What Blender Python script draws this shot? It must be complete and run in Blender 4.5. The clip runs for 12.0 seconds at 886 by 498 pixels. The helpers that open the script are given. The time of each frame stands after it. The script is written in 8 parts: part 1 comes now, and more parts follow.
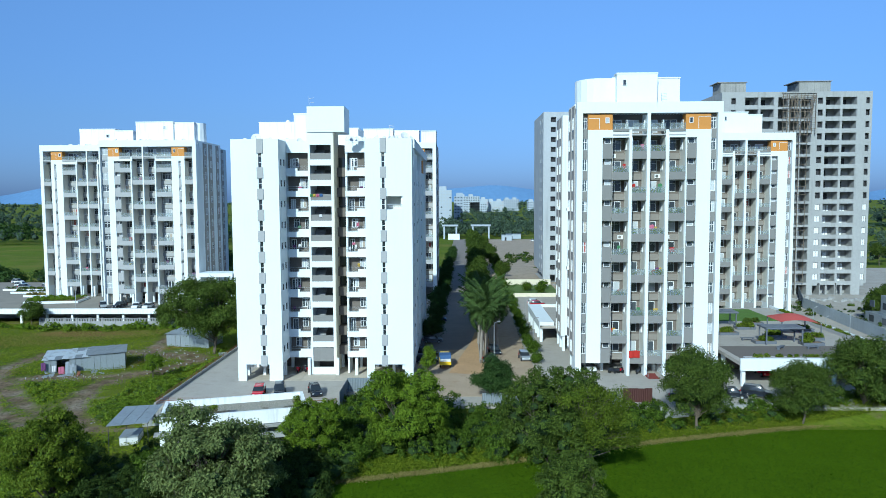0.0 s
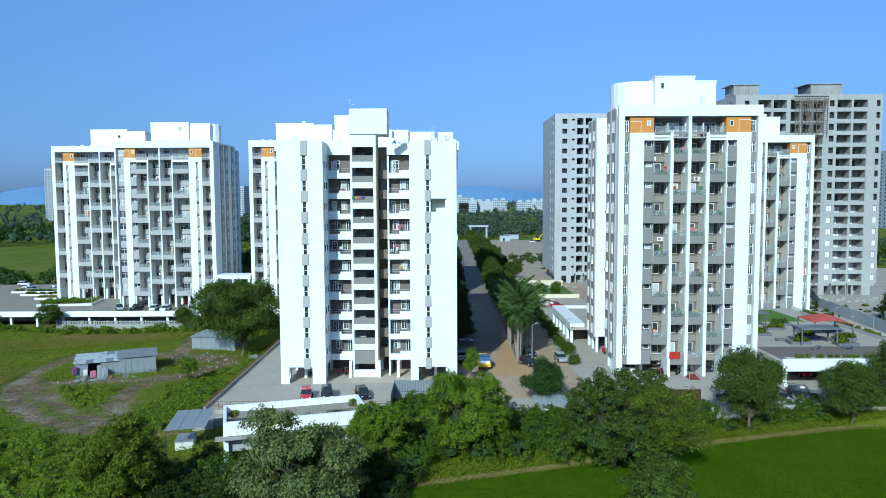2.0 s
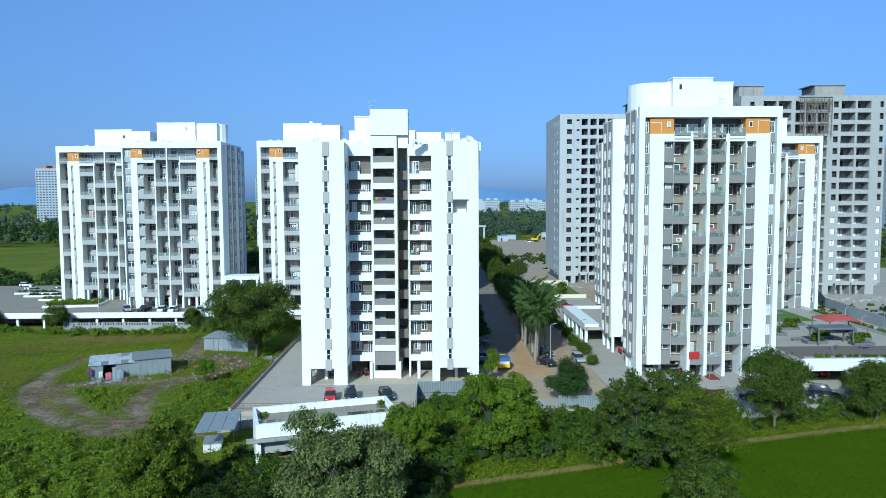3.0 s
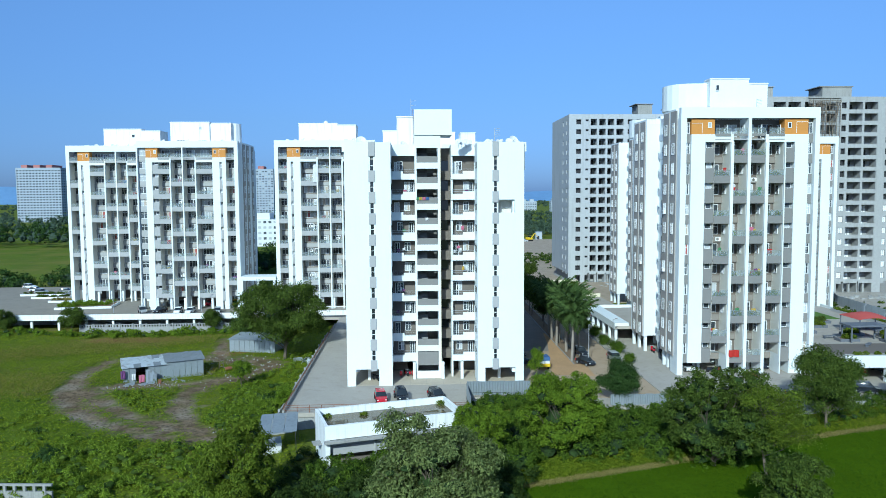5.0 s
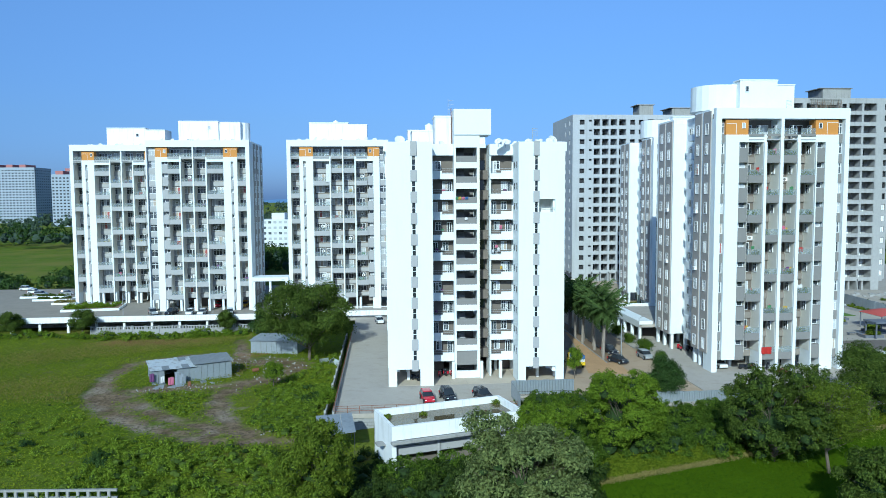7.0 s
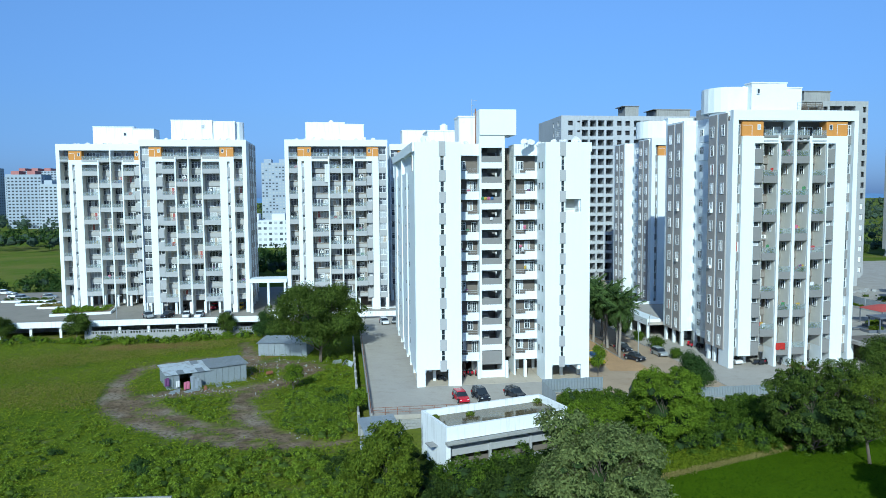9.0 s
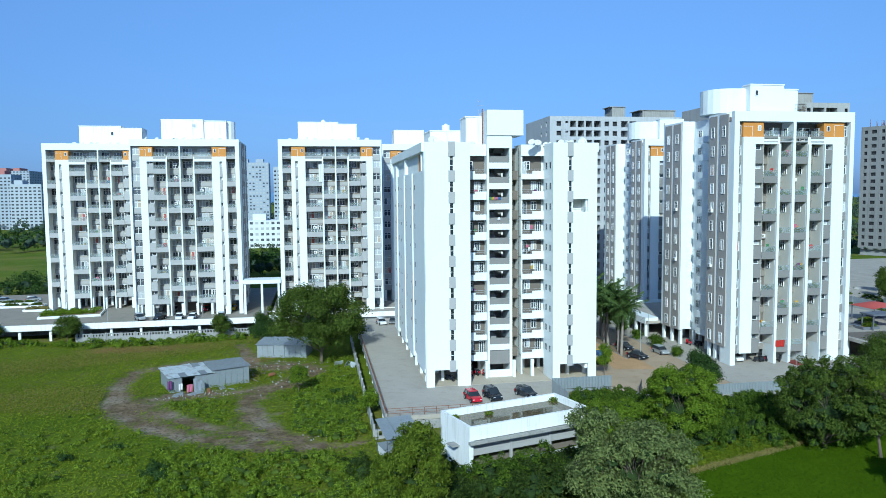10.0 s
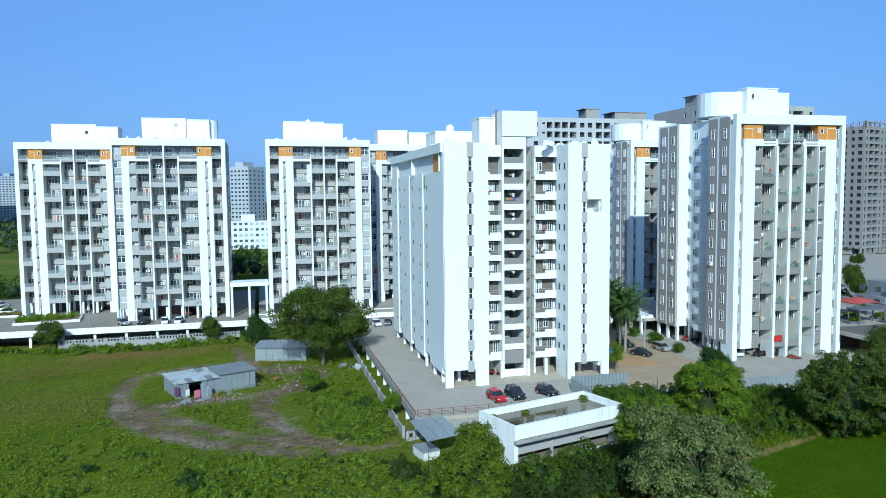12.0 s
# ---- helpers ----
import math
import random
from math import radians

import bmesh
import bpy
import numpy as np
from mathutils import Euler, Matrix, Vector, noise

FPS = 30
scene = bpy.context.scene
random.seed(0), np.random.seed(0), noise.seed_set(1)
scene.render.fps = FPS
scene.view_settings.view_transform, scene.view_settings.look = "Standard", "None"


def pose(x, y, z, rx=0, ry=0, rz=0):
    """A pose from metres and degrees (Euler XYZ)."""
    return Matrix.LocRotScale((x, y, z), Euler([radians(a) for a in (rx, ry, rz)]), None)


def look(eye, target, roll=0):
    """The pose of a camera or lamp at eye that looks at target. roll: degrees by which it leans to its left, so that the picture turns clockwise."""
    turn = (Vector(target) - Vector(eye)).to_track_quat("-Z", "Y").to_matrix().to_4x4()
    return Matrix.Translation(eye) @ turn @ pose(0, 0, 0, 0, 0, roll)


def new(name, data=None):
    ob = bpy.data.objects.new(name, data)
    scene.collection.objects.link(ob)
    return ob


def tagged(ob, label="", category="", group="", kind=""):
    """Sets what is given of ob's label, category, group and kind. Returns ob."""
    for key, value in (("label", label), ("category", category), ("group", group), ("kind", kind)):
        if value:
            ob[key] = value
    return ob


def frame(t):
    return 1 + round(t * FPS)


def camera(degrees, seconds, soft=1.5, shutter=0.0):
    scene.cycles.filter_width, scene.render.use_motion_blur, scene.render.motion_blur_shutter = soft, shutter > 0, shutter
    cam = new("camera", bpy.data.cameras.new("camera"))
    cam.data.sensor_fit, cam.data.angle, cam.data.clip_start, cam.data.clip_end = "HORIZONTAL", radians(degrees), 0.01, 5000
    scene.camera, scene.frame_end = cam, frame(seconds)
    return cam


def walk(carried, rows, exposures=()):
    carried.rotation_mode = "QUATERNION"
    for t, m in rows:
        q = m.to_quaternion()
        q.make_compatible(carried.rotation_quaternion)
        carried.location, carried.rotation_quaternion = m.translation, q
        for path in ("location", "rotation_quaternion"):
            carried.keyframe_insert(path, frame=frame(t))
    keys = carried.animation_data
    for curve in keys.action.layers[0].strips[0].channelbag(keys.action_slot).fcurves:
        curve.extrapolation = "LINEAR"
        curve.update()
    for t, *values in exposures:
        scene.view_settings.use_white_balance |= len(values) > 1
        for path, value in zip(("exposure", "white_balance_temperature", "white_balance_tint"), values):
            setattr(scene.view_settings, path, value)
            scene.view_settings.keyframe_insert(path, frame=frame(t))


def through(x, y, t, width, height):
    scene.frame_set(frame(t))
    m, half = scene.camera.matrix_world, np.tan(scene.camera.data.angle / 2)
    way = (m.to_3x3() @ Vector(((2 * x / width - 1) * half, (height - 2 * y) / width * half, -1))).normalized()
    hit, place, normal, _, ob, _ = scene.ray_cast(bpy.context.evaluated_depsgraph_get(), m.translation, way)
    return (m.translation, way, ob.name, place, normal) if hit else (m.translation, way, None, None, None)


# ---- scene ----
cam = camera(63.2, 12.0, soft=0.5)
METRES, EYE, TILT, LEAN, TURN = 56.5, 26.2, 0.0, 0.0, 1.2
ROWS = [
    (0.0, 0.0, 0.0, 0.0, -0.02, -4.16, 0.28),
    (0.5, -0.0366, -0.0007, 0.0007, -0.32, -4.16, 0.28),
    (1.0, -0.0732, -0.0009, 0.0027, -0.61, -4.16, 0.28),
    (1.5, -0.1111, -0.001, 0.0039, -0.92, -4.16, 0.27),
    (2.0, -0.1494, -0.0005, 0.0058, -1.28, -4.14, 0.27),
    (2.5, -0.1883, 0.0, 0.0074, -1.66, -4.15, 0.27),
    (3.0, -0.2279, 0.0015, 0.0086, -2.05, -4.15, 0.28),
    (5.0, -0.3932, 0.0092, 0.0111, -3.7, -4.2, 0.32),
    (5.5, -0.4351, 0.0118, 0.0117, -4.16, -4.2, 0.33),
    (6.0, -0.4772, 0.015, 0.0116, -4.62, -4.21, 0.34),
    (6.5, -0.5193, 0.0188, 0.0114, -5.17, -4.21, 0.35),
    (7.0, -0.5613, 0.0232, 0.0106, -5.81, -4.2, 0.36),
    (9.0, -0.7319, 0.045, 0.0114, -9.1, -4.2, 0.43),
    (9.5, -0.7758, 0.0516, 0.0121, -10.17, -4.21, 0.46),
    (10.0, -0.8197, 0.0594, 0.0127, -11.23, -4.22, 0.48),
    (10.5, -0.863, 0.0682, 0.0135, -12.27, -4.23, 0.5),
    (11.0, -0.9062, 0.0776, 0.0145, -13.33, -4.23, 0.5),
    (11.5, -0.949, 0.088, 0.0151, -14.4, -4.23, 0.52),
    (12.0, -0.9917, 0.0994, 0.0148, -15.45, -4.23, 0.55),
]
walk(cam, [(t, pose(0, 0, EYE, TILT, LEAN, TURN) @ pose(METRES * x, METRES * y, METRES * z, 90 + pitch, roll, yaw)) for t, x, y, z, yaw, pitch, roll in ROWS],
     [(0.0, 0.0, 5450, -10), (12.0, 0.0, 5450, -10)])

# ---- light ----
SUN_AZ, SUN_EL = radians(17.5), radians(30.0)      # the sun stands behind the eye, a little to its left
world = bpy.data.worlds.new("sky")
scene.world = world
world.use_nodes = True
wn = world.node_tree.nodes
wl = world.node_tree.links
sky = wn.new("ShaderNodeTexSky")
sky.sky_type, sky.sun_disc = "NISHITA", False
sky.sun_elevation, sky.sun_rotation = SUN_EL, math.pi + SUN_AZ
sky.air_density, sky.dust_density, sky.ozone_density = 1.0, 0.6, 3.0
tint = wn.new("ShaderNodeMix")
tint.data_type, tint.blend_type = "RGBA", "MULTIPLY"
tint.inputs[0].default_value = 1.0
co = wn.new("ShaderNodeTexCoord")
sep = wn.new("ShaderNodeSeparateXYZ")
ramp = wn.new("ShaderNodeValToRGB")
ramp.color_ramp.elements[0].position, ramp.color_ramp.elements[0].color = 0.0, (0.30, 0.43, 1.02, 1)
ramp.color_ramp.elements[1].position, ramp.color_ramp.elements[1].color = 0.34, (1.07, 1.07, 1.34, 1)
z = ramp.color_ramp.elements.new(0.7)
z.color = (1.0, 1.08, 1.25, 1)
e = ramp.color_ramp.elements.new(0.10)
e.color = (0.53, 0.60, 0.955, 1)
wl.new(co.outputs["Generated"], sep.inputs[0])
wl.new(sep.outputs[2], ramp.inputs[0])
wl.new(sky.outputs[0], tint.inputs[6])
wl.new(ramp.outputs[0], tint.inputs[7])
wl.new(tint.outputs[2], wn["Background"].inputs[0])
wn["Background"].inputs[1].default_value = 0.115

sun = new("sun", bpy.data.lights.new("sun", "SUN"))
sun.data.energy, sun.data.angle, sun.data.color = 4.6, radians(0.6), (1.0, 0.965, 0.90)
sun.matrix_world = look((0, 0, 80), (80 * math.sin(SUN_AZ) / math.tan(SUN_EL), 80 * math.cos(SUN_AZ) / math.tan(SUN_EL), 0))

# ---- materials ----
def material(name, color, rough=0.8, metal=0.0, vary=0.12, scale=1.5, dirt=0.0, dirt_color=(0.2, 0.19, 0.17), bump=0.0, spec=0.3, island=0.0, streak=0.0):
    """Base colour varied at two scales, with stains, run marks and fine relief."""
    m = bpy.data.materials.new(name)
    m.use_nodes = True
    n, l = m.node_tree.nodes, m.node_tree.links
    p = n["Principled BSDF"]
    p.inputs["Roughness"].default_value, p.inputs["Metallic"].default_value = rough, metal
    p.inputs["Specular IOR Level"].default_value = spec
    geo = n.new("ShaderNodeNewGeometry")
    big, fine = n.new("ShaderNodeTexNoise"), n.new("ShaderNodeTexNoise")
    big.inputs["Scale"].default_value, fine.inputs["Scale"].default_value = 0.16 * scale, 2.3 * scale
    big.inputs["Detail"].default_value, fine.inputs["Detail"].default_value = 4, 5
    l.new(geo.outputs["Position"], big.inputs[0])
    l.new(geo.outputs["Position"], fine.inputs[0])
    both = n.new("ShaderNodeMath")
    both.operation = "ADD"
    l.new(big.outputs[0], both.inputs[0])
    l.new(fine.outputs[0], both.inputs[1])
    fit = n.new("ShaderNodeMapRange")
    fit.inputs[1].default_value, fit.inputs[2].default_value = 0.6, 1.4
    fit.inputs[3].default_value, fit.inputs[4].default_value = 1 - vary, 1 + vary
    l.new(both.outputs[0], fit.inputs[0])
    hsv = n.new("ShaderNodeHueSaturation")
    hsv.inputs["Color"].default_value = (*color, 1)
    l.new(fit.outputs[0], hsv.inputs["Value"])
    out = hsv.outputs[0]
    if island:
        add = n.new("ShaderNodeMath")
        add.operation = "MULTIPLY_ADD"
        r = n.new("ShaderNodeMapRange")
        r.inputs[3].default_value, r.inputs[4].default_value = 1 - island, 1 + island
        l.new(geo.outputs["Random Per Island"], r.inputs[0])
        mul = n.new("ShaderNodeMath")
        mul.operation = "MULTIPLY"
        l.new(r.outputs[0], mul.inputs[0])
        l.new(fit.outputs[0], mul.inputs[1])
        l.new(mul.outputs[0], hsv.inputs["Value"])
        n.remove(add)
    if dirt or streak:
        st = n.new("ShaderNodeTexNoise")
        st.inputs["Detail"].default_value, st.inputs["Scale"].default_value = 6, 1.0
        mp = n.new("ShaderNodeMapping")
        mp.inputs["Scale"].default_value = (1.3 * scale, 1.3 * scale, 0.10 * scale) if streak else (0.5 * scale,) * 3
        l.new(geo.outputs["Position"], mp.inputs[0])
        l.new(mp.outputs[0], st.inputs[0])
        cut = n.new("ShaderNodeMapRange")
        cut.inputs[1].default_value, cut.inputs[2].default_value = 0.52, 0.78
        cut.inputs[3].default_value, cut.inputs[4].default_value = 0, max(dirt, streak)
        l.new(st.outputs[0], cut.inputs[0])
        mix = n.new("ShaderNodeMix")
        mix.data_type = "RGBA"
        mix.inputs[7].default_value = (*dirt_color, 1)
        l.new(cut.outputs[0], mix.inputs[0])
        l.new(out, mix.inputs[6])
        out = mix.outputs[2]
    l.new(out, p.inputs["Base Color"])
    if bump:
        b = n.new("ShaderNodeBump")
        b.inputs["Strength"].default_value, b.inputs["Distance"].default_value = bump, 0.05
        l.new(fine.outputs[0], b.inputs["Height"])
        l.new(b.outputs[0], p.inputs["Normal"])
    return m


def leaf_material(name, dark, light, gloss=0.12, through=0.3, scale=0.9):
    """Leaves: colour from leaf to leaf and from patch to patch, some light let through."""
    m = bpy.data.materials.new(name)
    m.use_nodes = True
    n, l = m.node_tree.nodes, m.node_tree.links
    p = n["Principled BSDF"]
    p.inputs["Roughness"].default_value, p.inputs["Specular IOR Level"].default_value = 0.7, gloss
    geo = n.new("ShaderNodeNewGeometry")
    noi = n.new("ShaderNodeTexNoise")
    noi.inputs["Scale"].default_value, noi.inputs["Detail"].default_value = scale, 3
    l.new(geo.outputs["Position"], noi.inputs[0])
    add = n.new("ShaderNodeMath")
    add.operation = "ADD"
    l.new(noi.outputs[0], add.inputs[0])
    l.new(geo.outputs["Random Per Island"], add.inputs[1])
    fit = n.new("ShaderNodeMapRange")
    fit.inputs[1].default_value, fit.inputs[2].default_value = 0.35, 1.5
    l.new(add.outputs[0], fit.inputs[0])
    mix = n.new("ShaderNodeMix")
    mix.data_type = "RGBA"
    mix.inputs[6].default_value, mix.inputs[7].default_value = (*dark, 1), (*light, 1)
    l.new(fit.outputs[0], mix.inputs[0])
    l.new(mix.outputs[2], p.inputs["Base Color"])
    tr = n.new("ShaderNodeBsdfTranslucent")
    l.new(mix.outputs[2], tr.inputs[0])
    ms = n.new("ShaderNodeMixShader")
    ms.inputs[0].default_value = through
    l.new(p.outputs[0], ms.inputs[1])
    l.new(tr.outputs[0], ms.inputs[2])
    l.new(ms.outputs[0], n["Material Output"].inputs[0])
    return m


def pane_material(name, dark, pale, share):
    """Window glass over dark rooms, or over pale curtains behind some of the panes."""
    m = bpy.data.materials.new(name)
    m.use_nodes = True
    n, l = m.node_tree.nodes, m.node_tree.links
    p = n["Principled BSDF"]
    p.inputs["Roughness"].default_value, p.inputs["Specular IOR Level"].default_value = 0.08, 0.6
    info = n.new("ShaderNodeObjectInfo")
    geo = n.new("ShaderNodeNewGeometry")
    add = n.new("ShaderNodeMath")
    add.operation = "ADD"
    l.new(info.outputs["Random"], add.inputs[0])
    sc = n.new("ShaderNodeMath")
    sc.operation = "MULTIPLY"
    sc.inputs[1].default_value = 0.35
    l.new(geo.outputs["Random Per Island"], sc.inputs[0])
    l.new(sc.outputs[0], add.inputs[1])
    ramp = n.new("ShaderNodeValToRGB")
    ramp.color_ramp.interpolation = "CONSTANT"
    el = ramp.color_ramp.elements
    el[0].position, el[0].color = 0, (*dark, 1)
    el[1].position, el[1].color = 1 - share, (*pale, 1)
    for at, c in ((0.45, tuple(1.8 * v for v in dark)), (1 - share * 0.4, (0.42, 0.36, 0.30)), (1 - share * 0.15, (0.33, 0.10, 0.09))):
        x = el.new(at)
        x.color = (*c, 1)
    half = n.new("ShaderNodeMath")
    half.operation = "DIVIDE"
    half.inputs[1].default_value = 1.35
    l.new(add.outputs[0], half.inputs[0])
    l.new(half.outputs[0], ramp.inputs[0])
    l.new(ramp.outputs[0], p.inputs["Base Color"])
    return m


WHITE = material("white_paint", (0.72, 0.757, 0.772), 0.75, vary=0.03, streak=0.12, dirt_color=(0.55, 0.55, 0.53))
WHITE_WORN = material("worn_white_paint", (0.78, 0.79, 0.79), 0.8, vary=0.05, streak=0.45, dirt_color=(0.36, 0.35, 0.32), scale=2)
GREY = material("grey_paint", (0.215, 0.208, 0.20), 0.8, vary=0.05, streak=0.2, dirt_color=(0.25, 0.25, 0.25))
# Pale grey paint, and the grey of farther towers paled for haze.
GREY_PALE = material("pale_and_hazed_grey", (0.37, 0.37, 0.375), 0.8, vary=0.05, streak=0.15, dirt_color=(0.4, 0.4, 0.4))
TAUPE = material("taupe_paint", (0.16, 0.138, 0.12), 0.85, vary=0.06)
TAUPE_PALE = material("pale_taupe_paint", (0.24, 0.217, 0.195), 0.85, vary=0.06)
PIER = material("taupe_grey_paint", (0.34, 0.315, 0.295), 0.85, vary=0.05, streak=0.2, dirt_color=(0.22, 0.21, 0.2))
BAY_SIDE = material("pale_cream_paint", (0.68, 0.665, 0.61), 0.85, vary=0.05, streak=0.15, dirt_color=(0.5, 0.48, 0.42))
CREAM = material("cream_paint", (0.66, 0.60, 0.47), 0.85, vary=0.06, streak=0.2, dirt_color=(0.4, 0.36, 0.28))
ORANGE = material("orange_paint", (0.52, 0.235, 0.055), 0.7, vary=0.06)
FRAME = material("white_window_frame", (0.78, 0.79, 0.80), 0.4, vary=0.03)
PANE = pane_material("window_glass", (0.040, 0.047, 0.055), (0.46, 0.48, 0.50), 0.30)
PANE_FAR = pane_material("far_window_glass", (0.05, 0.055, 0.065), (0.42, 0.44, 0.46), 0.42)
RAIL_GLASS = bpy.data.materials.new("balcony_glass")
RAIL_GLASS.use_nodes = True
gn, gl = RAIL_GLASS.node_tree.nodes, RAIL_GLASS.node_tree.links
clear, shine, both = gn.new("ShaderNodeBsdfTransparent"), gn["Principled BSDF"], gn.new("ShaderNodeMixShader")
clear.inputs[0].default_value, shine.inputs["Base Color"].default_value = (0.88, 0.91, 0.91, 1), (0.46, 0.50, 0.51, 1)
shine.inputs["Specular IOR Level"].default_value = 0.15
shine.inputs["Roughness"].default_value, both.inputs[0].default_value = 0.12, 0.2
gl.new(clear.outputs[0], both.inputs[1])
gl.new(shine.outputs[0], both.inputs[2])
gl.new(both.outputs[0], gn["Material Output"].inputs[0])
STEEL_DARK = material("dark_steel", (0.06, 0.06, 0.065), 0.5, metal=0.3, vary=0.1)
STEEL = material("galvanised_steel", (0.42, 0.44, 0.46), 0.45, metal=0.5, vary=0.1)
CONCRETE = material("raw_concrete", (0.31, 0.31, 0.305), 0.9, vary=0.12, dirt=0.35, dirt_color=(0.28, 0.28, 0.28), bump=0.2)
CONCRETE_OLD = material("weathered_concrete", (0.31, 0.305, 0.29), 0.92, vary=0.18, streak=0.6, dirt_color=(0.13, 0.13, 0.12), bump=0.3, scale=2)
PAVING = material("concrete_paving", (0.385, 0.352, 0.31), 0.9, vary=0.08, dirt=0.4, dirt_color=(0.25, 0.225, 0.195), bump=0.15, spec=0.1)
BEIGE_PAVING = material("beige_paving", (0.46, 0.40, 0.32), 0.9, vary=0.08, dirt=0.3, dirt_color=(0.34, 0.31, 0.27))
OLD_TAR = material("worn_tar", (0.27, 0.245, 0.21), 0.95, vary=0.12, dirt=0.4, dirt_color=(0.15, 0.14, 0.125), spec=0.05)
BACK_PALE = material("pale_wall_paint", (0.36, 0.345, 0.325), 0.85, vary=0.05)
AVENUE = material("dust_worn_asphalt", (0.235, 0.205, 0.18), 0.9, vary=0.15, dirt=0.4, dirt_color=(0.30, 0.25, 0.2), bump=0.2)
DUST_ROAD = material("dusty_road", (0.385, 0.295, 0.205), 0.95, vary=0.12, dirt=0.6, dirt_color=(0.30, 0.20, 0.12), bump=0.2)
DIRT = material("orange_earth", (0.43, 0.275, 0.145), 0.95, vary=0.2, dirt=0.5, dirt_color=(0.33, 0.22, 0.13), bump=0.3)
EARTH = material("earth", (0.21, 0.15, 0.10), 0.95, vary=0.25, bump=0.5)
SHEET = material("zinc_sheet", (0.30, 0.33, 0.36), 0.5, metal=0.35, vary=0.12, streak=0.5, dirt_color=(0.2, 0.19, 0.18))
SHEET_BLUE = material("blue_grey_sheet", (0.25, 0.28, 0.305), 0.55, metal=0.2, vary=0.1, streak=0.35, dirt_color=(0.2, 0.2, 0.2))
RUST = material("rusty_steel", (0.21, 0.09, 0.05), 0.8, vary=0.3)
MAROON = material("maroon_sheet", (0.075, 0.032, 0.028), 0.6, vary=0.15)
RED_CLOTH = material("red_canopy_cloth", (0.42, 0.085, 0.075), 0.8, vary=0.06)
STEEL_BLUE = material("blue_grey_steel", (0.13, 0.14, 0.165), 0.5, vary=0.08)
WATER = material("standing_water", (0.11, 0.09, 0.05), 0.05, vary=0.2, spec=0.4, dirt=0.3, dirt_color=(0.10, 0.10, 0.04))
BARK = material("bark", (0.13, 0.105, 0.08), 0.95, vary=0.3, bump=0.6, scale=3)
PALM_BARK = material("grey_palm_trunk", (0.25, 0.22, 0.19), 0.9, vary=0.2, scale=3)
TYRE = material("tyre_rubber", (0.02, 0.02, 0.02), 0.9)
CAR_GLASS = material("car_glass", (0.025, 0.03, 0.035), 0.08, vary=0.0, spec=0.7)
LAMP_GLASS = material("lamp_glass", (0.7, 0.7, 0.68), 0.15, vary=0.0)
TAIL = material("tail_lamp", (0.35, 0.02, 0.02), 0.25, vary=0.0)
PAINT = {
    "red": material("red_car_paint", (0.42, 0.012, 0.03), 0.25, vary=0.02, spec=0.6),
    "black": material("black_car_paint", (0.016, 0.02, 0.03), 0.22, vary=0.02, spec=0.6),
    "white": material("white_car_paint", (0.72, 0.73, 0.74), 0.25, vary=0.02, spec=0.6),
    "silver": material("silver_car_paint", (0.42, 0.44, 0.46), 0.3, metal=0.4, vary=0.02, spec=0.6),
    "blue": material("blue_car_paint", (0.03, 0.06, 0.15), 0.25, vary=0.02, spec=0.6),
    "grey": material("grey_car_paint", (0.13, 0.14, 0.15), 0.28, metal=0.3, vary=0.02, spec=0.6),
    "yellow": material("yellow_car_paint", (0.68, 0.47, 0.02), 0.4, vary=0.04),
    "orange": material("orange_car_paint", (0.60, 0.20, 0.02), 0.4, vary=0.04),
}
CLOTH = {k: material(k + "_cloth", c, 0.9, vary=0.08) for k, c in (
    ("white", (0.62, 0.62, 0.63)), ("red", (0.36, 0.025, 0.02)), ("pink", (0.42, 0.13, 0.2)), ("blue", (0.06, 0.12, 0.27)), ("green", (0.08, 0.2, 0.09)), ("yellow", (0.42, 0.29, 0.06)), ("violet", (0.13, 0.05, 0.14)))}
LEAF = leaf_material("broad_leaves", (0.032, 0.058, 0.011), (0.120, 0.168, 0.026))
LEAF_BRIGHT = leaf_material("bright_leaves", (0.066, 0.118, 0.010), (0.20, 0.285, 0.022))
LEAF_MIXED = leaf_material("mixed_leaves", (0.034, 0.068, 0.008), (0.122, 0.188, 0.019))
LEAF_YELLOW = leaf_material("yellow_green_leaves", (0.050, 0.086, 0.008), (0.178, 0.230, 0.022))
LEAF_DULL = leaf_material("grey_green_leaves", (0.076, 0.108, 0.034), (0.225, 0.268, 0.088))
LEAF_SHADE = leaf_material("tree_shade_leaves", (0.017, 0.036, 0.008), (0.070, 0.104, 0.019))
LEAF_DARK = leaf_material("dark_leaves", (0.022, 0.05, 0.014), (0.07, 0.12, 0.028))
LEAF_PALM = leaf_material("palm_fronds", (0.034, 0.064, 0.018), (0.104, 0.156, 0.042))
# Pale and bluish: the haze over far woods is mixed into the colour.
LEAF_HAZED = leaf_material("hazed_far_leaves", (0.058, 0.092, 0.062), (0.112, 0.158, 0.095), scale=0.05)
PADDY = leaf_material("paddy_blades", (0.037, 0.078, 0.003), (0.068, 0.119, 0.005), gloss=0.02, scale=0.12)
LEAF_WEED = leaf_material("field_weeds", (0.082, 0.138, 0.012), (0.235, 0.315, 0.028))
WEED = leaf_material("weeds", (0.070, 0.112, 0.008), (0.195, 0.232, 0.018), gloss=0.02, scale=0.06)
DRY_OLIVE = leaf_material("dry_olive_grass", (0.125, 0.120, 0.024), (0.225, 0.200, 0.05), gloss=0.05, scale=0.2)
DRY = leaf_material("dry_grass", (0.16, 0.145, 0.04), (0.30, 0.25, 0.085), gloss=0.1, scale=0.3)
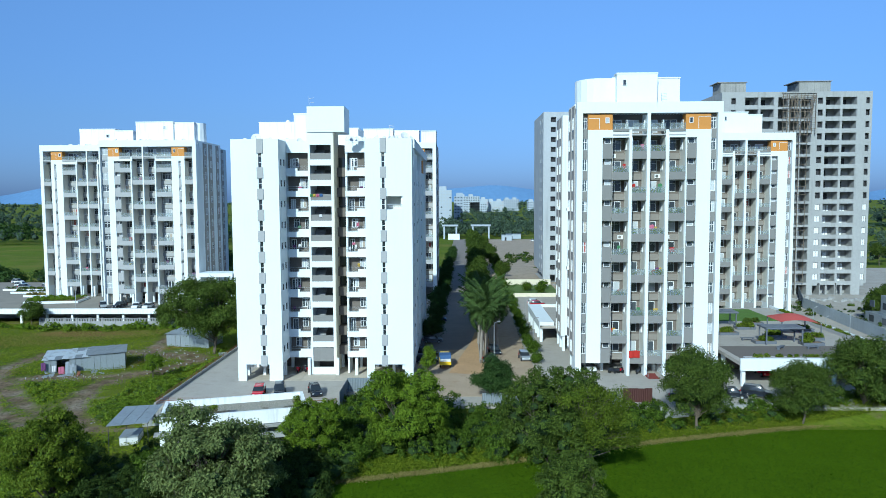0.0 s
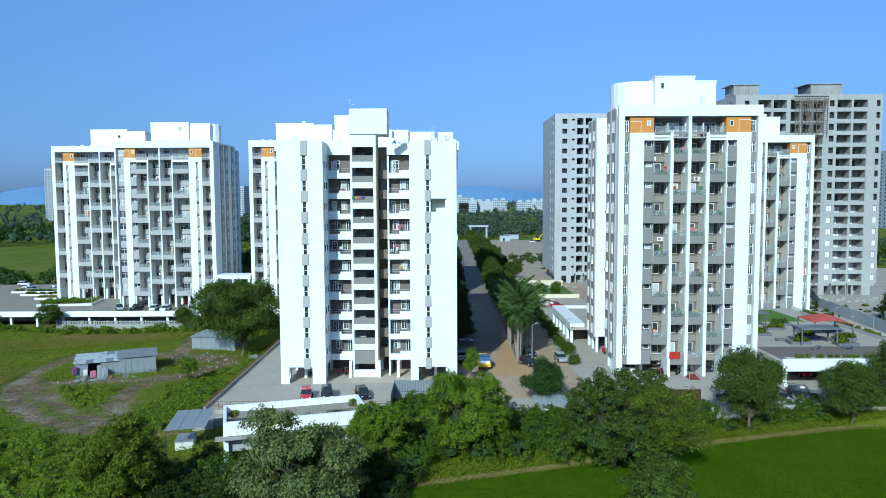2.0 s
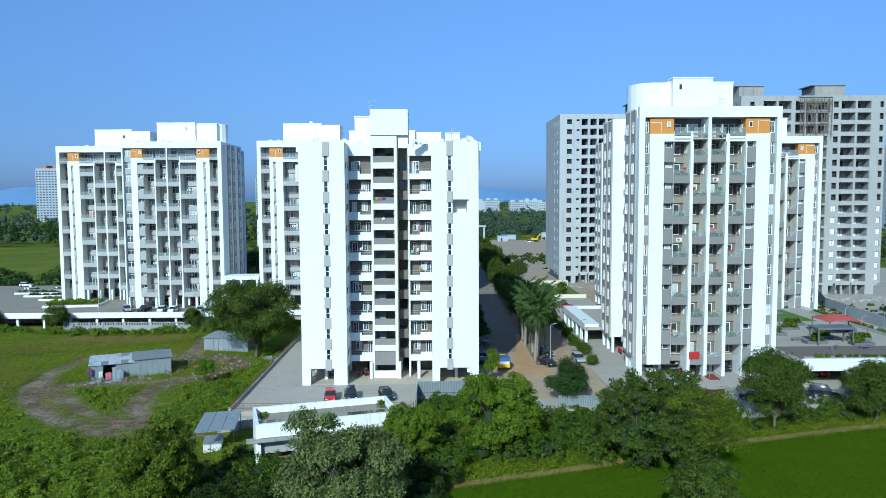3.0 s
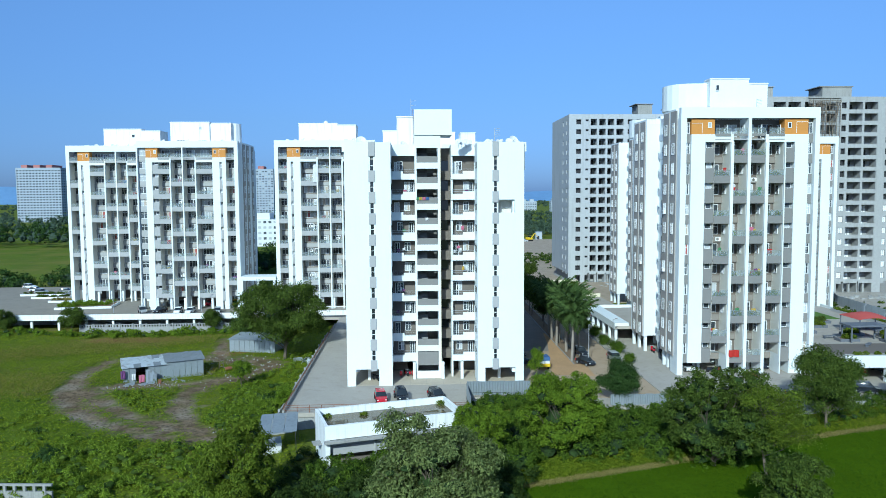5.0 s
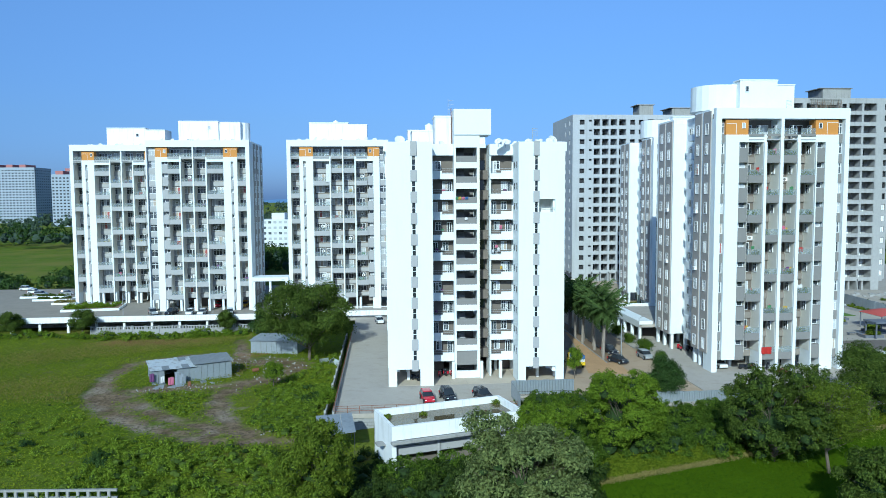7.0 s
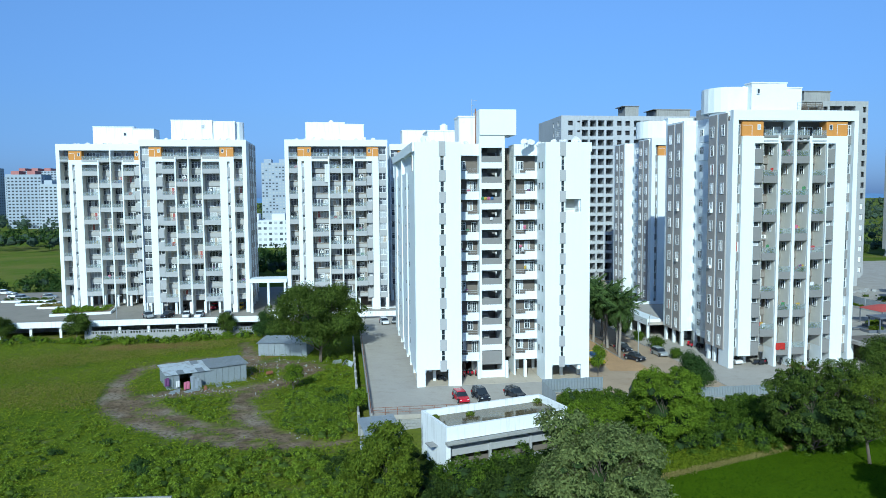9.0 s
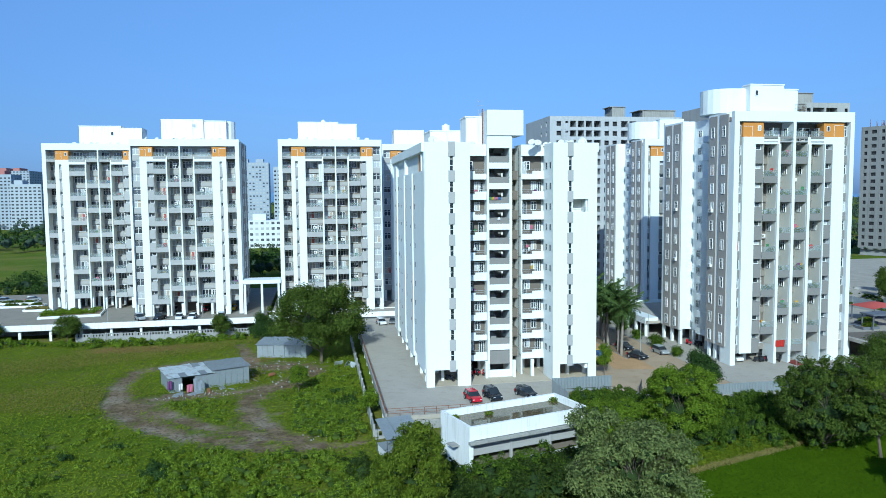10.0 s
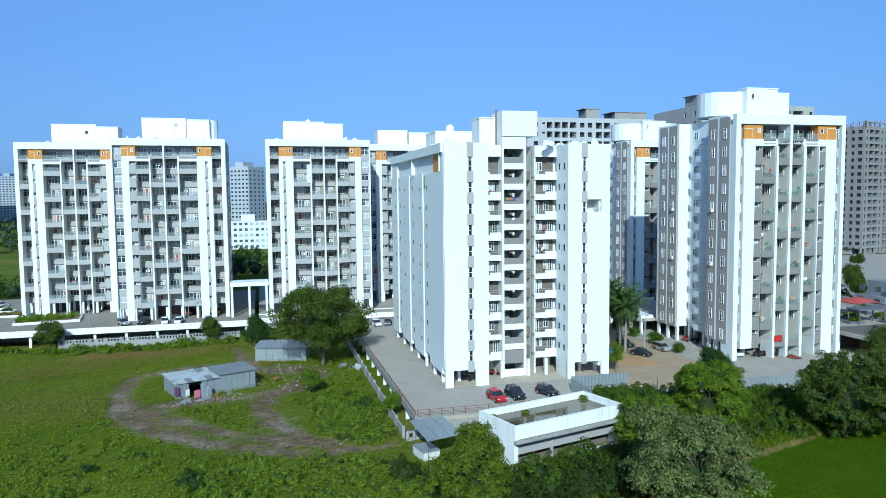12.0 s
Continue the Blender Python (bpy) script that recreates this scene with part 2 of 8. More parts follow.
# Dark greens for solid cores: crown shade put into the colour.
CROWN_SHADE_FAR = material("far_painted_crown_shade", (0.040, 0.062, 0.042), 0.95, vary=0.3)
CROWN_SHADE = material("painted_crown_shade", (0.024, 0.045, 0.010), 0.95, vary=0.3)

# ---- mesh tools ----
class Mesh:
    """Collects solids; made() links them as one mesh object."""

    def __init__(self):
        self.v, self.f, self.cut = [], [], []

    def add(self, verts, faces):
        k = len(self.v)
        self.cut.append((k, len(self.f)))
        self.v += [tuple(p) for p in verts]
        self.f += [tuple(k + i for i in f) for f in faces]
        return self

    def box(self, x0, x1, y0, y1, z0, z1):
        return self.add([(x, y, z) for z in (z0, z1) for y in (y0, y1) for x in (x0, x1)],
                        [(0, 2, 3, 1), (4, 5, 7, 6), (0, 1, 5, 4), (2, 6, 7, 3), (0, 4, 6, 2), (1, 3, 7, 5)])

    def prism(self, poly, z0, z1):
        n = len(poly)
        return self.add([(x, y, z) for z in (z0, z1) for x, y in poly],
                        [tuple(reversed(range(n))), tuple(range(n, 2 * n))] + [(i, (i + 1) % n, n + (i + 1) % n, n + i) for i in range(n)])

    def tube(self, a, b, ra, rb=None, n=7):
        """A tapered rod from a to b."""
        a, b = Vector(a), Vector(b)
        rb = ra if rb is None else rb
        q = (b - a).to_track_quat("Z", "Y")
        ring = [q @ Vector((math.cos(2 * math.pi * i / n), math.sin(2 * math.pi * i / n), 0)) for i in range(n)]
        return self.add([a + ra * r for r in ring] + [b + rb * r for r in ring],
                        [tuple(reversed(range(n))), tuple(range(n, 2 * n))] + [(i, (i + 1) % n, n + (i + 1) % n, n + i) for i in range(n)])

    def data(self, name, mat):
        me = bpy.data.meshes.new(name)
        me.from_pydata(self.v, [], self.f)
        me.materials.append(mat)
        return me

    def made(self, name, mat, parent=None, label="", at=None):
        ob = new(name, self.data(name, mat))
        if parent:
            ob.parent = parent
        if at:
            ob.matrix_basis = at
        return tagged(ob, label) if label else ob


def pieces(mesh, name, mat, parent, label="", at=None):
    """Links each solid of a mesh as a part of its own."""
    ends = mesh.cut[1:] + [(len(mesh.v), len(mesh.f))]
    for (v0, f0), (v1, f1) in zip(mesh.cut, ends):
        m = Mesh()
        m.v, m.f = mesh.v[v0:v1], [tuple(i - v0 for i in f) for f in mesh.f[f0:f1]]
        m.made(name, mat, parent, label, at)


def thing(name, label, category, m=None, group="", kind=""):
    ob = new(name)
    ob.empty_display_size = 0.5
    if m:
        ob.matrix_basis = m
    return tagged(ob, label, category, group, kind)


def child(name, data, parent, m):
    ob = new(name, data)
    ob.parent = parent
    ob.matrix_basis = m
    return ob


STORE = {}


def window_data(w, h, far=False):
    """Frame and pane meshes of a window w x h: outer frame, mullions and a transom."""
    key = (round(w, 2), round(h, 2), far)
    if key not in STORE:
        f, g = Mesh(), Mesh()
        t = 0.07 if not far else 0.08
        f.box(-w / 2, w / 2, -0.05, 0.06, 0, t).box(-w / 2, w / 2, -0.05, 0.06, h - t, h)
        f.box(-w / 2, -w / 2 + t, -0.05, 0.06, t, h - t).box(w / 2 - t, w / 2, -0.05, 0.06, t, h - t)
        n = max(2 if w > 0.6 and h > 1 else 1, round(w / 0.75))
        tr = h * 0.68 if 1.1 < h < 1.9 else 0
        for i in range(1, n):
            x = -w / 2 + w * i / n
            f.box(x - t * 0.45, x + t * 0.45, -0.04, 0.06, t, h - t)
        for i in range(n):
            x0, x1 = -w / 2 + w * i / n + 0.02, -w / 2 + w * (i + 1) / n - 0.02
            g.box(x0, x1, 0.0, 0.02, 0.02, tr or h - 0.02)
            if tr:
                g.box(x0, x1, 0.0, 0.02, tr, h - 0.02)
        if tr:
            f.box(-w / 2 + t, w / 2 - t, -0.04, 0.06, tr - t * 0.4, tr + t * 0.4)
        STORE[key] = f.data("window", FRAME), g.data("pane", PANE_FAR if far else PANE)
    return STORE[key]


def window(T, F, u, v, z, w, h, far=False):
    """A window of the thing T: sill at z, centre at u on the face v of the facade F."""
    a, b = window_data(w, h, far)
    o = child("window", a, T, F @ pose(u, v, z))
    child("pane", b, o, Matrix())


def shared(key, make, name, mat):
    if key not in STORE:
        STORE[key] = make().data(name, mat)
    return STORE[key]


def block(T, F, name, w, d, h, u, v, z, mat, label=""):
    """A part that is a plain slab or panel w x d x h with softened edges, sharing its mesh with alike ones."""
    def make():
        c = min(0.04, w / 5, d / 5, h / 5)
        m = Mesh()
        lo = [(-w / 2 + c, 0), (w / 2 - c, 0), (w / 2, c), (w / 2, d), (-w / 2, d), (-w / 2, c)]
        return m.prism(lo, 0, h)
    o = child(name, shared((name, round(w, 2), round(d, 2), round(h, 2), mat.name), make, name, mat), T, F @ pose(u, v, z))
    return tagged(o, label) if label else o


def leaves(centres, radii, count, size, seed, flat=0.6, up=0.35, shell=0.45):
    """Folded leaf quads filling the outer part of round clumps: vertex and face arrays."""
    rng = np.random.default_rng(seed)
    centres, radii = np.array(centres, float), np.array(radii, float)
    w = radii ** 2
    pick = rng.choice(len(centres), count, p=w / w.sum())
    d = rng.normal(size=(count, 3))
    d[:, 2] += up
    d /= np.linalg.norm(d, axis=1)[:, None]
    rad = radii[pick] * (shell + (1.2 - shell) * rng.random(count) ** 0.7)
    p = centres[pick] + d * rad[:, None] * np.array([1, 1, flat + 0.15])
    nrm = d * 0.45 + rng.normal(size=(count, 3)) * 0.6 + np.array([0, -0.1, 0.45])
    nrm /= np.linalg.norm(nrm, axis=1)[:, None]
    a = np.cross(nrm, rng.normal(size=(count, 3)))
    a /= np.linalg.norm(a, axis=1)[:, None] + 1e-9
    b = np.cross(nrm, a)
    s = size * (0.6 + 0.8 * rng.random(count))[:, None]
    drop = nrm * s * 0.25
    v = np.stack([p - a * s, p + b * s * 0.5 + drop, p + a * s - drop * 0.5, p - b * s * 0.5 + drop], 1).reshape(-1, 3)
    return v, count


def quads_data(name, v, mat):
    n = len(v) // 4
    me = bpy.data.meshes.new(name)
    me.vertices.add(4 * n)
    me.vertices.foreach_set("co", v.astype(np.float32).ravel())
    me.loops.add(4 * n)
    me.loops.foreach_set("vertex_index", np.arange(4 * n, dtype=np.int32))
    me.polygons.add(n)
    me.polygons.foreach_set("loop_start", np.arange(0, 4 * n, 4, dtype=np.int32))
    me.polygons.foreach_set("loop_total", np.full(n, 4, dtype=np.int32))
    me.update()
    me.materials.append(mat)
    return me


def lump(m, c, r, rng, flat=0.8):
    """A rough ball, dark in colour to stand for the shade inside a clump of leaves."""
    n, k = 8, 5
    vs = []
    for j in range(k + 1):
        for i in range(n):
            a, b = 2 * math.pi * i / n, math.pi * j / k
            q = r * (0.8 + 0.35 * rng.random())
            vs.append((c[0] + q * math.sin(b) * math.cos(a), c[1] + q * math.sin(b) * math.sin(a), c[2] + flat * q * math.cos(b)))
    m.add(vs, [(j * n + i, (j + 1) * n + i, (j + 1) * n + (i + 1) % n, j * n + (i + 1) % n) for j in range(k) for i in range(n)])


def foliage(centres, radii, count, size, seed, spray=0.4, flat=0.8, low=-0.5, cull=0.78, per=16):
    """Leaves in loose drooping tufts over the outside of boughs, some tufts deep and some standing out, with gaps between them."""
    rng = np.random.default_rng(seed)
    centres, radii = np.array(centres, float), np.array(radii, float)
    ns = max(len(radii) * 4, count // per)
    w = radii ** 2
    pick = rng.choice(len(radii), ns, p=w / w.sum())
    d = rng.normal(size=(ns, 3))
    d /= np.linalg.norm(d, axis=1)[:, None]
    ok = d[:, 2] > low
    pick, d = pick[ok], d[ok]
    far = 0.78 + 0.30 * rng.random(len(d)) + np.where(rng.random(len(d)) < 0.1, 0.22, 0.0)
    shape = np.array([1, 1, flat])
    p = centres[pick] + d * (radii[pick] * far)[:, None] * shape
    hid = np.zeros(len(p), bool)
    for c, r in zip(centres, radii):
        hid |= (((p - c) / shape) ** 2).sum(1) < (min(cull, 0.72) * r) ** 2
    p, d = p[~hid], d[~hid]
    rad = spray * (0.5 + 0.9 * rng.random(len(p)))
    k = rng.choice(len(p), count, p=rad ** 2 / (rad ** 2).sum())
    g = rng.normal(size=(count, 3))
    g /= np.linalg.norm(g, axis=1)[:, None]
    loose = rng.random(count) < 0.4
    g *= (np.where(loose, 0.6 + 1.1 * rng.random(count), 0.3 + 0.7 * rng.random(count) ** 0.5))[:, None] * np.array([1.0, 1.0, 0.7])
    at = p[k] + rad[k][:, None] * (g - np.array([0, 0, 0.3]) * np.minimum(1.5, (g[:, :2] ** 2).sum(1))[:, None]) - d[k] * np.where(loose, 0.45 * rad[k] * rng.random(count), 0.0)[:, None]
    nrm = 0.6 * g + 0.35 * d[k] + np.array([0, 0, 0.3]) + 0.42 * rng.normal(size=(count, 3))
    nrm /= np.linalg.norm(nrm, axis=1)[:, None]
    a = np.cross(nrm, np.cross(g + 0.5 * rng.normal(size=(count, 3)) - np.array([0, 0, 0.3]), nrm))
    a /= np.linalg.norm(a, axis=1)[:, None] + 1e-9
    b = np.cross(nrm, a)
    s = size * (0.5 + 0.9 * rng.random(count))[:, None]
    drop = nrm * s * 0.25
    return np.stack([at - a * s, at + b * s * 0.46 + drop, at + a * s - drop, at - b * s * 0.46 + drop], 1).reshape(-1, 3)


def tree_parts(r, h, mat, seed, count, size, bole=0.3, flat=0.75, clumps=16, trunk=0.28, spread=1.0, low=0.0, spray=0.0, airy=0.0, per=24):
    """Meshes of a tree: tapered trunk, forked limbs, boughs of leaf sprays with gaps between them."""
    rng = np.random.default_rng(seed)
    wood, inner = Mesh(), Mesh()
    ch = h * (1 - bole)
    mid = h * bole + ch * 0.45
    cs, rs = [], []
    lobes = [(rng.random() * 6.28, rng.uniform(-0.4, 0.9), rng.uniform(0.85, 1.1)) for _ in range(6)]
    for i in range(int(clumps * 2.2)):
        a = 2.4 * i + rng.normal() * 0.5
        zz = rng.uniform(-0.8 + low, 0.92)
        lobe = max(0.7, max(k * math.exp(-1.8 * ((1 - math.cos(a - la)) + (zz - lz) ** 2)) for la, lz, k in lobes))
        cr = r * rng.uniform(0.12, 0.26)
        out = math.sqrt(max(0.05, 1 - zz * zz)) * lobe * rng.uniform(0.62, 1.0) * spread
        cs.append(((r - cr * 0.8) * out * math.cos(a), (r - cr * 0.8) * out * math.sin(a), mid + zz * lobe * (ch * 0.5 - cr * 0.45)))
        rs.append(cr)
    top = (rng.normal() * 0.1 * r, rng.normal() * 0.1 * r, mid)
    wood.tube((0, 0, -0.5), (top[0] * 0.4, top[1] * 0.4, h * bole), trunk, trunk * 0.75)
    wood.tube((top[0] * 0.4, top[1] * 0.4, h * bole), top, trunk * 0.75, trunk * 0.4)
    for c, q in zip(cs, rs):
        s = rng.random() * 0.7
        base = (top[0] * (0.4 + 0.6 * s), top[1] * (0.4 + 0.6 * s), h * bole * (1 - s) + mid * s)
        fork = tuple(0.55 * c[j] + 0.45 * base[j] + rng.normal() * 0.05 * r for j in range(3))
        wood.tube(base, fork, trunk * 0.34, trunk * 0.2, 5)
        wood.tube(fork, c, trunk * 0.14, trunk * 0.06, 5)
        for _ in range(3):
            e = rng.normal(size=3)
            e = e / np.linalg.norm(e) * q * (0.9 + airy)
            wood.tube(fork, (c[0] + e[0], c[1] + e[1], c[2] + abs(e[2]) * 0.8), trunk * 0.07, trunk * 0.03, 4)
        # Dark lumps fill the gaps between boughs with painted shade.
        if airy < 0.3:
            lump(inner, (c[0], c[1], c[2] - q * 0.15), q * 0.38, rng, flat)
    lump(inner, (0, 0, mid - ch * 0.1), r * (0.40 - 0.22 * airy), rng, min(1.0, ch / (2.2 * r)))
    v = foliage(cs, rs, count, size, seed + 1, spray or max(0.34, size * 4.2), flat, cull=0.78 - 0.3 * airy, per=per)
    return wood.data("trunk", BARK), inner.data("inner_foliage", CROWN_SHADE), quads_data("crown", v, mat)


def tree(key, label, x, y, z, turn=0, scale=1.0, group="", category="tree", tall=1.0, **k):
    if key not in STORE:
        STORE[key] = tree_parts(**k)
    wood, inner, crown = STORE[key]
    T = thing("tree" if category == "tree" else category.replace(" ", "_"), label, category, pose(x, y, z, 0, 0, turn), group)
    T.scale = (scale, scale, scale * tall)
    child("trunk", wood, T, Matrix())
    c = child("crown", crown, T, Matrix())
    child("inner_foliage", inner, c, Matrix())
    return T

# ---- the ground ----
def smooth(a, b, x):
    t = np.clip((x - a) / (b - a), 0, 1)
    return t * t * (3 - 2 * t)


def land(x, y):
    """Height of the natural ground: a low field in the west, the paddy in the south, the estate's level in the east."""
    x, y = np.asarray(x, float), np.asarray(y, float)
    west = -3.0 + 0.25 * np.sin(x * 0.11 + 1) * np.sin(y * 0.09)
    south = -1.7
    z = west + (south - west) * smooth(-46, -30, x)
    estate = smooth(84, 90, y) * smooth(-16, -12, x)
    z = z + (-0.12 - z) * estate
    far = smooth(205, 260, y)
    z = z + (-0.3 - z) * far
    return z


TRACKS = [  # the dirt tracks of the field: x, y, half width
    [(-40.5, 87.6, 0.4), (-45.8, 87.4, 1.2), (-51.2, 87.4, 1.7), (-57.6, 90.9, 1.6), (-65.1, 96.6, 1.5), (-70.6, 102.2, 2.0), (-75.4, 110.8, 2.4), (-77.6, 121.0, 1.5), (-77.0, 130.8, 1.7), (-72.9, 135.3, 1.9), (-66, 139.0, 1.4)],
    [(-46.2, 87.6, 1.4), (-51.2, 92.2, 1.9), (-54.9, 100.4, 1.9), (-56.6, 108.8, 1.9), (-56.2, 114.8, 2.3), (-52.6, 119.0, 2.4), (-47.5, 127.0, 2.2)],
    [(-75, 112.6, 2.4), (-69.5, 107.2, 2.0), (-62.8, 99.9, 1.5), (-57.6, 95.4, 1.5), (-53.0, 91.6, 1.7)],
    [(-71, 112.5, 2.6), (-67, 115, 2.2), (-60, 115.6, 1.6), (-55, 117, 2.2), (-50, 118.6, 1.8)],
    [(-62, 134, 2.0), (-54, 132.5, 3.4), (-47, 129, 2.6)],
    [(-62, 152, 1.2), (-60, 143, 1.6), (-58, 134, 1.8)],
]


def track_depth(x, y):
    """1 on the bare tracks, falling to 0 beside them."""
    d = np.full(np.shape(x), 9.0)
    for line in TRACKS:
        for (ax, ay, aw), (bx, by, bw) in zip(line, line[1:]):
            vx, vy = bx - ax, by - ay
            t = np.clip(((x - ax) * vx + (y - ay) * vy) / (vx * vx + vy * vy), 0, 1)
            q = np.hypot(x - ax - t * vx, y - ay - t * vy) / (aw + (bw - aw) * t)
            d = np.minimum(d, q)
    return np.clip(1.7 - d * 1.1, 0, 1.4) / 1.4


def ground_sheet():
    xs = np.unique(np.concatenate([np.linspace(-4200, -320, 14), np.arange(-320, -115, 12.0), np.arange(-115, 70, 1.25), np.arange(70, 320, 12.0), np.linspace(320, 4200, 14)]))
    ys = np.unique(np.concatenate([np.linspace(-900, 0, 8), np.arange(0, 40, 4.0), np.arange(40, 175, 1.25), np.arange(175, 460, 12.0), np.linspace(460, 4600, 14)]))
    X, Y = np.meshgrid(xs, ys)
    Z = land(X, Y)
    tr = track_depth(X, Y)
    Z = Z - 0.12 * tr
    red = np.exp(-(((X + 81) / 14) ** 2 + ((Y - 153) / 4.5) ** 2)) + 0.7 * np.exp(-(((X + 55) / 9) ** 2 + ((Y - 139) / 4) ** 2)) + 0.5 * np.exp(-(((X + 62) / 7) ** 2 + ((Y - 160) / 4) ** 2))
    nx, ny = len(xs), len(ys)
    me = bpy.data.meshes.new("ground")
    v = np.stack([X, Y, Z], -1).reshape(-1, 3)
    i = np.arange(ny - 1)[:, None] * nx + np.arange(nx - 1)[None]
    f = np.stack([i, i + 1, i + nx + 1, i + nx], -1).reshape(-1, 4)
    me.from_pydata(v.tolist(), [], f.tolist())
    for name, a in (("bare", tr), ("red_soil", red)):
        at = me.attributes.new(name, "FLOAT", "POINT")
        at.data.foreach_set("value", a.astype(np.float32).ravel())
    for p in me.polygons:
        p.use_smooth = True
    return me


def ground_material():
    m = bpy.data.materials.new("field_ground")
    m.use_nodes = True
    n, l = m.node_tree.nodes, m.node_tree.links
    p = n["Principled BSDF"]
    p.inputs["Roughness"].default_value, p.inputs["Specular IOR Level"].default_value = 0.95, 0.1
    geo = n.new("ShaderNodeNewGeometry")

    def noise_tex(scale, detail=5):
        t = n.new("ShaderNodeTexNoise")
        t.inputs["Scale"].default_value, t.inputs["Detail"].default_value = scale, detail
        l.new(geo.outputs["Position"], t.inputs[0])
        return t.outputs[0]

    def mixed(fac, a, b):
        x = n.new("ShaderNodeMix")
        x.data_type = "RGBA"
        l.new(fac, x.inputs[0])
        for s, c in ((6, a), (7, b)):
            if isinstance(c, tuple):
                x.inputs[s].default_value = (*c, 1)
            else:
                l.new(c, x.inputs[s])
        return x.outputs[2]

    def ranged(src, a, b, lo=0.0, hi=1.0):
        r = n.new("ShaderNodeMapRange")
        for k, q in enumerate((a, b, lo, hi)):
            r.inputs[k + 1].default_value = q
        l.new(src, r.inputs[0])
        return r.outputs[0]

    def summed(a, b, k):
        x = n.new("ShaderNodeMath")
        x.operation = "MULTIPLY_ADD"
        l.new(b, x.inputs[0])
        x.inputs[1].default_value = k
        l.new(a, x.inputs[2])
        return x.outputs[0]

    def attribute(name):
        a = n.new("ShaderNodeAttribute")
        a.attribute_name = name
        return a.outputs["Fac"]

    grass = mixed(ranged(noise_tex(0.09), 0.35, 0.65), (0.074, 0.110, 0.006), (0.135, 0.165, 0.014))
    grass = mixed(ranged(noise_tex(1.6), 0.3, 0.75), grass, (0.088, 0.135, 0.008))
    grass = mixed(ranged(noise_tex(0.04, 4), 0.45, 0.66, 0, 0.8), grass, (0.165, 0.155, 0.033))
    soil = mixed(ranged(noise_tex(0.5), 0.3, 0.7), (0.105, 0.074, 0.042), (0.215, 0.160, 0.105))
    soil = mixed(ranged(noise_tex(0.16, 3), 0.5, 0.72, 0, 0.8), soil, (0.29, 0.245, 0.195))
    soil = mixed(ranged(noise_tex(2.2), 0.5, 0.72), soil, (0.075, 0.058, 0.035))
    bare = ranged(summed(attribute("bare"), noise_tex(0.45, 8), 2.2), 1.25, 1.95)
    c = mixed(bare, grass, soil)
    rd = ranged(summed(attribute("red_soil"), noise_tex(0.4, 6), 0.9), 0.85, 1.25, 0, 0.9)
    c = mixed(rd, c, (0.23, 0.115, 0.06))
    l.new(c, p.inputs["Base Color"])
    b = n.new("ShaderNodeBump")
    b.inputs["Strength"].default_value, b.inputs["Distance"].default_value = 0.9, 0.35
    l.new(noise_tex(1.1, 7), b.inputs["Height"])
    l.new(b.outputs[0], p.inputs["Normal"])
    return m


me = ground_sheet()
me.materials.append(ground_material())
tagged(new("ground", me), "weedy green field with bare earth tracks", "ground", kind="structure")


# ---- paving, roads and podiums of the estate ----
def structure(m, name, mat, label, category, at=None):
    return tagged(m.made(name, mat, at=at), label, category, kind="structure")


LANE = pose(3, 110, 0, 0, 0, -0.7)
structure(Mesh().box(-9.4, 8.6, -17, 12, -0.3, 0), "road", DUST_ROAD, "dusty brown estate road at the gate", "road", LANE)
structure(Mesh().box(-9.4, 0.4, 12, 330, -0.3, -0.004), "road", AVENUE, "dusty grey asphalt carriageway of the estate avenue", "road", LANE)
structure(Mesh().box(2.4, 8.2, 12, 330, -0.3, -0.008), "road", DUST_ROAD, "pale dusty carriageway of the estate avenue", "road", LANE)
structure(Mesh().box(0.4, 2.4, 2, 330, -0.3, 0.02), "verge", EARTH, "bare earth strip under the avenue trees", "verge", LANE)
structure(Mesh().prism([(-1.4, 105.6), (4.9, 104.4), (5.2, 112), (4.0, 138), (3.2, 138), (2.2, 128)], -0.2, 0.008), "verge", DIRT, "bare orange-brown earth at the head of the tree strip", "verge")
kerb = Mesh()
for x in (0.32, 2.4, 8.2, -9.5):
    kerb.box(x, x + 0.12, 12 if x != 0.32 else 2, 330, -0.3, 0.12)
structure(kerb, "kerb", CONCRETE, "grey concrete kerbs of the avenue", "kerb", LANE)
structure(Mesh().box(11.6, 84, 88.2, 160, -0.4, -0.006), "pavement", PAVING, "grey concrete yard round the towers", "pavement")
structure(Mesh().box(-6.6, 11.6, 88.6, 93, -0.3, -0.012), "pavement", PAVING, "grey concrete yard at the gate", "pavement")

# podium of the white tower
structure(Mesh().prism([(-38.4, 88.6), (-15.2, 88.6), (-15.2, 95.2), (-6.4, 95.2), (-6.4, 160), (-38.4, 160)], -0.55, 0.0), "podium", PAVING, "grey concrete parking deck round the white tower", "podium")
deck = Mesh()
for i in range(12):
    deck.box(-38.2, -37.7, 90 + 6 * i, 90.5 + 6 * i, -3.2, -0.55)
structure(deck, "podium_columns", WHITE_WORN, "white columns under the parking deck", "column")
structure(Mesh().box(-34.5, -7, 94, 159, -3.2, -0.56), "podium_wall", CONCRETE_OLD, "dark lower parking level", "wall")
structure(Mesh().box(-38.4, -15.2, 88.75, 89.1, -3.2, -0.56).box(-15.4, -15.1, 89.1, 95.2, -2.2, -0.56).box(-15.1, -6.4, 95.25, 95.6, -2.2, -0.56), "retaining_wall", CONCRETE_OLD, "stained concrete block retaining wall", "wall")
structure(Mesh().box(-38.55, -38.25, 88.6, 150, -0.6, 0.35), "parapet", CONCRETE_OLD, "weathered concrete kerb wall of the deck", "parapet")

